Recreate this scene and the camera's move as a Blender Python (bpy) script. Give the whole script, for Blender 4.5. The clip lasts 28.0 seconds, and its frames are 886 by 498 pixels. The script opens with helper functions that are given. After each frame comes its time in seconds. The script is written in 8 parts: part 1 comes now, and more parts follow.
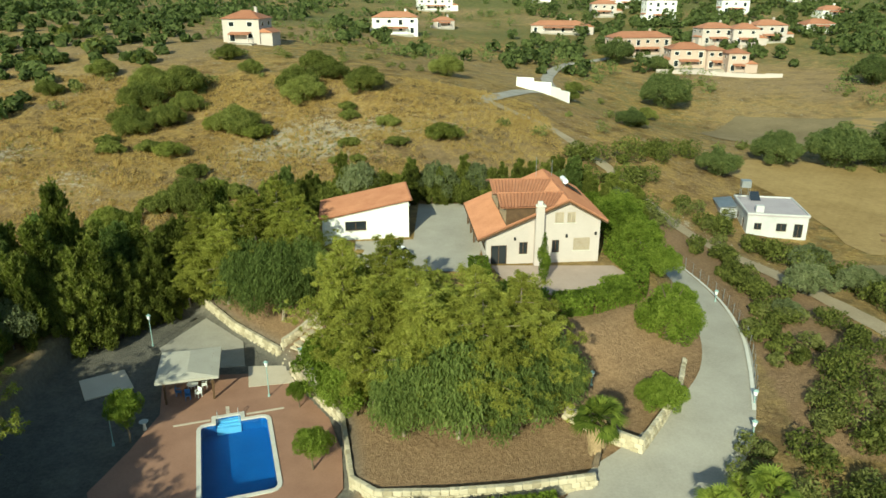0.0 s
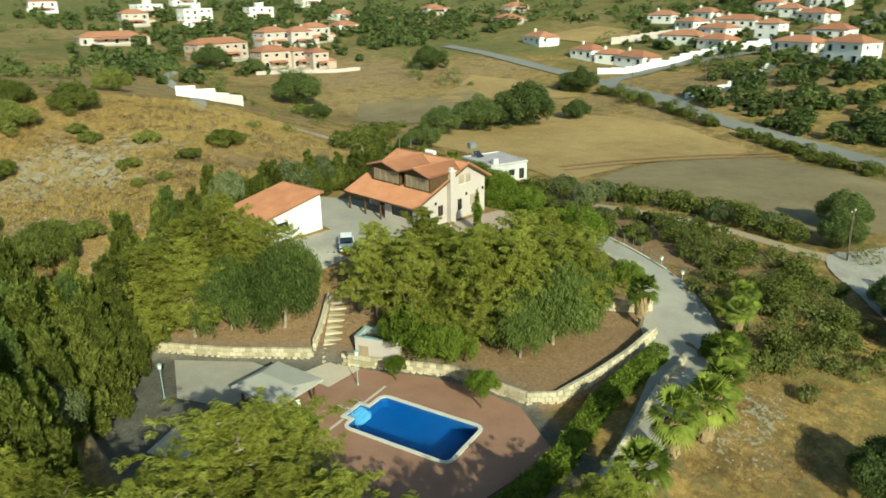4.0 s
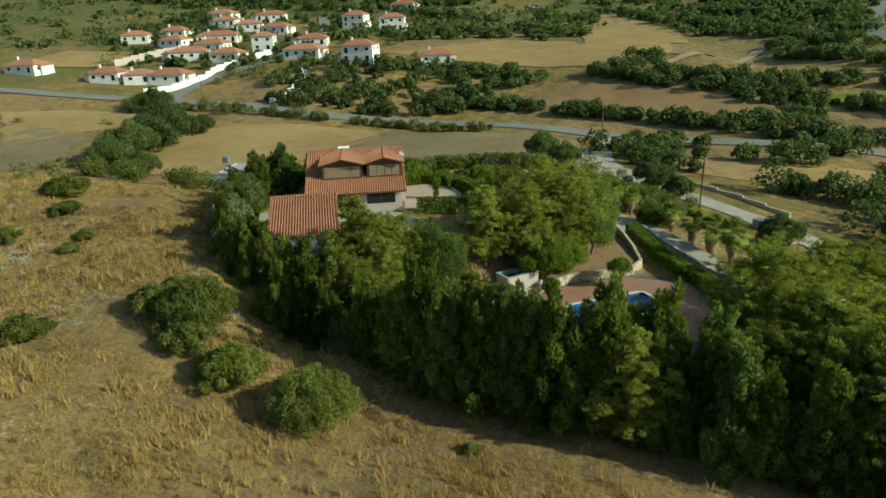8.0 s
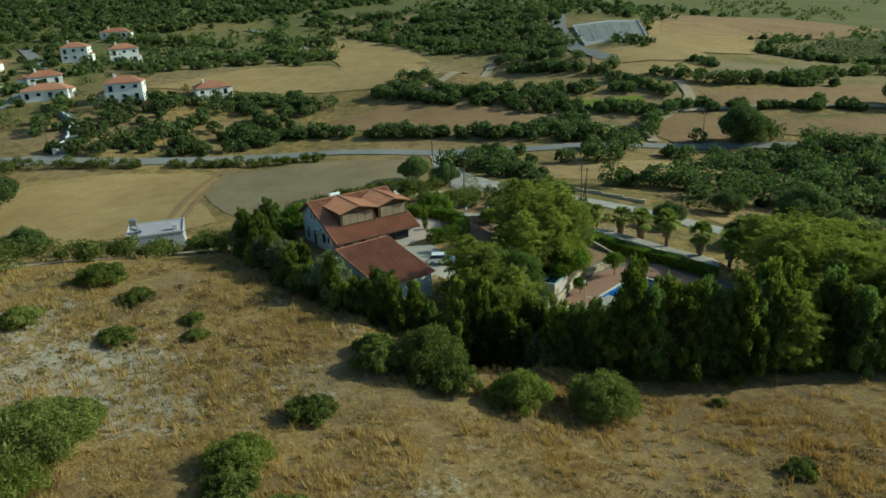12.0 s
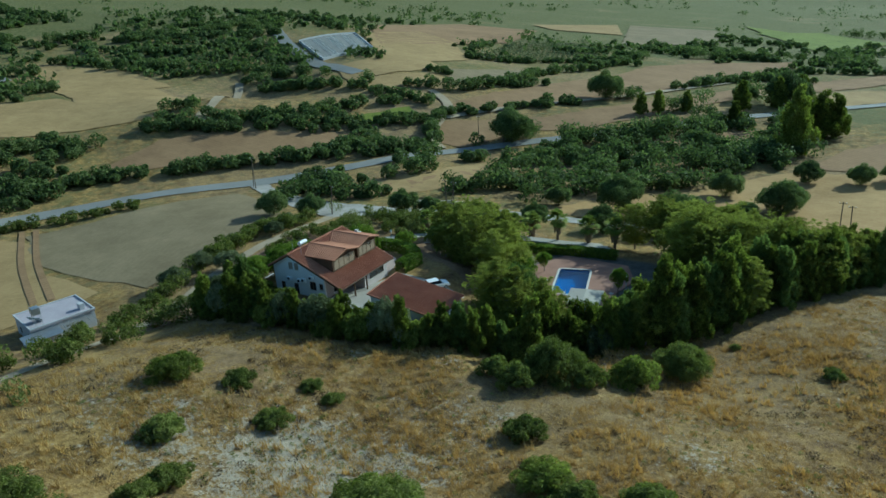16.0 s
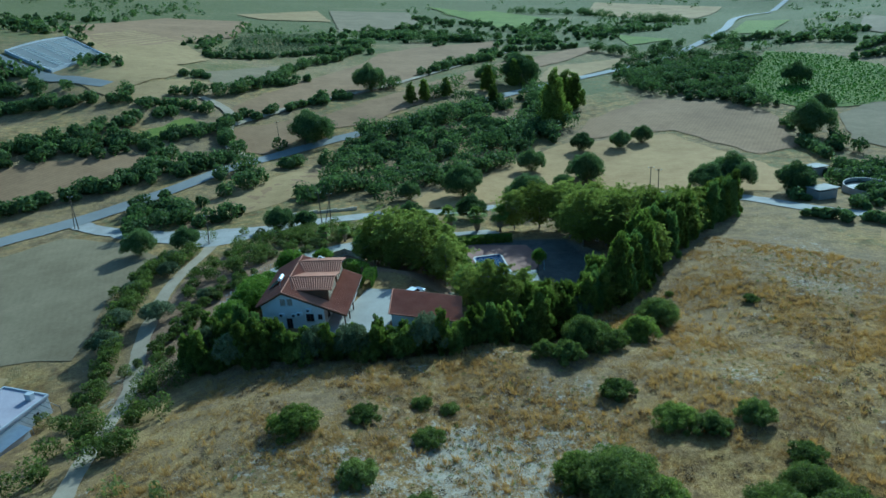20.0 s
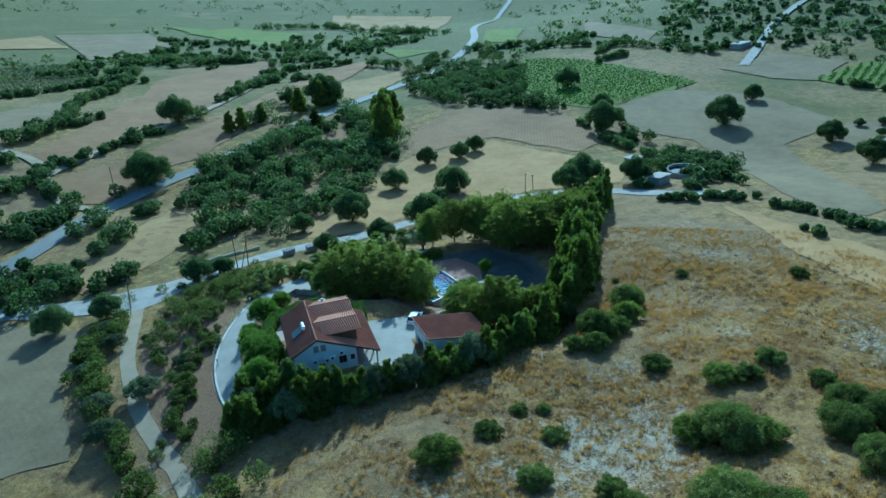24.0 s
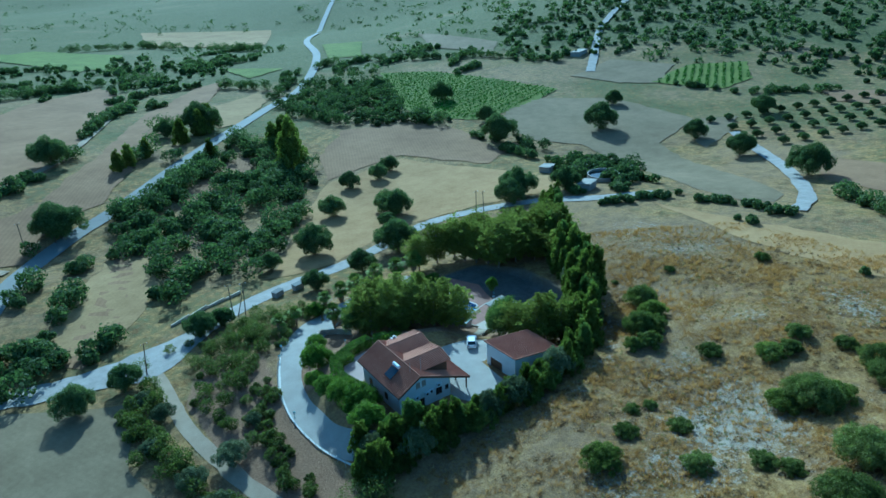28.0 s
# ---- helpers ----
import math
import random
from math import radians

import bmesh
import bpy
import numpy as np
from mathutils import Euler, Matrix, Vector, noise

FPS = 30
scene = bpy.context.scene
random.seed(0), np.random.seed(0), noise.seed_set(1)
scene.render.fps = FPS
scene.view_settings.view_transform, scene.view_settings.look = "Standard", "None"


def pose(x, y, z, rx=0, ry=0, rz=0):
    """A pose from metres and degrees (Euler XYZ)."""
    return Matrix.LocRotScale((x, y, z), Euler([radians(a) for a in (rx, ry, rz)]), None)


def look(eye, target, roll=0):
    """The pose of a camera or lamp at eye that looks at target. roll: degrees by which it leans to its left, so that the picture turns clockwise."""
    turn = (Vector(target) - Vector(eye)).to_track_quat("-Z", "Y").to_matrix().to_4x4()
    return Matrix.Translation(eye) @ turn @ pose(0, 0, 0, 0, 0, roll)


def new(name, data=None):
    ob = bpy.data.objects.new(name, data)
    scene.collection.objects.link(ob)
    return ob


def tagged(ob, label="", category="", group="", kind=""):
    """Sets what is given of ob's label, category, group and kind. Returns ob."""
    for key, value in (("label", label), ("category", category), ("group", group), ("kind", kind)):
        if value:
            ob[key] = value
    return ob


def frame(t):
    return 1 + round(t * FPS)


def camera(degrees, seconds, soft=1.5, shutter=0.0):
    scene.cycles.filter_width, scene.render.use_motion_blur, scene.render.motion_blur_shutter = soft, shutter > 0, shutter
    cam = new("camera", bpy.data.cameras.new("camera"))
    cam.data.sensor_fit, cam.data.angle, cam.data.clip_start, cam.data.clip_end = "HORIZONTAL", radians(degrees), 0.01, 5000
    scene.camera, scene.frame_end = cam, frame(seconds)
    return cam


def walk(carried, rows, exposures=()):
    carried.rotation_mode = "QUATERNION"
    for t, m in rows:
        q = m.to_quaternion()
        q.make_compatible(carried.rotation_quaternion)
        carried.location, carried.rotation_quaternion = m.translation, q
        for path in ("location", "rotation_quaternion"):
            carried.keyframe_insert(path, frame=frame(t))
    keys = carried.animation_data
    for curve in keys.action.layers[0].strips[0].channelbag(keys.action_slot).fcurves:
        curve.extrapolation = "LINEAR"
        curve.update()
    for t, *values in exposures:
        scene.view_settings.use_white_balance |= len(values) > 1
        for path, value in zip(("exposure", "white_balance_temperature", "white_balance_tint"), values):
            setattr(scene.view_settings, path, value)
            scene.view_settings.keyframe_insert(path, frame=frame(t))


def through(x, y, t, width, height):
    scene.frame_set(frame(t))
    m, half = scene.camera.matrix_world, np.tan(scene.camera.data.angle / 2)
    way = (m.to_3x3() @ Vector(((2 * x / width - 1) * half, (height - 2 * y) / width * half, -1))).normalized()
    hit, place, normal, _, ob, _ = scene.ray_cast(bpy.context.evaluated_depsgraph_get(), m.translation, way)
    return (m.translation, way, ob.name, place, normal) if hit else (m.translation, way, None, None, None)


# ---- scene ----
cam = camera(63.7, 28.0, 1.55, 0.2)
METRES, EYE, TILT, LEAN, TURN = 345.0, 35.0, -20.0, 0.0, 0.0
ROWS = [
    (0.0, 0.0, 0.0, 0.0, 0.0, 0.0, -0.0),
    (0.5, -0.0146, -0.0014, -0.0005, -3.98, -0.02, 1.53),
    (1.0, -0.0293, -0.0021, -0.0009, -8.13, -0.14, 3.11),
    (1.5, -0.0442, -0.0021, -0.0011, -12.29, -0.36, 4.68),
    (2.0, -0.0591, -0.0013, -0.001, -16.45, -0.66, 6.2),
    (2.5, -0.0738, 0.0004, -0.0005, -20.62, -1.11, 7.74),
    (3.0, -0.0886, 0.0031, 0.0002, -24.92, -1.66, 9.22),
    (3.5, -0.1032, 0.0067, 0.0011, -29.47, -2.35, 10.72),
    (4.0, -0.1349, 0.0187, 0.0048, -39.01, -4.16, 13.66),
    (4.5, -0.1754, 0.044, 0.013, -52.34, -7.35, 17.16),
    (6.5, -0.2429, 0.134, 0.0438, -81.69, -16.3, 21.73),
    (7.0, -0.2486, 0.1492, 0.0495, -86.43, -17.95, 21.98),
    (7.5, -0.253, 0.1651, 0.056, -89.51, -19.01, 22.1),
    (8.0, -0.2561, 0.1809, 0.0629, -91.29, -19.6, 22.2),
    (8.5, -0.258, 0.1954, 0.0694, -93.02, -20.17, 22.25),
    (9.0, -0.2591, 0.2109, 0.0772, -95.11, -20.88, 22.34),
    (9.5, -0.2596, 0.2261, 0.0859, -97.21, -21.57, 22.34),
    (10.0, -0.2593, 0.2411, 0.0947, -99.71, -22.4, 22.28),
    (10.5, -0.2583, 0.2561, 0.1036, -104.85, -24.19, 22.08),
    (11.0, -0.2565, 0.271, 0.1126, -110.39, -26.11, 21.66),
    (11.5, -0.2538, 0.2858, 0.1214, -115.48, -27.81, 21.1),
    (12.0, -0.2499, 0.3001, 0.1301, -120.37, -29.44, 20.48),
    (12.5, -0.2451, 0.3142, 0.1389, -125.27, -31.03, 19.7),
    (13.0, -0.2392, 0.3276, 0.1473, -130.09, -32.5, 18.85),
    (13.5, -0.2323, 0.3404, 0.1555, -134.86, -33.86, 17.91),
    (15.5, -0.1957, 0.3833, 0.1857, -146.69, -36.7, 14.88),
    (16.0, -0.1849, 0.3924, 0.1931, -148.24, -37.88, 14.5),
    (16.5, -0.1734, 0.4005, 0.2008, -149.62, -40.11, 14.17),
    (17.0, -0.1615, 0.4078, 0.2088, -150.55, -40.66, 13.95),
    (17.5, -0.1496, 0.4146, 0.2165, -152.47, -41.03, 13.45),
    (18.0, -0.1373, 0.4214, 0.2233, -156.7, -41.85, 12.16),
    (18.5, -0.1242, 0.4282, 0.2295, -161.03, -42.58, 10.68),
    (19.0, -0.1109, 0.4341, 0.2353, -165.3, -43.21, 9.18),
    (19.5, -0.0971, 0.4395, 0.2406, -169.5, -43.69, 7.63),
    (20.0, -0.0828, 0.444, 0.2458, -173.29, -44.04, 6.21),
    (20.5, -0.0684, 0.4477, 0.2506, -176.09, -44.22, 5.12),
    (21.0, -0.0538, 0.4505, 0.255, -178.79, -44.35, 4.07),
    (21.5, -0.039, 0.4525, 0.259, -181.46, -44.43, 3.02),
    (22.0, -0.024, 0.4536, 0.2628, -184.14, -44.47, 1.97),
    (22.5, -0.0089, 0.4539, 0.2663, -186.81, -44.45, 0.91),
    (24.5, 0.0516, 0.4474, 0.2772, -196.03, -44.02, -2.68),
    (25.0, 0.0667, 0.444, 0.2797, -197.91, -43.87, -3.39),
    (25.5, 0.0816, 0.4401, 0.2817, -199.83, -43.68, -4.11),
    (26.0, 0.0965, 0.4355, 0.2835, -201.76, -43.47, -4.82),
    (26.5, 0.1112, 0.4303, 0.285, -203.67, -43.25, -5.52),
    (27.0, 0.1256, 0.4246, 0.2863, -205.58, -43.01, -6.18),
    (27.5, 0.1398, 0.4181, 0.2874, -207.48, -42.74, -6.84),
    (28.0, 0.1538, 0.4112, 0.2881, -209.41, -42.45, -7.49),
]
EXPOSURES = [(0.0, 0.46, 6500, -18), (4.5, 0.43, 6500, -18), (7.5, 0.13, 6400, -18), (13.5, -0.1, 5350, -17), (17.0, 0.0, 4600, -16), (20.0, 0.06, 4100, -17), (25.0, 0.17, 3850, -19), (28.0, 0.19, 3750, -19)]
walk(cam, [(t, pose(0, 0, EYE, TILT, LEAN, TURN) @ pose(METRES * x, METRES * y, METRES * z, 90 + pitch, roll, yaw)) for t, x, y, z, yaw, pitch, roll in ROWS], EXPOSURES)

# ---- light ----
SUN_EL, SUN_AZ = 27.0, 199.0            # degrees; azimuth clockwise from +y
world = bpy.data.worlds.new("world")
scene.world = world
world.use_nodes = True
wn = world.node_tree.nodes
sky = wn.new("ShaderNodeTexSky")
sky.sky_type, sky.sun_disc = "NISHITA", False
sky.sun_elevation, sky.sun_rotation = radians(SUN_EL), radians(SUN_AZ)
world.node_tree.links.new(sky.outputs[0], wn["Background"].inputs[0])
wn["Background"].inputs[1].default_value = 0.12
sun = new("sun", bpy.data.lights.new("sun", "SUN"))
sun.data.energy, sun.data.angle, sun.data.color = 4.8, radians(0.6), (1.0, 0.91, 0.76)
_a, _e = radians(SUN_AZ), radians(SUN_EL)
sun_dir = Vector((math.sin(_a) * math.cos(_e), math.cos(_a) * math.cos(_e), math.sin(_e)))
sun.matrix_world = look(sun_dir * 200, (0, 0, 0))


# ---- materials ----
def ramp(nt, fac, stops):
    n = nt.nodes.new("ShaderNodeValToRGB")
    e = n.color_ramp.elements
    while len(e) < len(stops):
        e.new(0.5)
    for el, (p, c) in zip(e, stops):
        el.position, el.color = p, (*c, 1)
    nt.links.new(fac, n.inputs[0])
    return n.outputs[0]


def tex_noise(nt, scale, detail=4, rough=0.6, vec=None):
    n = nt.nodes.new("ShaderNodeTexNoise")
    n.inputs["Scale"].default_value, n.inputs["Detail"].default_value, n.inputs["Roughness"].default_value = scale, detail, rough
    if vec is not None:
        nt.links.new(vec, n.inputs["Vector"])
    return n.outputs["Fac"]


def blend(nt, fac, a, b, mode="MIX"):
    n = nt.nodes.new("ShaderNodeMix")
    n.data_type, n.blend_type = "RGBA", mode
    for sock, v in ((n.inputs[0], fac), (n.inputs[6], a), (n.inputs[7], b)):
        if isinstance(v, (int, float)):
            sock.default_value = v
        elif isinstance(v, tuple):
            sock.default_value = (*v, 1)
        else:
            nt.links.new(v, sock)
    return n.outputs[2]


def arith(nt, op, a, b=None):
    n = nt.nodes.new("ShaderNodeMath")
    n.operation = op
    for sock, v in zip(n.inputs, (a, b)):
        if isinstance(v, (int, float)):
            sock.default_value = v
        elif v is not None:
            nt.links.new(v, sock)
    return n.outputs[0]


def world_pos(nt):
    return nt.nodes.new("ShaderNodeNewGeometry").outputs["Position"]


def bump(nt, height, strength, dist):
    n = nt.nodes.new("ShaderNodeBump")
    n.inputs["Strength"].default_value, n.inputs["Distance"].default_value = strength, dist
    nt.links.new(height, n.inputs["Height"])
    nt.links.new(n.outputs[0], nt.nodes["Principled BSDF"].inputs["Normal"])


def base_mat(name, rough=0.8, metal=0.0, spec=0.3):
    m = bpy.data.materials.new(name)
    m.use_nodes = True
    p = m.node_tree.nodes["Principled BSDF"]
    p.inputs["Roughness"].default_value, p.inputs["Metallic"].default_value = rough, metal
    p.inputs["Specular IOR Level"].default_value = spec
    return m, m.node_tree, p


def surface(name, dark, light, big=0.3, fine=6.0, rough=0.8, metal=0.0, relief=0.02, tone=0.0, spec=0.3, mixfine=0.45):
    """A surface that varies at two scales between two colours; tone: spread between alike pieces."""
    m, nt, p = base_mat(name, rough, metal, spec)
    pos = world_pos(nt)
    a, b = tex_noise(nt, big, 5, 0.6, pos), tex_noise(nt, fine, 6, 0.7, pos)
    f = arith(nt, "ADD", arith(nt, "MULTIPLY", a, 1 - mixfine), arith(nt, "MULTIPLY", b, mixfine))
    if tone:
        r = nt.nodes.new("ShaderNodeObjectInfo").outputs["Random"]
        f = arith(nt, "ADD", f, arith(nt, "MULTIPLY", arith(nt, "SUBTRACT", r, 0.5), tone))
    nt.links.new(ramp(nt, f, [(0.3, dark), (0.7, light)]), p.inputs["Base Color"])
    if relief:
        bump(nt, b, 0.6, relief)
    return m


def foliage(name, dark, mid, light, through=0.3, sap=None):
    """Leaves: colour by clump and by plant, a little light coming through, tinted by sap."""
    m, nt, p = base_mat(name, 0.75, 0, 0.15)
    g = nt.nodes.new("ShaderNodeNewGeometry")
    r = g.outputs["Random Per Island"]
    o = nt.nodes.new("ShaderNodeObjectInfo").outputs["Random"]
    big, clump = tex_noise(nt, 0.22, 3, 0.6, g.outputs["Position"]), tex_noise(nt, 1.3, 3, 0.6, g.outputs["Position"])
    f = arith(nt, "ADD", arith(nt, "MULTIPLY", r, 0.32), arith(nt, "ADD", arith(nt, "MULTIPLY", o, 0.36), arith(nt, "MULTIPLY", arith(nt, "SUBTRACT", big, 0.4), 0.7)))
    f = arith(nt, "ADD", f, arith(nt, "MULTIPLY", arith(nt, "SUBTRACT", clump, 0.44), 1.3))
    col = ramp(nt, f, [(0.1, dark), (0.5, mid), (0.95, light)])
    nt.links.new(col, p.inputs["Base Color"])
    t = nt.nodes.new("ShaderNodeBsdfTranslucent")
    nt.links.new(col if sap is None else blend(nt, 1.0, col, sap, "MULTIPLY"), t.inputs[0])
    mix = nt.nodes.new("ShaderNodeMixShader")
    mix.inputs[0].default_value = through
    out = nt.nodes["Material Output"]
    nt.links.new(p.outputs[0], mix.inputs[1])
    nt.links.new(t.outputs[0], mix.inputs[2])
    nt.links.new(mix.outputs[0], out.inputs[0])
    return m


PINE = foliage("pine_leaf", (0.12, 0.122, 0.022), (0.27, 0.27, 0.05), (0.44, 0.435, 0.105), 0.5, (1.0, 1.15, 0.8))
WEEP = foliage("weeping_leaf", (0.065, 0.088, 0.022), (0.145, 0.185, 0.05), (0.26, 0.305, 0.092), 0.54, (1.05, 1.15, 0.8))
HEDGE = foliage("hedge_leaf", (0.048, 0.055, 0.012), (0.142, 0.156, 0.032), (0.33, 0.335, 0.085), 0.53, (1.0, 1.2, 0.6))
BUSH = foliage("bush_leaf", (0.065, 0.072, 0.02), (0.155, 0.165, 0.05), (0.28, 0.285, 0.10), 0.42, (1.0, 1.1, 0.6))
WILD = foliage("wild_leaf", (0.06, 0.07, 0.016), (0.168, 0.182, 0.043), (0.33, 0.335, 0.10), 0.42, (0.95, 1.12, 0.6))
OLIVE = foliage("olive_leaf", (0.065, 0.08, 0.032), (0.155, 0.175, 0.075), (0.26, 0.28, 0.14), 0.35)
CITRUS = foliage("citrus_leaf", (0.06, 0.09, 0.01), (0.165, 0.215, 0.03), (0.29, 0.34, 0.065), 0.48, (0.95, 1.12, 0.5))
FAR_LEAF = foliage("far_leaf", (0.052, 0.068, 0.024), (0.125, 0.155, 0.05), (0.24, 0.265, 0.095), 0.45, (1.0, 1.15, 0.8))
DRY = foliage("dry_grass", (0.29, 0.205, 0.08), (0.44, 0.325, 0.125), (0.56, 0.43, 0.185), 0.42, (1.1, 0.84, 0.46))
SCRUB = foliage("dry_scrub", (0.06, 0.042, 0.024), (0.13, 0.09, 0.05), (0.22, 0.165, 0.095), 0.2)
VINE = foliage("vine_leaf", (0.05, 0.10, 0.01), (0.11, 0.19, 0.02), (0.20, 0.30, 0.04))
PALM = foliage("palm_leaf", (0.07, 0.10, 0.015), (0.18, 0.22, 0.035), (0.33, 0.37, 0.075))
PALEBARK = surface("pale_bark", (0.16, 0.125, 0.09), (0.40, 0.33, 0.25), 2, 14, 0.9, relief=0.03)
BARK = surface("bark", (0.07, 0.05, 0.035), (0.20, 0.15, 0.10), 2, 14, 0.9, relief=0.03)
THATCH = surface("palm_skirt", (0.15, 0.10, 0.05), (0.42, 0.30, 0.17), 3, 20, 0.9)
ASPHALT = surface("asphalt", (0.16, 0.155, 0.142), (0.245, 0.235, 0.215), 0.15, 5, 0.85)
GRAVEL = surface("gravel", (0.22, 0.195, 0.165), (0.42, 0.385, 0.34), 0.35, 3, 0.9)
CONCRETE = surface("concrete", (0.27, 0.243, 0.205), (0.41, 0.375, 0.32), 0.3, 5, 0.85)
TRACKDIRT = surface("track_dirt", (0.24, 0.18, 0.11), (0.42, 0.34, 0.23), 0.3, 4, 0.95)
WALLW = surface("white_render", (0.66, 0.64, 0.61), (0.79, 0.77, 0.74), 0.4, 8, 0.85, relief=0.006)
WALLC = surface("cream_render", (0.41, 0.35, 0.325), (0.50, 0.435, 0.405), 0.4, 8, 0.85, relief=0.006)
WALLP = surface("pink_render", (0.40, 0.30, 0.25), (0.49, 0.38, 0.32), 0.4, 8, 0.85, relief=0)
TILE = surface("clay_tile", (0.26, 0.105, 0.058), (0.41, 0.19, 0.108), 0.5, 5, 0.8, tone=0.25, relief=0.01)
ROOFFAR = surface("far_roof", (0.30, 0.125, 0.07), (0.42, 0.195, 0.115), 0.3, 2, 0.8, relief=0, tone=0.3)
WOOD = surface("brown_wood", (0.05, 0.028, 0.014), (0.13, 0.075, 0.04), 1.5, 14, 0.6)
SHUT = surface("beige_shutter", (0.33, 0.265, 0.20), (0.43, 0.355, 0.27), 1, 10, 0.6)
LOUVRE = surface("weathered_louvre", (0.24, 0.18, 0.12), (0.40, 0.31, 0.21), 1, 10, 0.7)
STONE = surface("pale_stone", (0.34, 0.285, 0.19), (0.56, 0.48, 0.35), 1.0, 9, 0.9, tone=0.5)
MORTAR = surface("mortar", (0.30, 0.26, 0.19), (0.44, 0.39, 0.30), 1, 10, 0.95)
PAVER = surface("red_paver", (0.215, 0.11, 0.074), (0.33, 0.185, 0.128), 0.5, 7, 0.8, tone=0.2)
PAVER2 = surface("pale_paver", (0.48, 0.40, 0.31), (0.60, 0.52, 0.42), 0.5, 7, 0.8, tone=0.2)
PAVERP = surface("pink_paver", (0.33, 0.25, 0.205), (0.45, 0.345, 0.29), 0.5, 7, 0.8, tone=0.2)
COPING = surface("pool_coping", (0.52, 0.49, 0.43), (0.65, 0.62, 0.56), 1, 9, 0.7)
POOLT = surface("pool_liner", (0.009, 0.07, 0.25), (0.017, 0.105, 0.33), 0.5, 6, 0.4, relief=0)
STEPT = surface("step_liner", (0.16, 0.38, 0.60), (0.25, 0.48, 0.68), 0.5, 6, 0.4, relief=0)
CANVAS = surface("canvas", (0.34, 0.31, 0.26), (0.44, 0.41, 0.35), 0.5, 6, 0.9)
LAMPP = surface("teal_paint", (0.20, 0.30, 0.29), (0.32, 0.44, 0.42), 1, 9, 0.5)
METAL = surface("grey_metal", (0.30, 0.31, 0.32), (0.45, 0.46, 0.47), 1, 9, 0.45, 0.8)
WHITEP = surface("white_paint", (0.72, 0.72, 0.72), (0.82, 0.82, 0.82), 1, 9, 0.3, relief=0)
BLACK = surface("black_rubber", (0.015, 0.015, 0.015), (0.03, 0.03, 0.03), 1, 9, 0.7)
BLUEP = surface("blue_plastic", (0.04, 0.13, 0.34), (0.07, 0.19, 0.44), 1, 9, 0.4)
SOLAR = surface("solar_panel", (0.015, 0.02, 0.03), (0.04, 0.05, 0.07), 1, 9, 0.15)
ROCK = surface("chalk_rock", (0.28, 0.245, 0.19), (0.46, 0.41, 0.33), 0.8, 6, 0.9)
FLATROOF = surface("flat_roof", (0.33, 0.285, 0.305), (0.46, 0.405, 0.425), 0.4, 4, 0.9)
# whitewash with the farmhouse walls' shade greyed into its colour; plot walls share it
WALLG = surface("shade_grey_whitewash", (0.38, 0.37, 0.375), (0.56, 0.55, 0.55), 0.5, 5, 0.9, relief=0.006)


def glass_mat(name, col, rough=0.08):
    m, nt, p = base_mat(name, rough, 0, 0.6)
    p.inputs["Base Color"].default_value = (*col, 1)
    return m


PANE = glass_mat("dark_glass", (0.02, 0.025, 0.03))


def water_mat():
    m, nt, p = base_mat("pool_water", 0.03, 0, 0.5)
    p.inputs["Base Color"].default_value = (0.35, 0.72, 0.95, 1)
    p.inputs["Transmission Weight"].default_value = 1.0
    p.inputs["IOR"].default_value = 1.33
    bump(nt, tex_noise(nt, 1.8, 3, 0.5, world_pos(nt)), 0.25, 0.05)
    return m


WATER = water_mat()


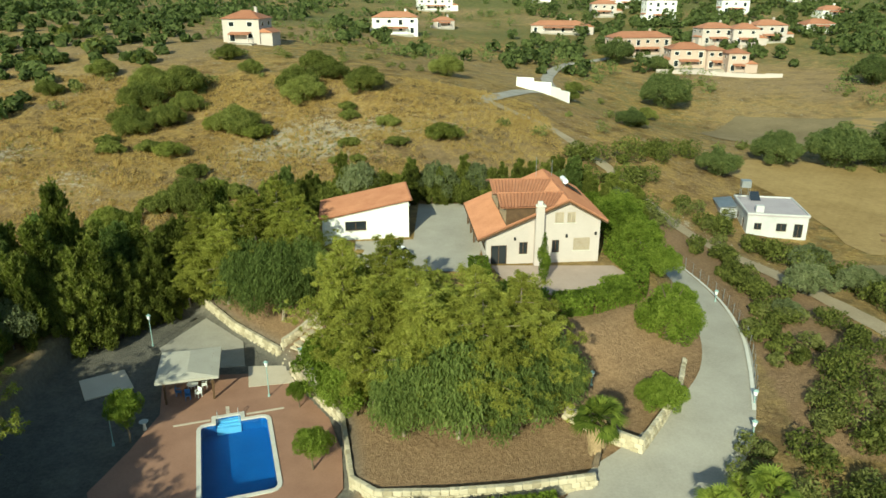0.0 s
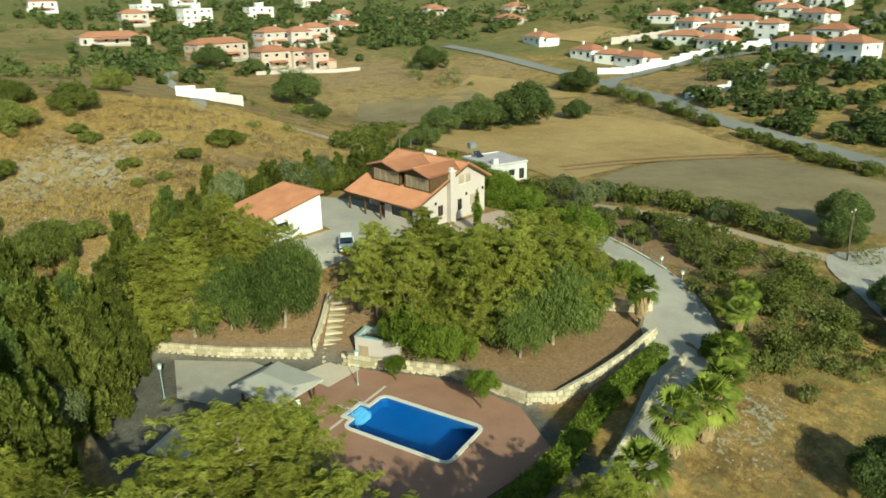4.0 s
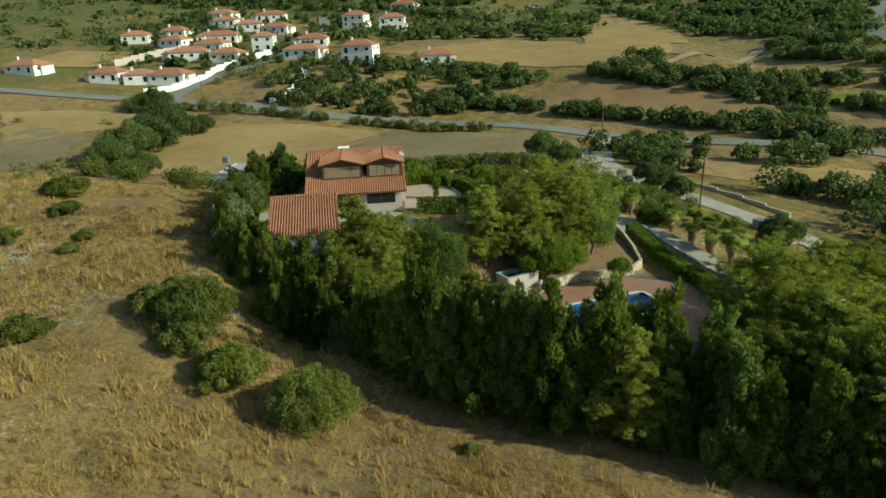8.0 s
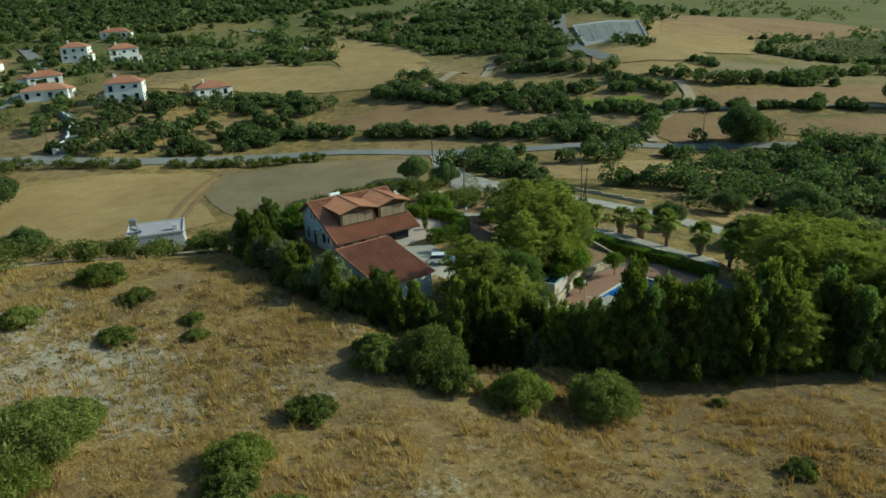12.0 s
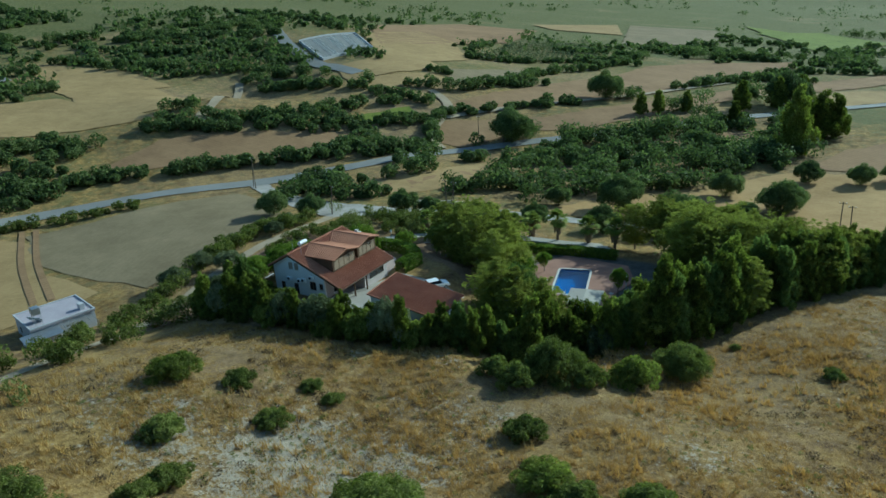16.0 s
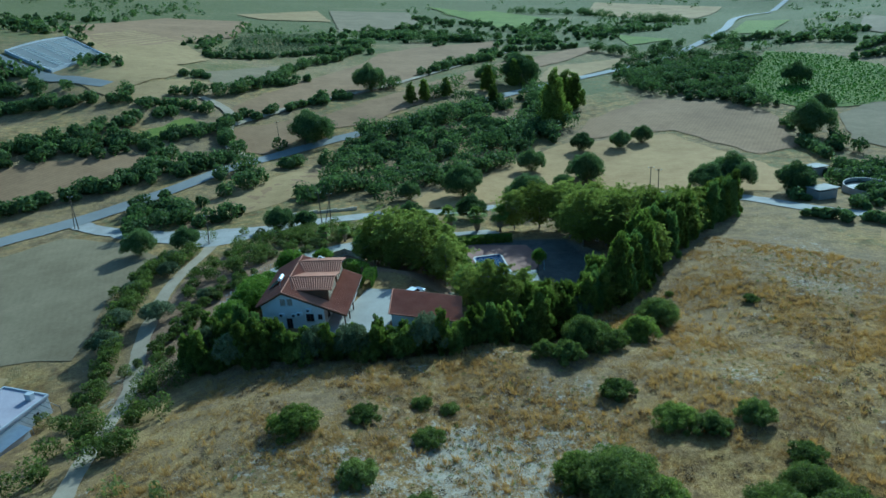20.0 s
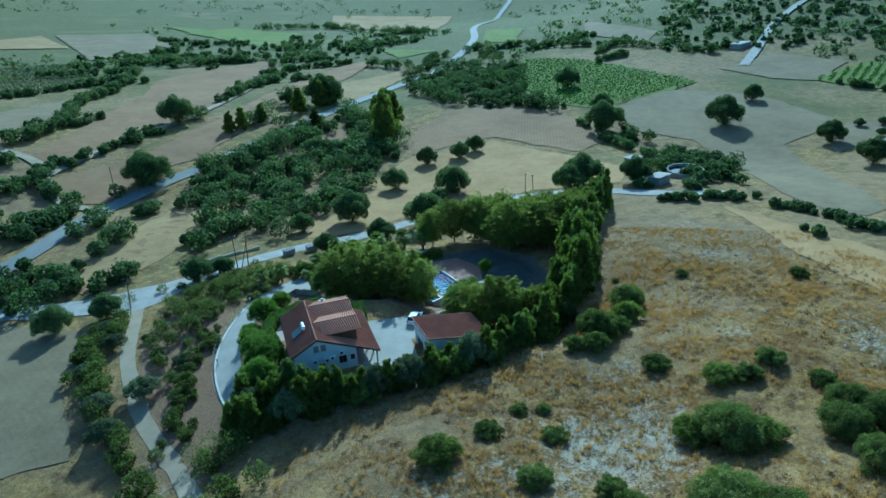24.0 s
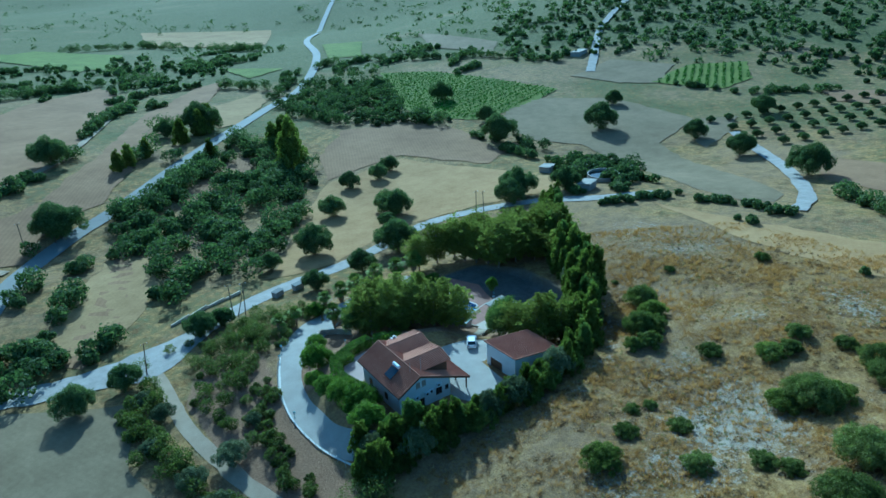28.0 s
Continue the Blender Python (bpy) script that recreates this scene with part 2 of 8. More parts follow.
def ground_mat():
    """Dry hillside: straw grass, bare earth, chalk and green scrub, by painted amounts and noise."""
    m, nt, p = base_mat("dry_ground", 0.95, 0, 0.1)
    pos = world_pos(nt)
    big, mid, fine = tex_noise(nt, 0.06, 5, 0.6, pos), tex_noise(nt, 0.45, 6, 0.65, pos), tex_noise(nt, 3.2, 6, 0.75, pos)
    tuft = tex_noise(nt, 1.3, 5, 0.7, pos)
    straw = ramp(nt, arith(nt, "ADD", arith(nt, "MULTIPLY", fine, 0.5), arith(nt, "MULTIPLY", tuft, 0.5)), [(0.34, (0.16, 0.098, 0.034)), (0.5, (0.335, 0.22, 0.074)), (0.66, (0.49, 0.35, 0.13))])
    earth = ramp(nt, arith(nt, "ADD", arith(nt, "MULTIPLY", fine, 0.5), arith(nt, "MULTIPLY", tuft, 0.5)), [(0.34, (0.125, 0.075, 0.034)), (0.66, (0.31, 0.205, 0.098))])
    col = blend(nt, ramp(nt, arith(nt, "ADD", arith(nt, "MULTIPLY", mid, 0.6), arith(nt, "MULTIPLY", big, 0.4)), [(0.42, (0, 0, 0)), (0.60, (1, 1, 1))]), straw, earth)

    def amount(name):
        n = nt.nodes.new("ShaderNodeAttribute")
        n.attribute_name = name
        return n.outputs["Fac"]
    wide = tex_noise(nt, 0.014, 4, 0.6, pos)
    col = blend(nt, 1.0, col, ramp(nt, tex_noise(nt, 0.2, 4, 0.65, pos), [(0.36, (0.55, 0.52, 0.50)), (0.5, (1.0, 1.0, 1.0)), (0.64, (1.0, 1.0, 1.0))]), "MULTIPLY")
    col = blend(nt, ramp(nt, wide, [(0.46, (0, 0, 0)), (0.60, (0.45, 0.45, 0.45))]), col, ramp(nt, fine, [(0.3, (0.18, 0.13, 0.075)), (0.7, (0.36, 0.275, 0.165))]))
    green = ramp(nt, mid, [(0.35, (0.07, 0.08, 0.026)), (0.7, (0.18, 0.175, 0.065))])
    gk = ramp(nt, arith(nt, "ADD", amount("green"), arith(nt, "ADD", arith(nt, "MULTIPLY", arith(nt, "SUBTRACT", wide, 0.5), -1.8), arith(nt, "MULTIPLY", arith(nt, "SUBTRACT", mid, 0.5), 1.6))), [(0.42, (0, 0, 0)), (0.9, (0.9, 0.9, 0.9))])
    col = blend(nt, gk, col, green)
    chalk = ramp(nt, fine, [(0.3, (0.27, 0.22, 0.155)), (0.6, (0.41, 0.35, 0.26))])
    ck = ramp(nt, arith(nt, "ADD", amount("chalk"), arith(nt, "ADD", arith(nt, "MULTIPLY", arith(nt, "SUBTRACT", mid, 0.5), 1.5), arith(nt, "ADD", arith(nt, "MULTIPLY", arith(nt, "SUBTRACT", tuft, 0.5), 2.4), arith(nt, "MULTIPLY", arith(nt, "SUBTRACT", fine, 0.5), 1.8)))), [(0.54, (0, 0, 0)), (0.76, (1, 1, 1))])
    col = blend(nt, ck, col, chalk)
    soil = ramp(nt, fine, [(0.3, (0.17, 0.10, 0.055)), (0.7, (0.34, 0.225, 0.13))])
    col = blend(nt, ramp(nt, arith(nt, "ADD", amount("soil"), arith(nt, "MULTIPLY", arith(nt, "SUBTRACT", mid, 0.5), 0.5)), [(0.4, (0, 0, 0)), (0.6, (1, 1, 1))]), col, soil)
    # ground round the pool: grey dirt, darkened further to carry the trees' shade
    shaded_yard = ramp(nt, arith(nt, "ADD", arith(nt, "MULTIPLY", fine, 0.5), arith(nt, "MULTIPLY", mid, 0.5)), [(0.35, (0.085, 0.08, 0.07)), (0.65, (0.20, 0.18, 0.15))])
    col = blend(nt, amount("shaded_yard"), col, shaded_yard)
    nt.links.new(col, p.inputs["Base Color"])
    bump(nt, arith(nt, "ADD", fine, mid), 0.9, 0.25)
    return m


def field_mat(name, dark, light, stripe=0.0, angle=0.0, period=2.5):
    """A ploughed or mown field, with faint rows."""
    m, nt, p = base_mat(name, 0.95, 0, 0.1)
    pos = world_pos(nt)
    a, b = tex_noise(nt, 0.05, 5, 0.6, pos), tex_noise(nt, 1.4, 6, 0.75, pos)
    c = tex_noise(nt, 0.25, 5, 0.65, pos)
    f = arith(nt, "ADD", arith(nt, "MULTIPLY", a, 0.40), arith(nt, "ADD", arith(nt, "MULTIPLY", b, 0.32), arith(nt, "MULTIPLY", c, 0.28)))
    if stripe:
        w = nt.nodes.new("ShaderNodeTexWave")
        w.inputs["Scale"].default_value, w.inputs["Distortion"].default_value, w.inputs["Detail Scale"].default_value = 0.314 / period * 2, 2.5, 0.3
        mp = nt.nodes.new("ShaderNodeMapping")
        mp.inputs["Rotation"].default_value = (0, 0, radians(angle))
        nt.links.new(pos, mp.inputs[0])
        nt.links.new(mp.outputs[0], w.inputs[0])
        f = arith(nt, "ADD", f, arith(nt, "MULTIPLY", arith(nt, "SUBTRACT", w.outputs["Fac"], 0.5), stripe))
    nt.links.new(ramp(nt, f, [(0.36, dark), (0.62, light)]), p.inputs["Base Color"])
    bump(nt, b, 0.6, 0.12)
    return m


GROUND = ground_mat()
F_TAN = field_mat("tan_stubble", (0.225, 0.15, 0.064), (0.38, 0.265, 0.118), 0.015, 35)
F_GREY = field_mat("grey_stubble", (0.155, 0.118, 0.064), (0.265, 0.205, 0.117), 0.02, -30)
F_BROWN = field_mat("brown_field", (0.19, 0.115, 0.058), (0.31, 0.198, 0.10), 0.06, 20)
F_GOLD = field_mat("gold_meadow", (0.25, 0.155, 0.06), (0.42, 0.28, 0.12))
F_GREEN = field_mat("green_field", (0.10, 0.125, 0.02), (0.20, 0.22, 0.04), 0.2, 60)


# ---- helpers for building ----
def part(name, bm, material, parent=None, label=""):
    """Links a bmesh as one mesh object, under a thing or a part if one is given."""
    me = bpy.data.meshes.new(name)
    bm.to_mesh(me)
    bm.free()
    me.materials.append(material)
    ob = new(name, me)
    if parent is not None:
        ob.parent = parent
    if label:
        ob["label"] = label
    return ob


def empty(name, m, label, category, group="", kind=""):
    ob = new(name)
    ob.matrix_basis = m
    return tagged(ob, label, category, group, kind)


def share(name, me, parent, m=None, label=""):
    """Another object on a mesh that is there already."""
    ob = new(name, me)
    ob.parent = parent
    if m is not None:
        ob.matrix_basis = m
    if label:
        ob["label"] = label
    return ob


def box(bm, x0, x1, y0, y1, z0, z1, bevel=0.0):
    m = Matrix.LocRotScale(((x0 + x1) / 2, (y0 + y1) / 2, (z0 + z1) / 2), None, (abs(x1 - x0), abs(y1 - y0), abs(z1 - z0)))
    g = bmesh.ops.create_cube(bm, size=1, matrix=m)
    if bevel:
        es = list({e for v in g["verts"] for e in v.link_edges})
        bmesh.ops.bevel(bm, geom=es, offset=bevel, segments=1, affect="EDGES", profile=0.5)
    return bm


def boxed(x0, x1, y0, y1, z0, z1, bevel=0.0):
    return box(bmesh.new(), x0, x1, y0, y1, z0, z1, bevel)


def tube(bm, a, b, r0, r1=None, n=8):
    a, b = Vector(a), Vector(b)
    q = (b - a).to_track_quat("Z", "Y").to_matrix().to_4x4()
    bmesh.ops.create_cone(bm, cap_ends=True, segments=n, radius1=r0, radius2=r0 if r1 is None else r1, depth=(b - a).length,
                          matrix=Matrix.Translation((a + b) / 2) @ q)
    return bm


def tubed(a, b, r0, r1=None, n=8):
    return tube(bmesh.new(), a, b, r0, r1, n)


def slab(points, up, down=0.0):
    """A prism over a plan outline: (x, y, z) corners, thick from z - down to z + up."""
    bm = bmesh.new()
    lo = [bm.verts.new((x, y, z - down)) for x, y, z in points]
    hi = [bm.verts.new((x, y, z + up)) for x, y, z in points]
    bm.faces.new(lo[::-1])
    bm.faces.new(hi)
    n = len(points)
    for i in range(n):
        bm.faces.new((lo[i], lo[(i + 1) % n], hi[(i + 1) % n], hi[i]))
    bmesh.ops.recalc_face_normals(bm, faces=bm.faces)
    return bm


def raw_mesh(name, verts, faces_n, material):
    """A mesh from an array of verts taken faces_n at a time."""
    me = bpy.data.meshes.new(name)
    v = np.asarray(verts, np.float32).reshape(-1, 3)
    n = len(v) // faces_n
    me.vertices.add(len(v))
    me.vertices.foreach_set("co", v.ravel())
    me.loops.add(len(v))
    me.loops.foreach_set("vertex_index", np.arange(len(v), dtype=np.int32))
    me.polygons.add(n)
    me.polygons.foreach_set("loop_start", np.arange(0, len(v), faces_n, dtype=np.int32))
    me.update(calc_edges=True)
    me.materials.append(material)
    return me


# ---- land ----
HILL = [(-29, 85, 8.8), (-36.7, 78, 6.6), (-41, 73, 5.2), (-36, 98, 9.6), (-9, 119.5, 13.3), (-15, 112, 11.5), (-42, 107, 11.3), (-51, 105, 11.8),
        (-54, 112, 11.8), (-34, 93, 9.2), (-13.5, 136, 17), (-9, 116, 13), (11, 165, 14.5), (43, 161, 7), (63, 177, 2.5), (-57, 60, 5.8),
        (-74, 82, 8.0), (-60, 170, 21), (-120, 200, 25), (-90, 130, 15), (10, 100, 9.0), (25, 115, 8.5)]
VALE = [(44, 98, 1.8), (91.5, 18, -0.9), (115, 68, 0), (98, 55, 1), (65, 45, 1.6), (64, 30, 0.6), (94, 141, 2.5), (31, 49, 3.2), (-7, 9, -2.4),
        (-8, -6, -4), (-26, -35, -7), (-55, -16, -4), (-101, 1, -0.8), (-136, -18, -8), (-165, -76, -7.5), (72, -45, -2.9), (65, -19, -1.2),
        (37, -90, -4), (62, -62, -3.5), (-39, -127, -8), (-147, -151, -8), (-65, -257, -14), (40, -180, -4), (60, 80, 2), (30, 20, 0)]
FAR = [(130, -197, 4), (128, -77, 11), (160, -109, 16), (164, -27, 13.5), (172, -44, 8), (150, 40, 5), (178, 88, 13), (140, 116, 5.5), (165, 156, 8),
       (327, -5, 26), (225, -150, 25), (277, -179, 30), (146, 218, 11), (101, 240, 9), (-249, -650, -38), (0, 420, 22), (250, 330, 25), (-250, 250, 30), (500, 150, 60), (480, -200, 45),
       (250, -420, 8), (-350, -300, 8), (-330, -40, -2), (-230, 100, 8)]
RING = [(0, 1100, 90), (800, 800, 110), (1200, 0, 150), (900, -900, 60), (0, -1500, -60), (-600, -1100, 10), (-900, -500, 70), (-1200, 200, 60),
        (-800, 900, 100), (2600, 2600, 150), (-2600, 2600, 150), (-2600, -2600, 60), (2600, -2600, 60)]
KNOTS = np.array(HILL + VALE + FAR + RING, float)


def spread(r2):
    return np.sqrt(r2 + 144.0)


WEIGHTS = np.linalg.solve(spread(((KNOTS[:, None, :2] - KNOTS[None, :, :2]) ** 2).sum(2)), KNOTS[:, 2])
YARD = [(-14, 66), (-3, 62), (8, 58.5), (13, 58), (19, 62), (21, 70), (20.5, 84), (14, 89), (-1, 90), (-14, 88)]
DECK = [(-30, 34), (-9, 34), (-6.9, 42), (-8.6, 50), (-13, 56.2), (-15.8, 61.2), (-22.2, 67.2), (-27, 73), (-36, 66), (-36, 44)]
LOW_DRIVE = [(-7.2, 42), (-4.7, 40.2), (0, 39.9), (5, 40.0), (10.6, 40.7), (13, 40.5), (10, 34), (-12, 27), (-20, 30), (-12, 34)]


PIT = [(-20.5, 51.4), (-18.9, 51.9), (-18.6, 52.9), (-16.2, 52.6), (-14.6, 52.6), (-11.3, 42.3), (-17.3, 40.3)]


def to_outline(x, y, poly):
    """Signed distance to a plan outline, negative inside."""
    x, y = np.asarray(x, float), np.asarray(y, float)
    d, odd = np.full(np.broadcast(x, y).shape, 1e9), np.zeros(np.broadcast(x, y).shape, bool)
    for (x0, y0), (x1, y1) in zip(poly, poly[1:] + poly[:1]):
        s = np.clip(((x - x0) * (x1 - x0) + (y - y0) * (y1 - y0)) / ((x1 - x0) ** 2 + (y1 - y0) ** 2 + 1e-9), 0, 1)
        d = np.minimum(d, np.hypot(x - x0 - s * (x1 - x0), y - y0 - s * (y1 - y0)))
        if y0 != y1:
            odd ^= ((y0 > y) != (y1 > y)) & (x < (x1 - x0) * (y - y0) / (y1 - y0) + x0)
    return np.where(odd, -d, d)


def ease(d, w):
    k = np.clip(1 - d / w, 0, 1)
    return k * k * (3 - 2 * k)


def ground(x, y):
    """The land's height."""
    x, y = np.asarray(x, float), np.asarray(y, float)
    h = np.zeros(np.broadcast(x, y).shape)
    for (a, b, _), w in zip(KNOTS, WEIGHTS):
        h = h + w * spread((x - a) ** 2 + (y - b) ** 2)
    k = ease(to_outline(x, y, YARD), 6.0)
    h = h * (1 - k) + (7.5 + 0.05 * (y - 70)) * k
    low = 1.0 + 0.065 * np.clip(x + 7, 0, 20)
    d, e = to_outline(x, y, DECK), to_outline(x, y, LOW_DRIVE)
    near = np.minimum(d, np.where(y > 39, e, 99))
    h = np.where((x > -34) & (x < 11), np.minimum(h, low + 1.25 + 0.42 * np.maximum(near - 0.9, 0)), h)
    k = ease(e, 0.9)
    h = h * (1 - k) + low * k
    k = ease(d, 0.9)
    h = h * (1 - k) + 1.0 * k
    k = ease(to_outline(x, y, PIT), 0.5)
    return h * (1 - k) - 0.9 * k


def gz(x, y):
    if math.hypot(x, y - 60) > 110:
        return float(WEIGHTS @ spread((x - KNOTS[:, 0]) ** 2 + (y - KNOTS[:, 1]) ** 2))
    return float(ground(x, y))


def axis(lo, hi, step, far, grow):
    mid = list(np.arange(lo, hi + step / 2, step))
    a, s = [hi], step
    while a[-1] < far:
        s *= grow
        a.append(a[-1] + s)
    b, s = [lo], step
    while b[-1] > -far:
        s *= grow
        b.append(b[-1] - s)
    return np.array(b[:0:-1] + mid + a[1:])


def refine(a, lo, hi):
    inner = np.arange(lo, hi, 0.45)
    return np.sort(np.concatenate([a[(a < lo - 0.2) | (a > hi + 0.2)], inner]))


AX, AY = refine(axis(-80, 60, 0.9, 3200, 1.06), -42, 22), refine(axis(20, 140, 0.9, 3200, 1.06), 30, 76)
CHALKS = [(-17, 112, 6, 0.75), (-27, 115, 6, 0.82), (-22, 119, 7, 0.75), (-9, 121, 6, 0.6), (2, 117, 5, 0.5), (-69, 48, 10, 0.36), (-76, 64, 9, 0.34), (-72, 101, 7, 0.55), (-51, 96, 5, 0.5), (-31, 99, 4, 0.5), (-66, 110, 6, 0.5), (-30, 108, 7, 0.6), (-20, 113, 7, 0.5), (-24, 100, 5, 0.4), (-10, 106, 5, 0.35), (-62, 74, 10, 0.26), (-75, 45, 12, 0.24), (-60, 95, 6, 0.35),
          (37, 91, 2.5, 0.6), (35, 97, 2.5, 0.6), (39.5, 82, 2.5, 0.5), (8, 29, 4, 0.5), (2, 27.5, 4, 0.45), (-33, 79, 4, 0.5), (-27, 84.5, 4, 0.5), (-20, 91, 4, 0.5), (-11, 94.5, 4, 0.5), (-3, 95.5, 4, 0.5), (5, 96, 4, 0.45), (-38, 72, 4, 0.45), (-5, 116, 5, 0.4), (-48, 88, 5, 0.3), (-68, 60, 8, 0.35), (-70, 104, 6, 0.35)]


def land():
    X, Y = np.meshgrid(AX, AY)
    Z = ground(X, Y)
    rough = np.array([noise.noise((x * 0.35, y * 0.35, 0)) for x, y in zip(X.ravel(), Y.ravel())]).reshape(X.shape)
    flat = np.clip(np.minimum(to_outline(X, Y, YARD), to_outline(X, Y, DECK)) / 6, 0, 1)
    near = ease(np.hypot(X + 20, Y - 80), 160)
    Z = Z + rough * 0.16 * flat * near
    me = bpy.data.meshes.new("ground")
    ny, nx = X.shape
    i = np.arange((ny - 1) * nx).reshape(ny - 1, nx)[:, :-1].ravel()
    faces = np.stack([i, i + 1, i + nx + 1, i + nx], 1)
    me.from_pydata(np.stack([X.ravel(), Y.ravel(), Z.ravel()], 1).tolist(), [], faces.tolist())
    chalk = sum(k * np.exp(-((X - a) ** 2 + (Y - b) ** 2) / (2 * (r * 0.6) ** 2)) for a, b, r, k in CHALKS)
    d_prop = to_outline(X, Y, GARDEN)
    green = np.clip(0.30 - 0.9 * ease(np.hypot((X + 30) / 1.2, Y - 105), 75) + 0.25 * ease(np.abs(X - 38), 18) * ease(np.abs(Y - 60), 60), 0, 1)
    green = np.where(np.hypot(X, Y - 60) > 220, 0.72, np.maximum(green, 0.46 * ease(-np.hypot(X + 20, Y - 100) + 90, 40)))
    green = np.maximum(green, 0.22 * ease(118 - Y, 14) * ease(np.abs(X) - 160, 60))
    chalk = chalk + 0.2 * ease(122 - Y, 10) * ease(Y - 230, 40) * ease(np.abs(X + 40) - 130, 40)
    green = np.where(np.hypot(X, Y - 60) > 380, 1.1, green)
    soil = np.maximum(ease(d_prop, 3.0), 0.85 * ease(to_outline(X, Y, BANK), 4.0))
    shaded_yard = ease(to_outline(X, Y, DECK), 2.0)
    for nm, val in (("chalk", chalk), ("green", green), ("soil", soil), ("shaded_yard", shaded_yard)):
        at = me.attributes.new(nm, "FLOAT", "POINT")
        at.data.foreach_set("value", val.astype(np.float32).ravel())
    me.materials.append(GROUND)
    me.shade_smooth()
    return tagged(new("ground", me), "dry straw-coloured hillside ground with chalk patches", "ground", kind="structure")


BANK = [(29, 46), (31, 62), (30.5, 75), (29, 86), (28, 98), (33, 96), (37, 84), (40, 70), (42, 54), (38, 44)]
GARDEN = [(-13, 58), (-8, 51), (-6, 42), (0, 41), (10, 41.5), (14, 45), (20, 53), (24, 62), (20, 64), (13, 57), (0, 60), (-12, 66), (-24, 73), (-14, 62)]
land()


def drape(name, outline, material, label, category, lift=0.06, step=3.0, smooth=2):
    """A field or road laid on the land over a plan outline."""
    from_pts = [Vector(p) for p in outline]
    pts = []
    for a, b in zip(from_pts, from_pts[1:] + from_pts[:1]):
        n = max(1, int((b - a).length / step))
        pts += [a.lerp(b, k / n) for k in range(n)]
    jit = [p + Vector((noise.noise((p.x * 0.15, p.y * 0.15, 3)), noise.noise((p.x * 0.15, p.y * 0.15, 9)))) * smooth for p in pts]
    n = len(jit)
    xs, ys = [p.x for p in jit], [p.y for p in jit]
    g = [(x, y) for x in np.arange(min(xs), max(xs), step) for y in np.arange(min(ys), max(ys), step)]
    if g:
        d = to_outline(np.array([p[0] for p in g]), np.array([p[1] for p in g]), [(p.x, p.y) for p in jit])
        g = [p for p, q in zip(g, d) if q < -step * 0.4]
    from mathutils.geometry import delaunay_2d_cdt
    v, e, f, *_ = delaunay_2d_cdt(jit + [Vector(p) for p in g], [(k, (k + 1) % n) for k in range(n)], [], 1, 1e-4)
    z = ground(np.array([p.x for p in v]), np.array([p.y for p in v]))
    me = bpy.data.meshes.new(name)
    me.from_pydata([(p.x, p.y, h + lift + 0.0012 * max(0, math.hypot(p.x + 10, p.y - 80) - 70)) for p, h in zip(v, z)], [], [list(q) for q in f])
    me.materials.append(material)
    me.shade_smooth()
    return tagged(new(name, me), label, category, kind="structure")


def ribbon(name, line, width, material, label, category, lift=0.10, step=2.0):
    """A road along a plan line of (x, y) or (x, y, width)."""
    p = [Vector((q[0], q[1], q[2] if len(q) > 2 else width)) for q in line]
    out = []
    for i in range(len(p) - 1):
        a, b, c, d = p[max(i - 1, 0)], p[i], p[i + 1], p[min(i + 2, len(p) - 1)]
        n = max(2, int((c - b).length / step))
        for k in range(n):
            s = k / n
            out.append(0.5 * ((2 * b) + (c - a) * s + (2 * a - 5 * b + 4 * c - d) * s * s + (3 * b - a - 3 * c + d) * s ** 3))
    out.append(p[-1])
    rows = []
    for i, q in enumerate(out):
        t = (out[min(i + 1, len(out) - 1)] - out[max(i - 1, 0)])
        t.z = 0
        t.normalize()
        s = Vector((-t.y, t.x, 0))
        w = q.z / 2
        edge = 1 + (0.28 * noise.noise((q.x * 0.45, q.y * 0.45, 1)) if material in (GRAVEL, TRACKDIRT) else 0.08 * noise.noise((q.x * 0.2, q.y * 0.2, 1)))
        rows.append([(q.x + s.x * k * w * edge, q.y + s.y * k * w * edge) for k in (-1, -0.5, 0, 0.5, 1)])
    flat = np.array(rows).reshape(-1, 2)
    z = ground(flat[:, 0], flat[:, 1]) + lift + 0.0012 * np.maximum(0, np.hypot(flat[:, 0] + 10, flat[:, 1] - 80) - 70)
    me = bpy.data.meshes.new(name)
    n = len(rows)
    me.from_pydata([(x, y, h) for (x, y), h in zip(flat, z)], [], [(5 * i + j, 5 * i + j + 1, 5 * i + j + 6, 5 * i + j + 5) for i in range(n - 1) for j in range(4)])
    me.materials.append(material)
    me.shade_smooth()
    return tagged(new(name, me), label, category, kind="structure")

# ---- roads ----
ROAD_LINE = [(162, 245), (157, 195), (152, 160), (138, 125), (127, 98), (121, 68), (110, 46), (95, 20), (78, -8), (68, -40), (54, -63), (36, -84), (5, -130), (-30, -180),
             (-57, -219), (-96, -273), (-144, -377), (-198, -545), (-344, -834)]
ribbon("road", ROAD_LINE, 6.0, ASPHALT, "grey asphalt country road", "road", 0.16, 3)
ribbon("gravel_road", [(93, 20), (82, 25), (65, 31, 7), (55, 32.5, 10), (48, 33, 13), (42, 30, 9), (36, 26, 6), (28, 20), (13, 12), (-4, 7), (-21, 0), (-39, -7), (-56, -4), (-72, 4), (-84, 16), (-100, 24)], 5.0,
       GRAVEL, "pale gravel lane", "road", 0.12)
ribbon("dirt_track", [(48, 34, 4), (46, 43), (45, 60), (41, 76), (38, 84), (33, 95), (27, 112), (20, 128), (8, 142)], 2.6, TRACKDIRT, "pale dirt track", "track", 0.08)
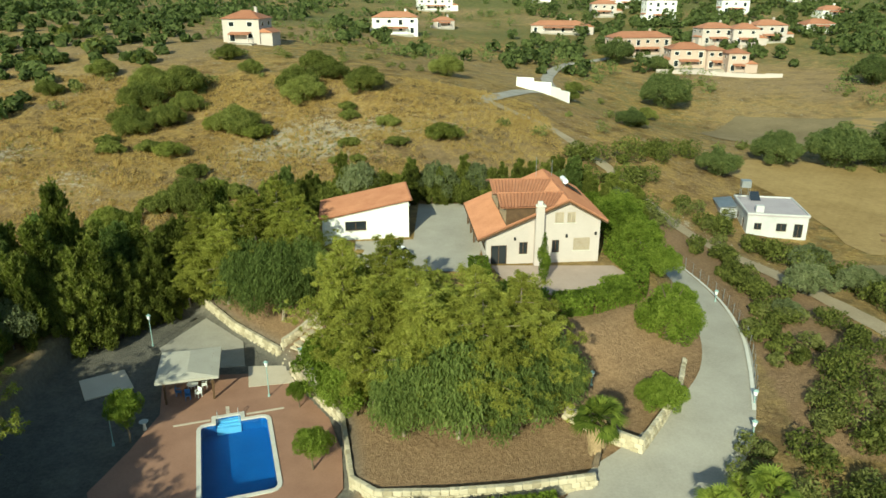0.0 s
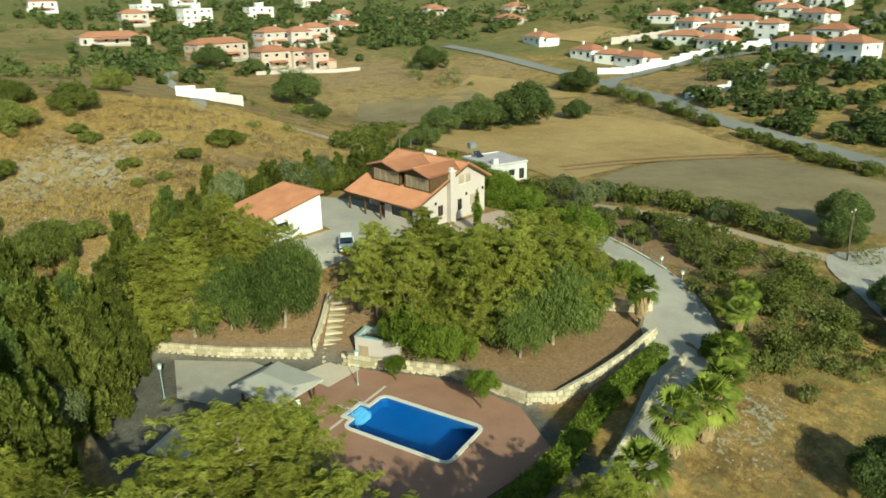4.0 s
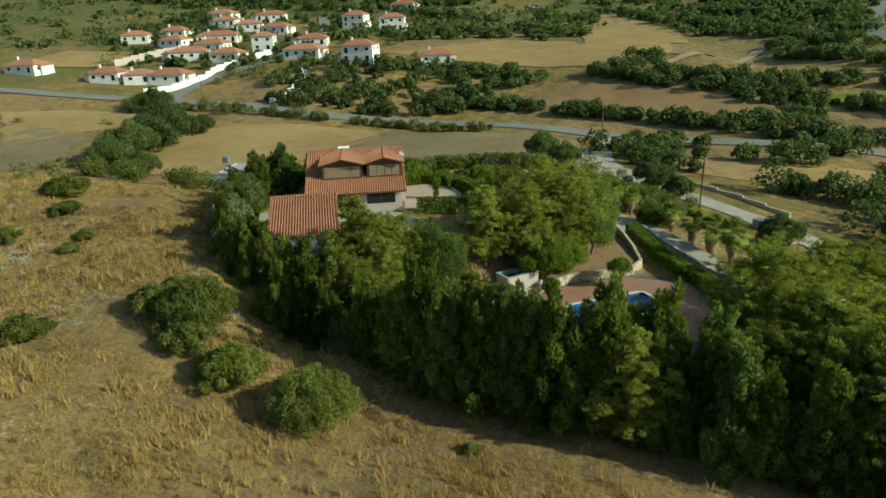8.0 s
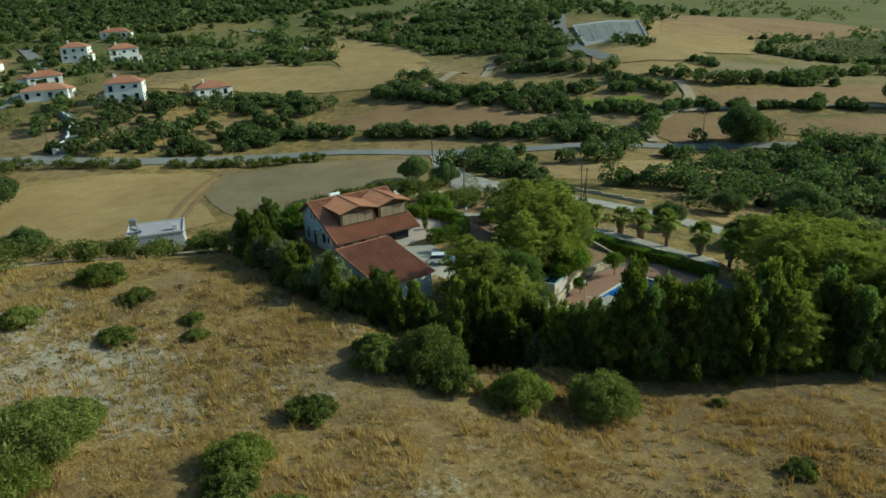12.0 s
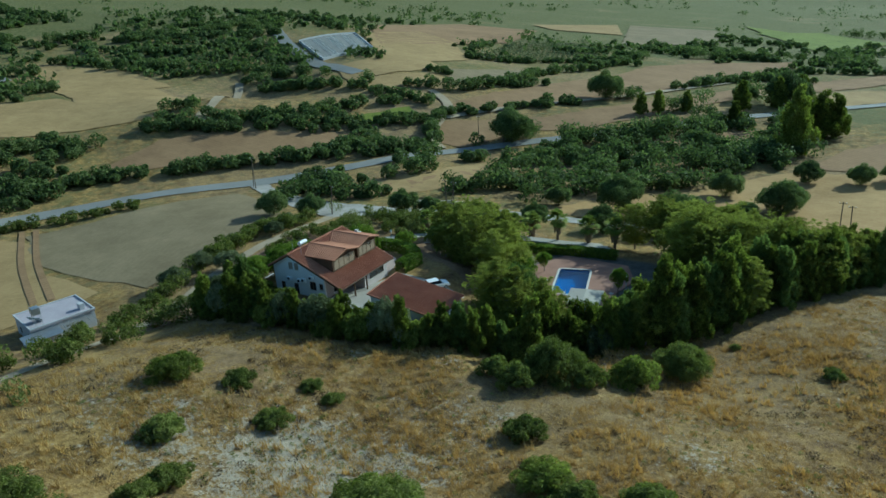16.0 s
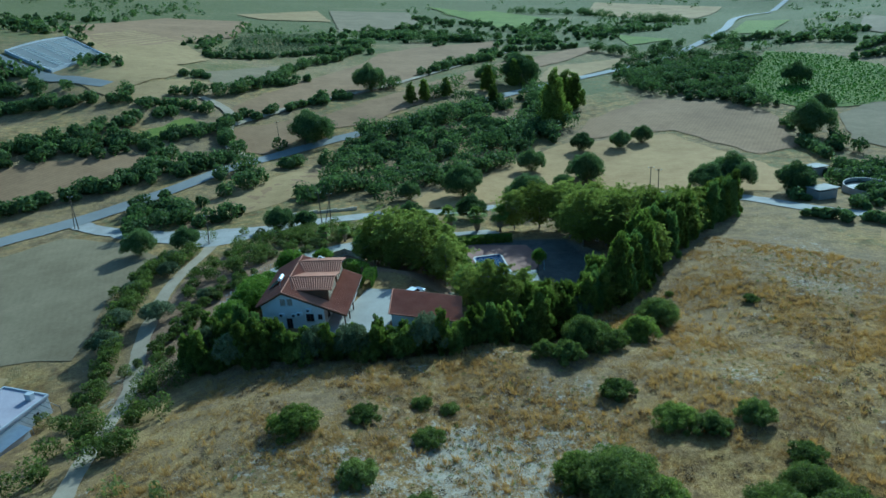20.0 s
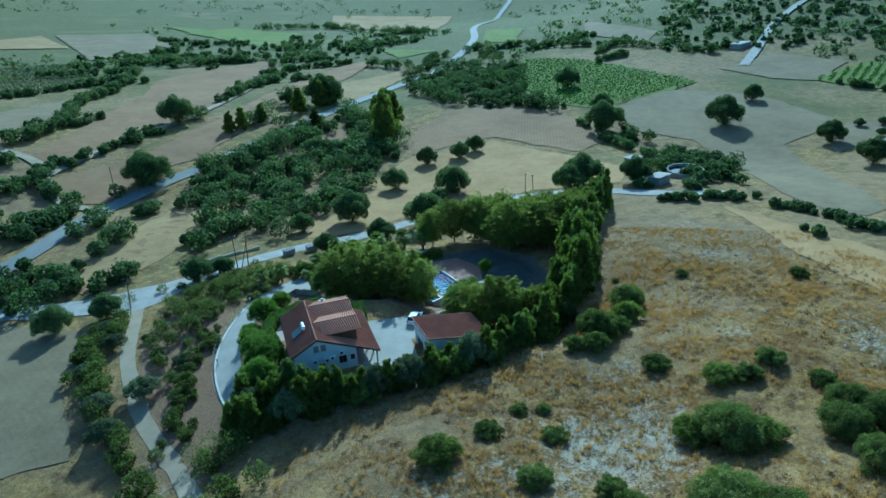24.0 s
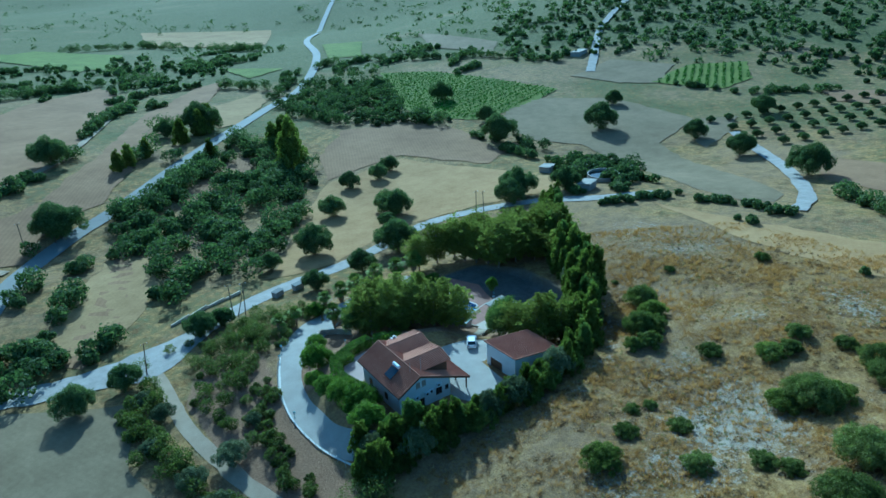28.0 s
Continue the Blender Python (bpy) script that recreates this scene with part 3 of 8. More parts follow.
ribbon("driveway", [(-16, 29.0, 4.0), (-3, 32.3), (7, 36.2, 5), (14, 40.5, 8), (20, 46.5, 6.5), (24.5, 54, 4.6), (26.8, 62), (27.0, 71), (25.5, 80), (21.5, 86.5), (15, 89)], 4.2, CONCRETE,
       "pale concrete driveway", "driveway", 0.10, 1.5)

# ---- fields ----
FIELDS = [
    ("stubble_field", F_TAN, [(59, 137), (108, 138), (118, 112), (111, 82), (98, 80), (76, 90), (57, 90), (58, 106), (56, 116), (50, 126)], "tan stubble field"),
    ("grey_field", F_GREY, [(108, 78), (90, 30), (72, 35), (52, 46), (55, 66), (50, 84), (62, 87), (78, 88)], "greyish mown field"),
    ("hill_field", F_GREY, [(60, 166), (78, 190), (112, 180), (128, 205), (108, 160), (70, 154)], "pale stubble field"),
    ("brown_field", F_BROWN, [(139, 45), (145, 13), (124, -13), (95, -38), (101, -10), (120, 17)], "brown ploughed field"),
    ("upper_field", F_TAN, [(203, 84), (230, 36), (220, 6), (162, 2), (180, 41)], "tan field on a terrace"),
    ("terrace_field", F_TAN, [(272, -5), (239, -44), (211, -39), (218, 1)], "tan terrace field"),
    ("small_field", F_TAN, [(142, -82), (129, -114), (115, -114), (123, -71)], "small tan field"),
    ("edge_field", F_GOLD, [(-92, 32), (-100, 78), (-108, 110), (-84, 112), (-84, 70)], "dry grass strip"),
    ("far_field", F_BROWN, [(258, -229), (260, -344), (207, -373), (173, -269), (190, -157)], "brown ploughed far field"),
    ("far_field", F_TAN, [(169, -96), (155, -147), (131, -131), (143, -78)], "tan stubble far field"),
    ("far_field", F_TAN, [(242, -429), (203, -527), (158, -424), (209, -401)], "tan stubble far field"),
    ("far_field", F_GREY, [(129, -133), (110, -197), (102, -148), (111, -103)], "grey stubble far field"),
    ("far_field", F_GREY, [(194, -537), (122, -570), (82, -429), (129, -347)], "grey stubble far field"),
    ("far_field", F_GREEN, [(120, -666), (-11, -546), (20, -439)], "yellow-green far field plot"),
    ("far_field", F_GREEN, [(-68, -387), (-106, -343), (-75, -323)], "yellow-green far field plot"),
    ("far_field", F_TAN, [(305, -24), (250, -43), (163, -19), (176, 15)], "tan terrace field on the slope"),
    ("far_field", F_TAN, [(131, 196), (138, 174), (130, 145), (117, 154), (96, 177)], "tan terrace field on the slope"),
    ("far_field", F_TAN, [(200, 233), (237, 224), (229, 189), (202, 195)], "tan terrace field on the slope"),
    ("far_field", F_GREEN, [(117, -33), (111, -50), (105, -68), (99, -64), (103, -41)], "greenish terrace field on the slope"),
    ("far_field", F_TAN, [(220, -177), (226, -240), (186, -222), (145, -174), (146, -111)], "tan stubble far field"),
    ("far_field", F_TAN, [(67, 12), (46, -40), (32, -28), (46, 10), (58, 20)], "tan dry grass field"),
    ("far_field", F_TAN, [(-73, -779), (-210, -705), (-153, -542), (-55, -626)], "tan dry far field"),
    ("far_field", F_GREEN, [(-176, -448), (-199, -413), (-164, -335), (-144, -353)], "green far field plot"),
    ("far_field", F_GREY, [(-240, -387), (-243, -271), (-220, -244), (-208, -309)], "grey stubble far field"),
    ("far_field", F_BROWN, [(-271, -39), (-287, -16), (-261, -1), (-256, -20)], "brown ploughed far field"),
    ("far_field", F_BROWN, [(-177, 23), (-177, 48), (-144, 67), (-147, 47)], "brown ploughed far field"),
    ("valley_field", F_BROWN, [(78, -257), (58, -298), (17, -343), (11, -314), (35, -202), (47, -149), (61, -123), (78, -92), (92, -72), (96, -86), (86, -151), (77, -211)], "reddish stubble field"),
    ("strip_field", F_BROWN, [(90, -63), (61, -95), (38, -148), (7, -233), (-36, -310), (-60, -325), (-30, -254), (6, -187), (26, -130), (43, -87), (59, -76), (68, -48), (82, -47)], "long brown stubble field"),
    ("pale_field", F_TAN, [(-24, -234), (-66, -272), (-61, -239), (-30, -183), (-18, -179)], "small pale stubble field beside the road"),
    ("glade", F_BROWN, [(20, -82), (-10, -121), (-24, -116), (-6, -96), (17, -68)], "brown glade between belts of trees"),
    ("wedge_field", F_BROWN, [(63, 20), (51, -12), (44, -43), (41, -33), (44, -12), (50, 10), (58, 26)], "narrow brown field beside the road"),
    ("meadow", F_GOLD, [(14, 3), (3, -14), (-10, -40), (-32, -70), (-67, -80), (-89, -40), (-94, -20), (-81, -2), (-58, -9), (-34, -12), (-14, -2), (1, 5)], "golden dry meadow"),
    ("far_meadow", F_BROWN, [(-41, -104), (-66, -138), (-98, -127), (-109, -103), (-104, -62), (-91, -52), (-79, -69), (-69, -86), (-33, -74)], "brownish dry meadow"),
    ("round_field", F_GREY, [(-130, -103), (-144, -116), (-168, -125), (-194, -100), (-196, -86), (-196, -47), (-161, -33), (-156, -22), (-133, 34), (-124, 50), (-115, 53), (-111, 47), (-111, 32), (-131, -21), (-136, -52), (-123, -71)], "wide greyish harvested field"),
    ("vineyard_field", F_GREEN, [(-143, -259), (-168, -228), (-179, -175), (-188, -132), (-152, -116), (-125, -112), (-106, -132), (-109, -168)], "bright green vineyard plot"),
    ("green_field", F_GREEN, [(90, -580), (45, -642), (-24, -555), (3, -436), (53, -516)], "yellow-green field"),
    ("slope_field", F_GREY, [(-212, -150), (-253, -164), (-268, -128), (-232, -104), (-219, -120)], "grey stubble plot"),
    ("far_vineyard_field", F_GREEN, [(-230, -109), (-272, -121), (-298, -102), (-273, -78), (-246, -74)], "green vineyard plot"),
    ("gravel_plot", F_GREY, [(-171, -24), (-198, -45), (-210, -36), (-190, -23), (-167, -14)], "pale gravel plot between field and orchard"),
]
for nm, mat, pts, lab in FIELDS:
    drape(nm, pts, mat, lab, "field", 0.08, 5.0)

for d in (-1.3, 1.3):
    ribbon("tractor_track", [(112 + d * 0.5, 75 + d), (86 + d * 0.5, 87.8 + d), (63 + d * 0.5, 97 + d)], 1.3, F_BROWN, "brown tractor track across the stubble", "track", 0.22, 2.0)

ribbon("field_path", [(89, -69), (74, -102), (46, -160), (19, -246), (4, -287)], 3.0, TRACKDIRT, "pale path between two stubble fields", "track", 0.3, 4)


DRIVE_SIDE = [(-16, 26), (4, 32), (16, 36.5), (24, 44), (29.5, 53), (31.5, 62), (31.5, 72), (29.5, 82), (24, 90), (15, 91), (22, 84), (24, 70), (22, 56), (12, 44), (-4, 36)]


def open_ground():
    """A plan grid, 2 m apart: True outside the fields, the walled plot and the main road."""
    x, y = np.meshgrid(np.arange(-450, 451, 2.0), np.arange(-700, 501, 2.0), indexing="ij")
    ok = np.ones(x.shape, bool)
    for poly in [f[2] for f in FIELDS] + [DRIVE_SIDE, [(180, -99), (176, -142), (221, -176), (266, -152), (224, -118)]]:
        px, py = [p[0] for p in poly], [p[1] for p in poly]
        i0, i1 = np.clip([int((min(px) + 450) / 2) - 1, int((max(px) + 450) / 2) + 2], 0, x.shape[0])
        j0, j1 = np.clip([int((min(py) + 700) / 2) - 1, int((max(py) + 700) / 2) + 2], 0, x.shape[1])
        if i1 > i0 and j1 > j0:
            ok[i0:i1, j0:j1] &= to_outline(x[i0:i1, j0:j1], y[i0:i1, j0:j1], poly) > -1.5
    for (x0, y0), (x1, y1) in zip(ROAD_LINE, ROAD_LINE[1:]):
        k = np.clip(((x - x0) * (x1 - x0) + (y - y0) * (y1 - y0)) / ((x1 - x0) ** 2 + (y1 - y0) ** 2), 0, 1)
        ok &= np.hypot(x - x0 - k * (x1 - x0), y - y0 - k * (y1 - y0)) > 4.5
    return ok


OPEN = open_ground()


def free_of_fields(x, y):
    i, j = int(round((x + 450) / 2)), int(round((y + 700) / 2))
    return not (0 <= i < OPEN.shape[0] and 0 <= j < OPEN.shape[1]) or OPEN[i, j]


# ---- plants ----
RNG = np.random.default_rng(7)


def leaf_cards(centres, normals, size, slim=0.55, jitter=0.6):
    """Small leaf clumps, each a bent diamond, about given points."""
    n = len(centres)
    nn = normals + RNG.normal(0, jitter, (n, 3))
    nn /= np.linalg.norm(nn, axis=1)[:, None] + 1e-9
    a = np.cross(nn, RNG.normal(0, 1, (n, 3)))
    a /= np.linalg.norm(a, axis=1)[:, None] + 1e-9
    b = np.cross(nn, a)
    s = (size * RNG.uniform(0.55, 1.45, n))[:, None]
    lift = nn * s * 0.25
    return np.stack([centres - a * s, centres - b * s * slim + lift, centres + a * s, centres + b * s * slim + lift], 1)


def leaf_slivers(centres, normals, size, slim=0.35, jitter=0.8):
    """Finer foliage: single slender triangles."""
    q = leaf_cards(centres, normals, size, slim, jitter)
    return q[:, :3]


def blob_points(blobs, n, shell=0.35):
    """Points near the skins of a set of ellipsoids, with outward directions."""
    bl = np.array(blobs, float)
    area = (bl[:, 3] * bl[:, 4] + bl[:, 3] * bl[:, 5] + bl[:, 4] * bl[:, 5])
    k = RNG.choice(len(bl), n, p=area / area.sum())
    d = RNG.normal(0, 1, (n, 3))
    d /= np.linalg.norm(d, axis=1)[:, None]
    r = 1 - shell * RNG.random(n) ** 1.5 + 0.10 * RNG.normal(0, 1, n)
    return bl[k, :3] + d * bl[k, 3:] * r[:, None], d


def tuft_points(centres, n, radius, squash=0.7):
    """Points in small round tufts about given centres, with outward directions."""
    c = np.repeat(np.asarray(centres, float), n, 0)
    m = len(c)
    d = RNG.normal(0, 1, (m, 3))
    d /= np.linalg.norm(d, axis=1)[:, None]
    r = np.repeat(radius * RNG.uniform(0.65, 1.35, len(centres)), n) * RNG.random(m) ** 0.45
    return c + d * r[:, None] * np.array([1, 1, squash]), d


def crown_mesh(name, blobs, n, size, material, slim=0.55, shell=0.35, jitter=0.6):
    p, d = blob_points(blobs, n, shell)
    return raw_mesh(name, leaf_slivers(p, d, size, slim, jitter), 3, material)


def trunk_mesh(name, h, r, limbs, material=None):
    """A tapered, slightly bent trunk and its limbs."""
    bm = bmesh.new()
    bend = [(RNG.uniform(-0.05, 0.05) * h * k, RNG.uniform(-0.05, 0.05) * h * k) for k in range(4)]
    pts = [Vector((bend[k][0], bend[k][1], h * k / 3)) for k in range(4)]
    pts[0] = Vector((0, 0, -0.3))
    for k in range(3):
        tube(bm, pts[k], pts[k + 1], r * (1 - 0.27 * k), r * (1 - 0.27 * (k + 1)), 7)
    for x, y, z, z0 in limbs:
        tube(bm, (0, 0, z0), (x, y, z), r * 0.42, r * 0.12, 5)
    me = bpy.data.meshes.new(name)
    bm.to_mesh(me)
    bm.free()
    me.materials.append(material or BARK)
    return me


def plant(name, x, y, label, category, group, trunk, crown, size=1.0, turn=None, z=None, squash=1.0):
    h = gz(x, y) if z is None else z
    e = empty(name, pose(x, y, h, 0, 0, RNG.uniform(0, 360) if turn is None else turn) @ Matrix.Diagonal((size, size, size * squash, 1)), label, category, group)
    if trunk is not None:
        share("trunk", trunk, e)
    share("crown", crown, e)
    return e


def pine_model(k, broad=False, fine=True):
    """A feathery pine, 9 m high: whorls of branches, each hung with needle tufts; broad: a rounded head."""
    bm = bmesh.new()
    lean = (RNG.uniform(-0.25, 0.25), RNG.uniform(-0.25, 0.25))
    for j in range(4):
        tube(bm, (lean[0] * j / 4, lean[1] * j / 4, 2.3 * j - (0.3 if j == 0 else 0)), (lean[0] * (j + 1) / 4, lean[1] * (j + 1) / 4, 2.3 * (j + 1)), 0.20 - 0.045 * j, 0.155 - 0.045 * j, 6)
    cs = []
    for w in range(17):
        f = w / 16
        z = 1.5 + 7.5 * f
        reach = 3.6 * (1 - f) ** 0.5 * (0.66 + 0.34 * min(1, f * 3.5)) + 0.15
        if broad:
            reach = 3.9 * math.sqrt(max(0.06, 1 - ((f - 0.5) / 0.56) ** 2))
        for b in range(6 if f < 0.7 or broad else 4):
            a = w * 1.1 + b * 2 * math.pi / (6 if f < 0.7 else 4) + RNG.uniform(-0.35, 0.35)
            L = reach * RNG.uniform(0.45, 1.2) * (1 + 0.22 * math.sin(2 * a + w * 0.7 + k))
            root = np.array([lean[0] * f, lean[1] * f, z])
            tip = root + np.array([L * math.cos(a), L * math.sin(a), L * RNG.uniform(-0.05, 0.38)])
            if b % 2 == 0:
                tube(bm, root, root + (tip - root) * 0.8, 0.042, 0.012, 3)
            n = int(3 + (4.2 if fine else 1.7) * L * (1.2 if broad else 1.0))
            u = 0.28 + 0.80 * (np.arange(n) + RNG.random(n)) / n
            wd = 0.06 + (0.10 if not broad else 0.15) * L * (1.15 - np.abs(u - 0.62))
            cs.append(root + (tip - root) * u[:, None] + RNG.normal(0, 1, (n, 3)) * wd[:, None] * np.array([1, 1, 0.6]))
    c, d = tuft_points(np.concatenate(cs), 36 if fine else 26, 0.30 if fine else 0.55, 0.55)
    d = d + 0.8 * (c - np.array([0, 0, 4.0])) / 4.0
    me = bpy.data.meshes.new("pine_trunk")
    bm.to_mesh(me)
    bm.free()
    me.materials.append(PALEBARK)
    return me, raw_mesh("pine_crown", leaf_slivers(c, d + np.array([0, 0, 0.5]), 0.15 if fine else 0.24, 0.2, 0.9), 3, PINE)


def weeping_model(k):
    """A round-headed tree with hanging grey-green sprays, 7 m high."""
    blobs = []
    for i in range(20):
        a, f = i * 2.4 + k, (i + 0.5) / 20
        r = 2.5 * math.sqrt(1 - (1 - f) ** 2) * RNG.uniform(0.7, 1.0)
        s = RNG.uniform(0.8, 1.25)
        blobs.append((r * math.cos(a), r * math.sin(a), 6.2 - 3.6 * f + RNG.uniform(-0.4, 0.4), s, s, s * 1.15))
    p, d = blob_points(blobs, 20000, 0.6)
    n = len(p)
    p[:, 2] -= RNG.random(n) ** 2 * 1.0
    down = np.stack([RNG.normal(0, 0.35, n) + d[:, 0] * 0.3, RNG.normal(0, 0.35, n) + d[:, 1] * 0.3, -np.ones(n)], 1) * RNG.uniform(0.12, 0.32, n)[:, None]
    a = RNG.uniform(0, 2 * math.pi, n)
    w = np.stack([np.cos(a), np.sin(a), np.zeros(n)], 1) * RNG.uniform(0.035, 0.075, n)[:, None]
    limbs = [(b[0] * 0.85, b[1] * 0.85, b[2], 1.4) for b in blobs[::3]]
    return trunk_mesh("weeping_trunk", 5.0, 0.17, limbs, PALEBARK), raw_mesh("weeping_crown", np.stack([p - w, p + w, p + down], 1), 3, WEEP)


def cypress_model(k, leaf=None):
    """A pointed hedge conifer of upright plumes, 7 m high."""
    blobs = [(0, 0, 1.4, 1.0, 1.0, 1.5), (0.1, 0, 3.1, 0.9, 0.9, 1.6), (0, 0.1, 4.7, 0.6, 0.6, 1.4), (0.1, 0, 5.9, 0.3, 0.3, 1.0)]
    for i in range(30):
        a, z = i * 2.4 + k, 0.5 + i * 0.19
        r = 1.6 * (1 - z / 7.6) ** 0.8 * RNG.uniform(0.7, 1.15)
        s = RNG.uniform(0.22, 0.42) * (1.15 - z / 12)
        blobs.append((r * math.cos(a), r * math.sin(a), z + RNG.uniform(0.0, 0.8), s, s, s * RNG.uniform(1.7, 2.8)))
    p, d = blob_points(blobs, 11000, 0.45)
    n = len(p)
    up = np.stack([d[:, 0] * 0.45 + RNG.normal(0, 0.25, n), d[:, 1] * 0.45 + RNG.normal(0, 0.25, n), np.ones(n)], 1) * RNG.uniform(0.11, 0.27, n)[:, None]
    a = RNG.uniform(0, 2 * math.pi, n)
    w = np.stack([np.cos(a), np.sin(a), RNG.normal(0, 0.3, n)], 1) * RNG.uniform(0.04, 0.09, n)[:, None]
    return trunk_mesh("hedge_trunk", 5.0, 0.12, []), raw_mesh("hedge_crown", np.stack([p - w, p + w, p + up], 1), 3, leaf or HEDGE)


def round_model(name, leaf, n, size, lumps, h=2.0, spread_=1.0, flat=0.8, base=0.9):
    """A rounded shrub or small tree of about 2 m radius; base: height of the crown's middle."""
    blobs = [(0, 0, base * 0.8, 0.5 * spread_, 0.5 * spread_, 0.5 * flat)]
    for i in range(lumps * 2):
        a = i * 2.4 + RNG.uniform(0, 0.6)
        f = (i + 0.3) / (lumps * 2)
        d = spread_ * math.sqrt(f) * 0.86 * RNG.uniform(0.85, 1.1)
        s = RNG.uniform(0.13, 0.27)
        blobs.append((d * math.cos(a), d * math.sin(a), base + (math.sqrt(max(0.0, 1 - (d / 1.05) ** 2)) * 0.62 - 0.32 - 0.25 * d + RNG.uniform(-0.12, 0.12)) * flat, s, s, s * flat))
    return crown_mesh(name, blobs, int(n * 1.4), size * 1.15, leaf, 0.5, 0.3, 0.6)


def tree_trunk(h=0.9):
    return trunk_mesh("small_trunk", h, 0.06, [(0.3, 0.1, h + 0.3, h * 0.6), (-0.25, 0.2, h + 0.3, h * 0.65), (0.05, -0.3, h + 0.35, h * 0.7)])


PINES = [pine_model(k) for k in range(4)]
BROADS = [pine_model(0, True), pine_model(1, True)]
WEEPS = [weeping_model(k) for k in range(3)]
CYPS = [cypress_model(k) for k in range(4)] + [cypress_model(4, WEEP)]
BUSHES = [round_model("bush_crown", WILD, 5200, 0.058, 14, base=0.42, flat=0.75) for k in range(4)]
HUGEBUSH = [round_model("bush_crown", WILD, 22000, 0.030, 26, base=0.55, flat=1.0) for k in range(2)]
BIGBUSH = [round_model("bush_crown", HEDGE, 9000, 0.044, 22, base=0.45, flat=0.8) for k in range(3)]
OLIVES = [round_model("olive_crown", OLIVE, 8000, 0.046, 20, base=0.75, flat=0.9) for k in range(3)]
CITRI = [round_model("citrus_crown", CITRUS, 9000, 0.040, 18, spread_=0.85, base=1.3, flat=1.0) for k in range(3)]
BIGTREES = [round_model("tree_crown", FAR_LEAF, 20000, 0.036, 22, base=0.8, flat=1.2) for k in range(2)]
TREES = [round_model("tree_crown", FAR_LEAF, 5200, 0.075, 22, base=0.8, flat=1.05) for k in range(4)]
GARDENS = [round_model("garden_crown", CITRUS, 13000, 0.038, 26, spread_=0.95, base=0.72, flat=1.15) for k in range(3)]
TRUNK, OTRUNK, STEMS = tree_trunk(1.15), tree_trunk(0.6), tree_trunk(0.25)


def palm_model(k, trunk_h):
    """Crown of fan fronds over a dry skirt."""
    cards, skirt = [], []
    for i in range(46):
        a, el = i * 2.399, RNG.uniform(-35, 75) if i > 8 else RNG.uniform(55, 85)
        L = RNG.uniform(1.3, 1.9)
        d = np.array([math.cos(a) * math.cos(radians(el)), math.sin(a) * math.cos(radians(el)), math.sin(radians(el))])
        side = np.cross(d, (0, 0, 1.0))
        side /= np.linalg.norm(side) + 1e-9
        up = np.cross(side, d)
        o = np.array([0, 0, trunk_h])
        for j in range(-5, 6):
            g = radians(j * 13)
            q = d * math.cos(g) + side * math.sin(g)
            hub = o + d * L * 0.5
            tip = hub + q * L * 0.62 + np.array([0, 0, -0.22 - 0.1 * abs(j) / 5])
            w = np.cross(q, up) * 0.075
            mid = hub + q * L * 0.34
            cards.append([hub, mid + w, tip, mid - w])
        w = side * 0.03
        cards.append([o - w, o + w, o + d * L * 0.5 + w, o + d * L * 0.5 - w])
    for i in range(130):
        a, z = i * 2.399, trunk_h - 0.1 - 1.7 * RNG.random()
        r = 0.32 + 0.25 * (z - trunk_h + 1.8) / 1.8
        c, s = math.cos(a), math.sin(a)
        p = np.array([c * r, s * r, z])
        w = np.array([-s, c, 0]) * 0.14
        skirt.append([p - w, p + w, p + w * 0.5 + np.array([c * 0.16, s * 0.16, -0.75]), p - w * 0.5 + np.array([c * 0.16, s * 0.16, -0.75])])
    return (raw_mesh("palm_crown", cards, 4, PALM), raw_mesh("palm_skirt", skirt, 4, THATCH), trunk_mesh("palm_trunk", trunk_h, 0.26, []))


PALMS = [palm_model(0, 3.4), palm_model(1, 2.8)]
SMALLPALM = palm_model(2, 0.9)


def palm(x, y, k, s, label="fan palm with a skirt of dry fronds"):
    e = empty("palm_tree", pose(x, y, gz(x, y), 0, 0, k * 77) @ Matrix.Scale(s, 4), label, "palm tree", "palms of the garden")
    c, sk, tr = PALMS[k % 2] if s > 0.8 else SMALLPALM
    share("trunk", tr, e)
    share("skirt", sk, e, None, "dry brown frond skirt")
    share("crown", c, e)


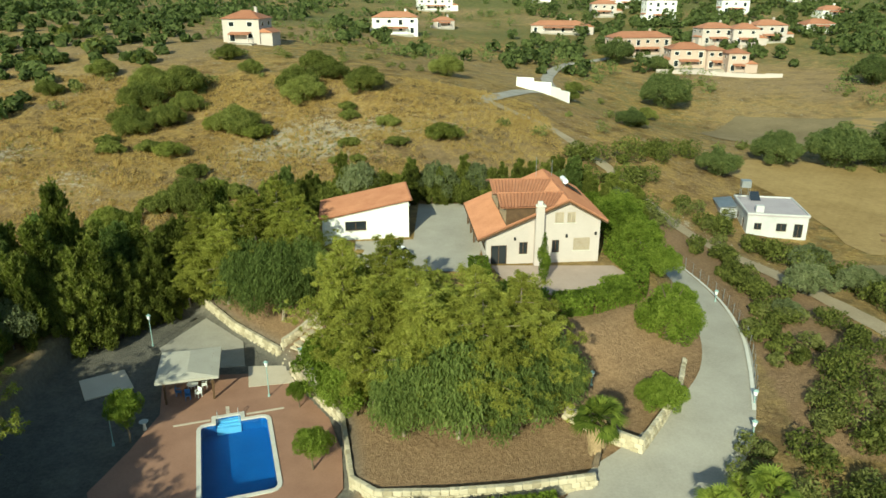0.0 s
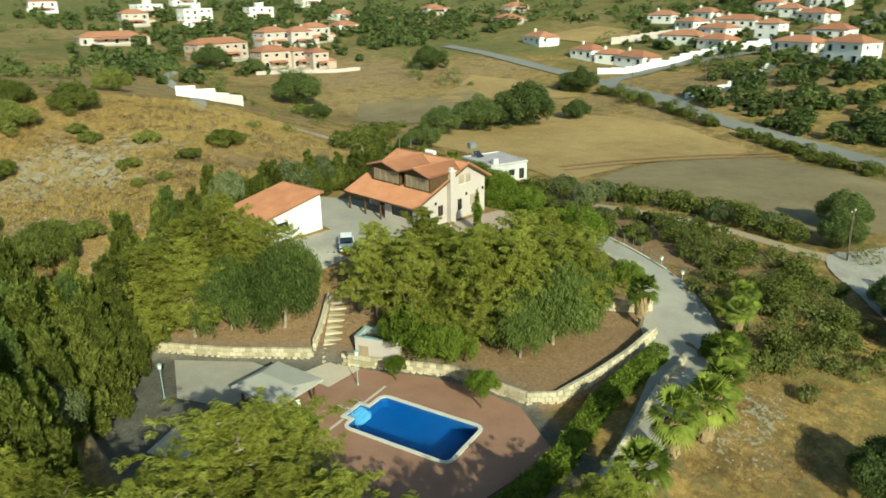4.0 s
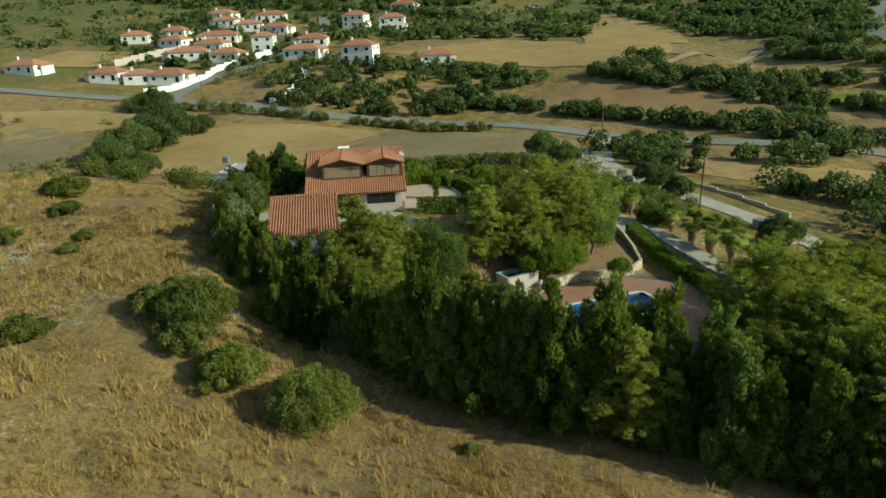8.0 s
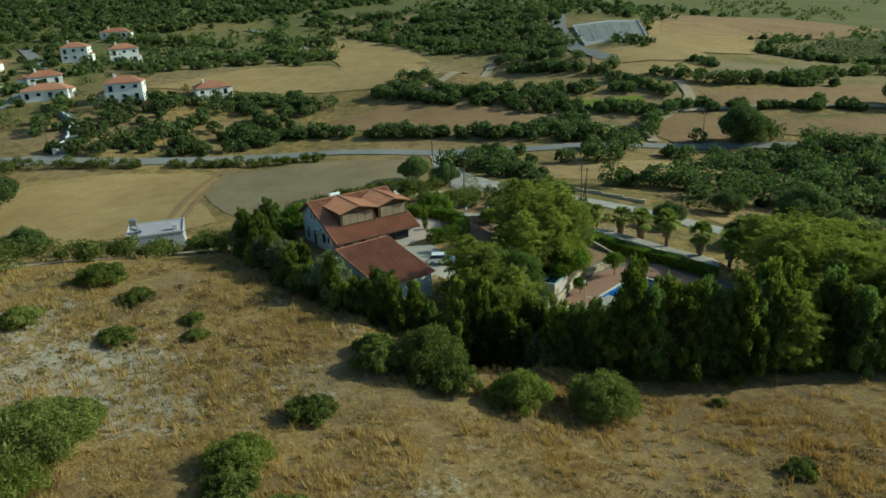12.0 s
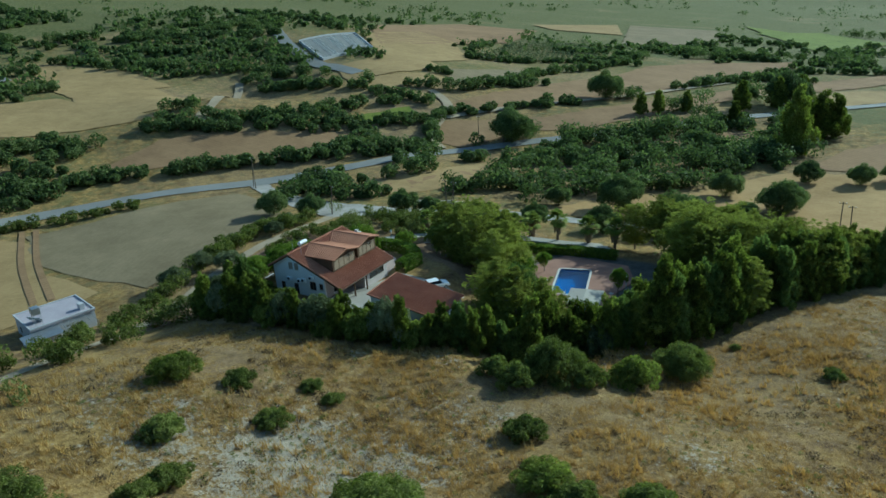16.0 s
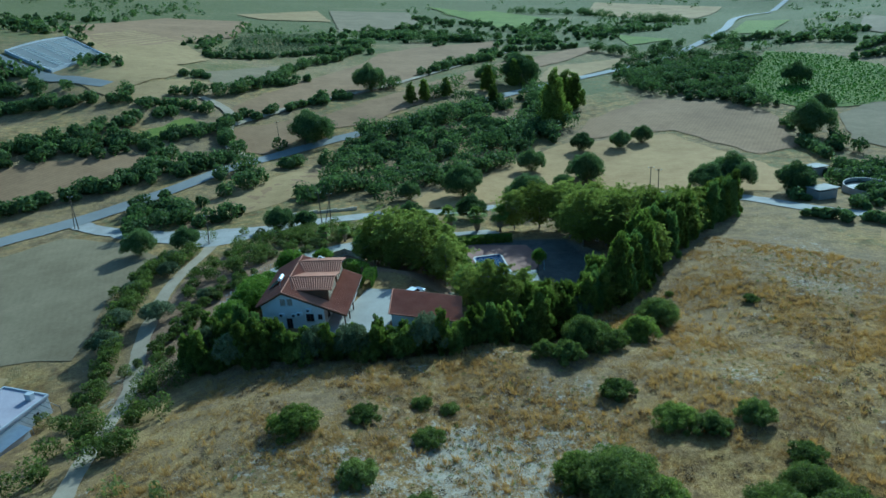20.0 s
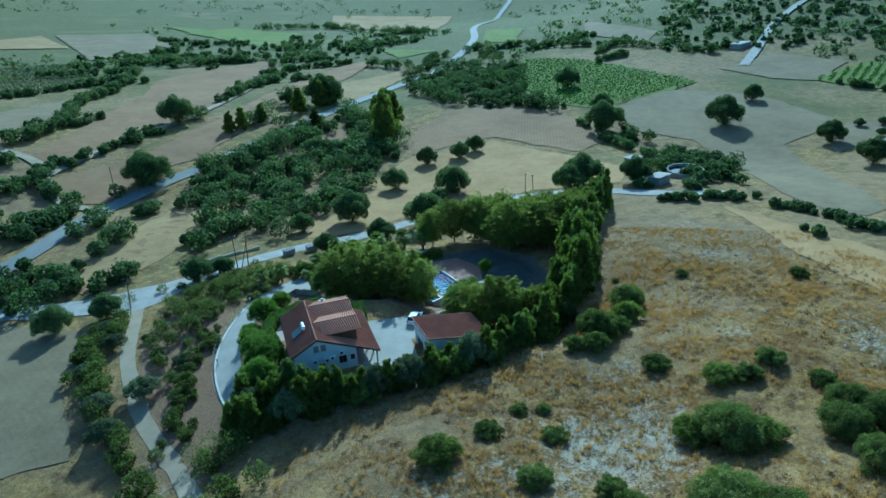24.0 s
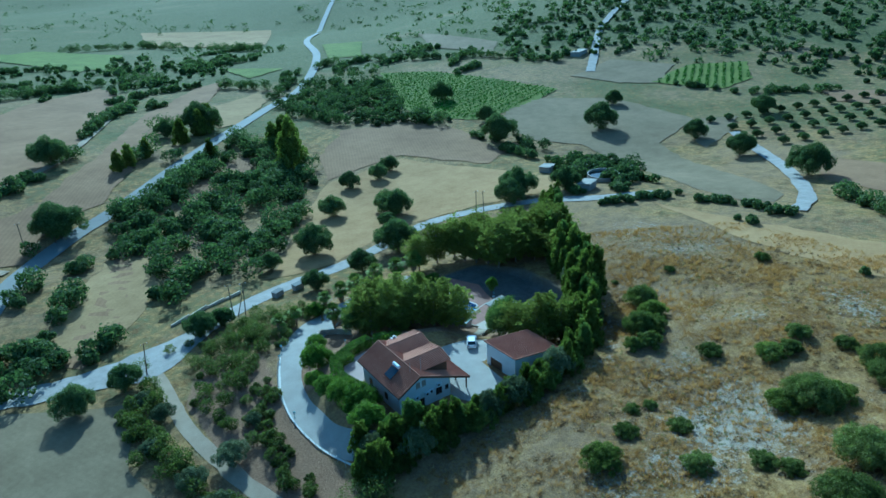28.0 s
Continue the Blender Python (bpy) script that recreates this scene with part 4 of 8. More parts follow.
def plant_near():
    for i, (x, y, s) in enumerate((
            (-23.5, 71.5, 1.05), (-20.5, 73.5, 1.2), (-17.8, 74.4, 1.1), (-22, 76.5, 0.95), (-15.6, 71.0, 0.82), (-26, 74.5, 0.95),
            (-9, 60.5, 1.0), (-8.3, 55.5, 1.15), (-5.6, 50.4, 1.15), (-4.6, 58.2, 1.15), (1.2, 55.4, 0.62), (-2.0, 53.0, 0.98), (2.6, 52.2, 1.25), (-1.2, 48.8, 1.15), (6.4, 51.6, 1.1), (7.4, 48.2, 0.95), (3.2, 47.2, 1.05),
                        (-33.6, 38.4, 1.2), (-33.0, 34.6, 1.2), (-31.2, 32.0, 1.2), (-30.0, 28.6, 1.2), (-57, 27, 0.9), (-52, 33, 0.9))):
        t, c = (PINES + BROADS)[i % 6]
        plant("pine_tree", x, y, "tall feathery yellow-green pine tree", "pine tree", "pines of the garden", t, c, s * RNG.uniform(0.95, 1.1))
    for i, (x, y, s) in enumerate(((-38.2, 39.0, 0.95), (-41.8, 41.8, 0.85), (-36.6, 35.6, 1.05), (-34.6, 31.8, 1.0), (-40.4, 36.4, 1.12), (-33, 27.5, 1.12), (-43.5, 38.5, 0.9), (-37, 31, 1.05), (-29.4, 24.5, 1.12),
                                   (-24.5, 24, 1.1), (-41, 32, 1.1), (-47, 35, 1.1), (-36, 26, 1.1), (-51, 38, 1.0), (-19, 24.5, 0.95), (-46, 28, 1.0), (-54, 30, 0.95))):
        t, c = BROADS[0 if i < 6 else 1]
        plant("pine_tree", x, y, "broad round-headed yellow-green pine tree", "pine tree", "broad pines south of the pool", t, c, s)
    for i, (x, y, s) in enumerate(((-16.4, 66.2, 1.2), (-20.4, 69.6, 1.08), (-14.0, 67.4, 1.0), (5.4, 46.6, 1.12), (1.2, 46.2, 1.3), (8.2, 49.0, 1.0), (-3.0, 46.6, 0.95))):
        t, c = WEEPS[i % 3]
        plant("weeping_tree", x, y, "round grey-green tree with hanging sprays", "tree", "weeping trees of the garden", t, c, s)
    line = [(-66, 19), (-60, 26), (-52, 39), (-45, 51), (-41.5, 60), (-36.5, 68), (-29.5, 75.5), (-24, 80.5), (-17, 86.5), (-8, 90), (2, 91.3), (12, 91.8), (20, 91.2), (26, 88.5)]
    pts, acc = [], 0.0
    for (x0, y0), (x1, y1) in zip(line, line[1:]):
        L = math.hypot(x1 - x0, y1 - y0)
        while acc < L:
            f = acc / L
            pts.append((x0 + (x1 - x0) * f, y0 + (y1 - y0) * f, -(y1 - y0) / L, (x1 - x0) / L))
            acc += 1.75
        acc -= L
    for i, (x, y, nx, ny) in enumerate(pts):
        north = x > -8
        for row in (0, 1, 2) if x < -25 or x > 13 else (0, 1):
            off = (0.9 - row * 2.0) + RNG.uniform(-0.6, 0.6)
            s = RNG.uniform(0.55, 0.85) if north else RNG.uniform(0.75, 1.5) * ((1.18 if 52 < y < 71 else 0.98) if x < -25 else 0.74)
            if x > 13:
                s *= 1.2
            if x < -27 and RNG.random() < 0.10:
                t, c = PINES[int(RNG.integers(4))]
                plant("hedge_pine", x + nx * off, y + ny * off, "feathery olive-green pine standing in the hedge", "pine tree", "tall boundary hedge", t, c, RNG.uniform(0.8, 1.05))
                continue
            if RNG.random() < (0.42 if x > -25 else 0.10):
                if row and RNG.random() < 0.35:
                    continue
                c = (BIGBUSH + OLIVES[:1])[int(RNG.integers(4))]
                plant("hedge_shrub", x + nx * off * 0.8, y + ny * off * 0.8, "loose green shrub of the boundary hedge", "shrub", "loose boundary hedge", STEMS, c, RNG.uniform(2.2, 3.0), None, None, RNG.uniform(1.3, 1.8))
                continue
            t, c = CYPS[int(RNG.integers(5))]
            plant("hedge_conifer", x + nx * off, y + ny * off, "dense dark green conifer of a tall hedge", "conifer", "tall boundary hedge", t, c, s * (1.25 if north else 1.0), None, None, RNG.uniform(0.7, 0.9) if north else RNG.uniform(0.85, 1.1))
    shrubs = ((-9.2, 120.2, 4.0), (0, 112.6, 5.4), (-16.3, 124.6, 3.6), (-35.8, 99.6, 4.1), (-41.5, 106.8, 4.6), (-45, 108, 3.9), (-50, 105.8, 4.1), (-34.4, 119.2, 7.6), (-31, 117.2, 5.5), (-38.0, 120.8, 5.2), (-53.3, 112.3, 3.6),
              (-51.8, 118.4, 5.6), (-25.4, 132.4, 7.5), (-14.8, 112.2, 3.4), (-16.1, 105.2, 2.3), (-12.7, 104.8, 2.4), (-7.0, 109.4, 3.4), (-30.2, 91.2, 4.4), (-32.4, 86.8, 6.2), (-36.1, 86.4, 4.2), (-27, 90.4, 3.6), (-40.3, 82.0, 5.2),
              (-43.5, 75.6, 5.8), (-46.8, 64.4, 1.5), (-58.4, 69, 2.4), (-76.7, 78.3, 3.2), (-17, 128, 3.4), (-53.8, 122.6, 6.4), (-55, 132, 8))
    for i, (x, y, w) in enumerate(shrubs):
        big = w > 4.5
        c = HUGEBUSH[i % 2] if w > 5.5 else (BIGBUSH if big else BUSHES)[i % 3]
        plant("wild_shrub", x, y, "rounded green wild shrub on the dry slope", "shrub", "shrubs of the hillside", STEMS, c, w / 1.75, None, None, 1.25 if (x, y) == (-32.4, 86.8) else 1.2 if 74 < y < 92 else 0.95)
    for x, y, w in ((-50, 138.5, 9.5), (-27.3, 137.4, 8.4), (-14.6, 136.6, 7.7), (-22.3, 144.4, 6.9), (-26.5, 153.6, 7.3), (0.8, 167, 8.1), (-47.5, 122.6, 6.5), (-46, 130, 6), (-57, 142, 8), (42, 153, 4), (-40, 152, 5), (-70, 150, 6),
                    (-48, 165, 6), (30, 172, 5), (50, 176, 5), (-80, 170, 6), (-95, 190, 6), (35, 194, 5), (-65, 160, 5), (-88, 158, 4), (-75, 138, 5)):
        plant("wild_shrub", x, y, "large rounded green shrub on the slope", "shrub", "shrubs of the hillside", STEMS, HUGEBUSH[int(abs(x)) % 2], w / 1.9)
    for i, (x, y, w) in enumerate(((40.5, 73, 5.6), (45, 82, 5.4), (47, 74.5, 5), (35, 66, 3.2), (48, 55, 4.5), (50, 49, 4.5), (51, 63, 4))):
        plant("olive_tree", x, y, "spreading grey-green olive tree", "olive tree", "olives along the track", OTRUNK, OLIVES[i % 3], w / 1.9)
    for x, y, w, z in ((-9.4, 53.9, 7.0, None), (-7.8, 50.8, 5.6, None), (-12.4, 53.2, 2.4, None), (-9.7, 44.7, 3.4, None), (-25, 48.2, 3.4, None), (20.5, 58.5, 6.4, None)):
        plant("citrus_tree", x, y, "bushy bright green fruit tree", "tree", "fruit trees of the garden", TRUNK, (GARDENS if w > 5 else CITRI)[int(abs(x)) % 3], w / 1.9, None, z, 1.45 if x == -25 else 1.12)
    for i, (x, y, w) in enumerate(((20.2, 78, 6.4), (21.2, 82.5, 5.8), (18.4, 86.4, 4.0), (17.5, 49.5, 4.0), (12, 34.5, 4.5), (21.4, 74, 5.6), (22.6, 69.4, 4.6), (23, 64, 3.8))):
        plant("garden_tree", x, y, "leafy bright green garden tree", "tree", "garden trees", OTRUNK, GARDENS[i % 3], w / 1.8)
    for i, (x, y, s) in enumerate(((11, 43.2, 1.15), (0.5, 29.8, 1.35), (-5, 29.4, 1.3), (-11, 28.2, 1.3), (-16, 27.4, 1.3), (21, 37.5, 1.0), (17, 36, 0.9), (4.5, 30.8, 1.2), (9, 32.5, 0.95))):
        palm(x, y, i, s)
    for x, y in ((22.5, 83.5), (19.5, 75.5), (20.5, 40)):
        palm(x, y, 3, 0.75, "short bushy young palm")
    t = empty("cypress", pose(10.0, 66.0, gz(10, 66)), "slim yellow-green cypress on the terrace", "cypress")
    slim = crown_mesh("slim_crown", [(0, 0, 1.4, 0.5, 0.5, 1.1), (0.05, 0, 2.6, 0.45, 0.45, 1.1), (0, 0.05, 3.7, 0.35, 0.35, 1.0), (0, 0, 4.6, 0.2, 0.2, 0.8), (0.4, 0.1, 2.2, 0.3, 0.3, 0.7), (-0.35, 0.2, 3.1, 0.28, 0.28, 0.7), (0.1, -0.4, 2.8, 0.3, 0.3, 0.7)], 2400, 0.13, CITRUS, 0.6, 0.5, 0.6)
    share("trunk", CYPS[0][0], t, Matrix.Diagonal((0.6, 0.6, 0.75, 1)))
    share("crown", slim, t)


plant_near()


def belt_stuff(name, belts, leaf, label, size=0.45, per=150, width=2.6, slim=0.8):
    """Hedgerows and woods along plan lines of given height: rounded crowns of many lumps, joined."""
    cs, ns = [], []
    for line, h in belts:
        for (x0, y0), (x1, y1) in zip(line, line[1:]):
            L = math.hypot(x1 - x0, y1 - y0)
            for k in range(max(1, int(L / (h * 0.42)))):
                f = RNG.random()
                s = h * RNG.uniform(0.5, 1.1) * 0.5
                x, y = x0 + (x1 - x0) * f + RNG.normal(0, width * 0.5), y0 + (y1 - y0) * f + RNG.normal(0, width * 0.5)
                if not free_of_fields(x, y):
                    continue
                z = gz(x, y)
                blobs = [(x, y, z + s * 0.8, s * 0.9, s * 0.9, s * 0.85)]
                for j in range(9):
                    a, e = j * 2.4 + f * 6, RNG.uniform(0.05, 1.0)
                    q = s * RNG.uniform(0.26, 0.46)
                    blobs.append((x + s * 0.85 * math.cos(a) * math.sqrt(1 - e * e * 0.9), y + s * 0.85 * math.sin(a) * math.sqrt(1 - e * e * 0.9), z + s * (0.55 + 0.95 * e), q, q, q * 0.9))
                p, d = blob_points(blobs, per, 0.2)
                cs.append(p)
                ns.append(d)
    me = raw_mesh(name, leaf_cards(np.concatenate(cs), np.concatenate(ns), size, slim, 0.4 if slim > 0.6 else 0.6), 4, leaf)
    return tagged(new(name, me), label, "hedgerow", kind="stuff")


NORTH_BELTS = [
    ([(142, 163), (143, 151)], 4), ([(136, 138), (127, 115), (121, 92)], 4), ([(59, 269), (70, 263)], 5),
    ([(21, 112), (30, 118), (37, 125), (51, 133)], 4), ([(23, 102), (28, 108), (34, 112)], 4), ([(27, 97), (31, 103)], 4.5), ([(24, 92), (28, 95)], 4),
    ([(135, 155), (136, 137)], 4), ([(127, 107), (116, 77), (101, 50)], 3), ([(48, 46), (50, 56), (48, 68), (44, 84), (40, 92), (38, 102)], 3.5), ([(52, 47), (53, 66)], 3)]
SLOPE_BELTS = [
    ([(31, 42), (33, 50), (34.5, 58)], 4), ([(27, 40), (30, 46)], 4), ([(24, 33), (30, 37), (38, 40)], 4), ([(20, 28), (30, 33)], 3), ([(36, 45), (40, 55), (38, 66)], 3), ([(33, 64), (34, 76), (33, 88)], 2.2),
    ([(30, 56), (32, 64)], 2), ([(14, 30), (22, 33)], 3)]
EAST_BELTS = [
    ([(137, 68), (134, 45), (120, 29), (108, 11), (100, 0), (85, -19)], 4), ([(72, 20), (62, 10), (60, -4), (54, -17)], 5), ([(237, 81), (239, 39), (235, -2)], 4),
    ([(157, 6), (145, -8), (128, -17), (116, -29), (103, -46), (92, -60)], 4), ([(167, 46), (164, 63), (147, 81), (143, 106)], 5), ([(284, 1), (260, -37), (227, -67), (164, -85)], 5),
    ([(358, -39), (328, -83), (279, -131), (256, -148)], 6), ([(179, -63), (145, -72), (113, -71), (96, -79)], 4), ([(314, -88), (286, -117), (304, -179)], 5), ([(160, 120), (176, 118), (190, 108)], 4),
    ([(300, 40), (330, 90), (340, 140)], 6), ([(155, 30), (168, 50), (172, 80)], 5)]
SOUTH_BELTS = [
    ([(35, -3), (21, -22), (-1, -30), (-12, -44)], 5), ([(31, -47), (4, -76), (-26, -98)], 6), ([(66, -70), (52, -74)], 7), ([(43, -79), (21, -99), (-2, -122)], 7), ([(56, -140), (44, -151)], 5),
    ([(96, -15), (76, -30)], 5), ([(135, -120), (93, -128), (63, -191)], 3), ([(74, 11), (63, 16), (52, 22)], 4), ([(50, -12), (31, -33), (14, -38), (7, -21)], 5), ([(44, -67), (22, -85), (13, -101)], 5),
    ([(15, -88), (-2, -86), (-26, -79)], 5), ([(8, -185), (-13, -173)], 9), ([(-18, -143), (-26, -112)], 7), ([(33, -122), (14, -150)], 7), ([(-48, -308), (-74, -274)], 6), ([(72, -103), (52, -152), (29, -220), (5, -274)], 4),
    ([(72, -320), (7, -360), (-27, -350)], 6), ([(71, -49), (58, -68), (46, -80)], 5), ([(73, -609), (-51, -630), (-141, -453)], 7)]
MID_BELTS = [
    ([(287, -35), (237, -63)], 5), ([(280, -62), (212, -117)], 5), ([(313, -80), (243, -140)], 5), ([(329, -126), (282, -173)], 4), ([(195, -66), (146, -68), (109, -96)], 6), ([(135, -16), (120, -50), (112, -66)], 5),
    ([(156, 13), (143, 1), (132, -10)], 5), ([(118, 26), (94, -11), (94, -39)], 5), ([(231, 22), (216, 9)], 5), ([(164, -2), (157, -10)], 6), ([(172, 41), (158, 34), (152, 56)], 5),
    ([(73, -11), (64, -30), (86, -54), (92, -69)], 6), ([(106, -93), (99, -113), (96, -135), (102, -184), (94, -227), (92, -286)], 6), ([(91, -71), (79, -89), (73, -104), (58, -122)], 4),
    ([(38, -69), (23, -81), (10, -97), (-6, -111)], 9), ([(58, -32), (31, -47), (19, -54)], 6), ([(18, -41), (1, -61), (-14, -80), (-29, -77)], 7), ([(158, -169), (101, -254)], 4), ([(144, -397), (90, -341), (27, -337)], 6)]
WEST_BELTS = [
    ([(-105, -95), (-112, -78)], 4), ([(-106, -66), (-109, -42), (-112, -21), (-113, -1)], 4), ([(-88, -166), (-93, -138), (-112, -121)], 4), ([(-146, -123), (-156, -114)], 4),
    ([(-81, 22), (-103, 30), (-106, 45), (-108, 63)], 2.5), ([(-95, 57), (-91, 72), (-87, 89), (-85, 101)], 2.2), ([(-136, 57), (-123, 79)], 5), ([(-92, -304), (-144, -331)], 6), ([(-125, -232), (-136, -180)], 6),
    ([(-231, -121), (-246, -61), (-278, -30)], 4), ([(-154, -313), (-210, -243), (-233, -182)], 6), ([(-92, 18), (-98, 8), (-110, 10)], 3), ([(-84, 10), (-88, -4)], 3)]
WOODS = [
    ([(46, -68), (29, -101), (6, -141), (-19, -157), (-27, -92), (-42, -108), (-29, -72), (-9, -46), (2, -19), (14, -2), (26, 5), (42, 4), (47, -11), (44, -36)], 5.5, 0.42), ([(-58, -241), (-91, -289), (-129, -222), (-103, -147), (-114, -113), (-69, -141), (-56, -162)], 6, 0.6),
    ([(-116, -70), (-122, -58), (-133, -21), (-109, 11), (-94, 13), (-100, -29)], 4, 0.5), ([(86, -28), (80, -42), (70, -29), (67, 1), (73, 13), (77, 17)], 4, 0.6), ([(-79, -175), (-96, -150), (-144, -246), (-128, -302)], 6, 0.25),
    ([(74, 20), (49, 27), (51, 6), (66, -7), (73, 0)], 4, 0.35), ([(83, 12), (84, 3), (79, -1), (66, 20), (62, 33), (72, 31)], 4, 0.6), ([(143, 121), (142, 81), (156, 49), (128, 45), (120, 81), (129, 119)], 4, 0.45),
    ([(159, 8), (98, -58), (89, -51), (113, -17), (150, 11)], 4, 0.5), ([(160, 50), (185, 60), (182, 110), (150, 112)], 4, 0.3)]
NEAR_WOODS = [
    ([(33, 17), (20, 42), (28, 62), (27, 74), (35, 74), (36, 60), (39, 39)], 2.6, 0.55), ([(9, 35), (20, 42), (34, 41), (27, 29), (18, 25.5), (12, 29)], 3.0, 0.8), ([(36, 112), (45, 97), (36, 82), (30, 88), (24, 90), (26, 106)], 4, 0.6), ([(16, 42), (30, 50), (43, 48), (51, 34), (20, 22), (8, 27)], 3.4, 0.3)]
HILLS = [
    ([(343, 192), (338, 80), (362, 15), (385, -30), (410, -110), (600, -120), (640, 240), (420, 330)], 5, 1.25), ([(381, -35), (267, -160), (161, -86), (267, -43), (313, -14)], 4, 0.30), ([(-141, 239), (-104, 317), (-58, 175), (-71, 145), (-74, 119), (-130, 150)], 3, 0.35),
    ([(-51, 350), (-6, 232), (13, 225), (28, 320), (48, 290), (50, 233), (19, 206), (-30, 215)], 5, 0.35), ([(-211, -212), (-304, -136), (-287, -16), (-420, -60), (-560, -300), (-291, -360)], 5, 0.40), ([(120, 260), (220, 250), (260, 300), (180, 400), (90, 420), (70, 330)], 5, 0.35),
    ([(30, 215), (60, 225), (120, 240), (140, 300), (60, 330), (20, 260)], 5, 0.22), ([(60, 300), (200, 300), (220, 440), (40, 470)], 6, 0.4), ([(190, 110), (320, 110), (330, 200), (200, 215)], 4, 0.22),
    ([(-60, -330), (60, -300), (140, -330), (160, -460), (-120, -470)], 5, 0.2), ([(160, -120), (250, -150), (360, -100), (420, -220), (260, -300), (140, -210)], 5, 0.3)]


def woods_belts(areas):
    """Turns wooded areas into short hedgerow pieces; the last number is how thickly they are wooded."""
    out = []
    for poly, h, dens in areas:
        xs, ys = [p[0] for p in poly], [p[1] for p in poly]
        n = int((max(xs) - min(xs)) * (max(ys) - min(ys)) * dens / (h * h * 1.2))
        x, y = RNG.uniform(min(xs), max(xs), n), RNG.uniform(min(ys), max(ys), n)
        d = to_outline(x, y, poly)
        for a, b, q in zip(x, y, d):
            if q < 0 and noise.noise((a * 0.05, b * 0.05, 6)) + 0.25 > -0.2 + 0.3 * RNG.random():
                out.append(([(a, b), (a + 0.1, b)], h * RNG.uniform(0.6, 1.15)))
    return out


for nm, areas, leaf, lab, sz, per in (("valley_woods", [(p, h * 1.3, d * 4.2) for p, h, d in WOODS], FAR_LEAF, "dark green trees and scrub of the valley", 0.37, 270), ("bank_scrub", [(p, h, d * 1.25) for p, h, d in NEAR_WOODS], BUSH, "rounded olive-green scrub on the bank", 0.15, 460),
                                      ("hill_woods", HILLS, FAR_LEAF, "dark scrub on the far hillsides", 0.9, 46)):
    belt_stuff(nm, woods_belts(areas), leaf, lab, sz, per, 1.0, 0.4 if nm == "bank_scrub" else 0.8)


for nm, belts, leaf, lab, sz, per in (
        ("north_hedgerow", NORTH_BELTS, WILD, "dark green hedgerow trees round the stubble fields", 0.20, 420), ("slope_scrub", SLOPE_BELTS, WILD, "dense green scrub on the bank below the driveway", 0.15, 520),
        ("east_hedgerow", [(l, h * 1.2) for l, h in EAST_BELTS], FAR_LEAF, "dark green hedgerows between terraced fields", 0.38, 230), ("south_hedgerow", [(l, h * 1.35) for l, h in SOUTH_BELTS], FAR_LEAF, "dark green belts of trees in the valley", 0.38, 250),
        ("terrace_scrub", MID_BELTS, FAR_LEAF, "dense dark scrub on the terrace banks", 0.38, 300),
        ("west_hedgerow", WEST_BELTS, FAR_LEAF, "dark green hedgerows round the harvested field", 0.34, 230)):
    belt_stuff(nm, belts, leaf, lab, sz, per, 2.6, 0.45 if leaf is WILD else 0.8)


def terrace_belts():
    """Short hedgerows along the terraces of the far slopes, clear of road and houses."""
    out = []
    for n, (x0, x1, y0, y1), turn, h in ((8, (260, 430, -240, 20), -25, 4.5), (26, (-220, 120, -520, -200), 25, 5.5)):
        for i in range(n):
            x, y, L, a = RNG.uniform(x0, x1), RNG.uniform(y0, y1), RNG.uniform(30, 85), radians(turn + RNG.uniform(-12, 12))
            c, d = math.cos(a) * L / 2, math.sin(a) * L / 2
            pts = [(x - c, y - d), (x + 0.2 * d, y - 0.2 * c), (x + c, y + d)]
            if all(abs(to_outline(np.array([px]), np.array([py]), ROAD_SIDE)[0]) > 10 for px, py in pts) and not (165 < x < 245 and -195 < y < -80):
                out.append((pts, h * RNG.uniform(0.7, 1.2)))
    return out


ROAD_SIDE = [(162, 245), (138, 125), (110, 46), (68, -40), (36, -84), (-30, -180), (-96, -273), (-198, -545), (600, -545), (600, 245)]
belt_stuff("terrace_hedgerow", terrace_belts(), FAR_LEAF, "dark hedgerows along the far terraces", 0.6, 130)


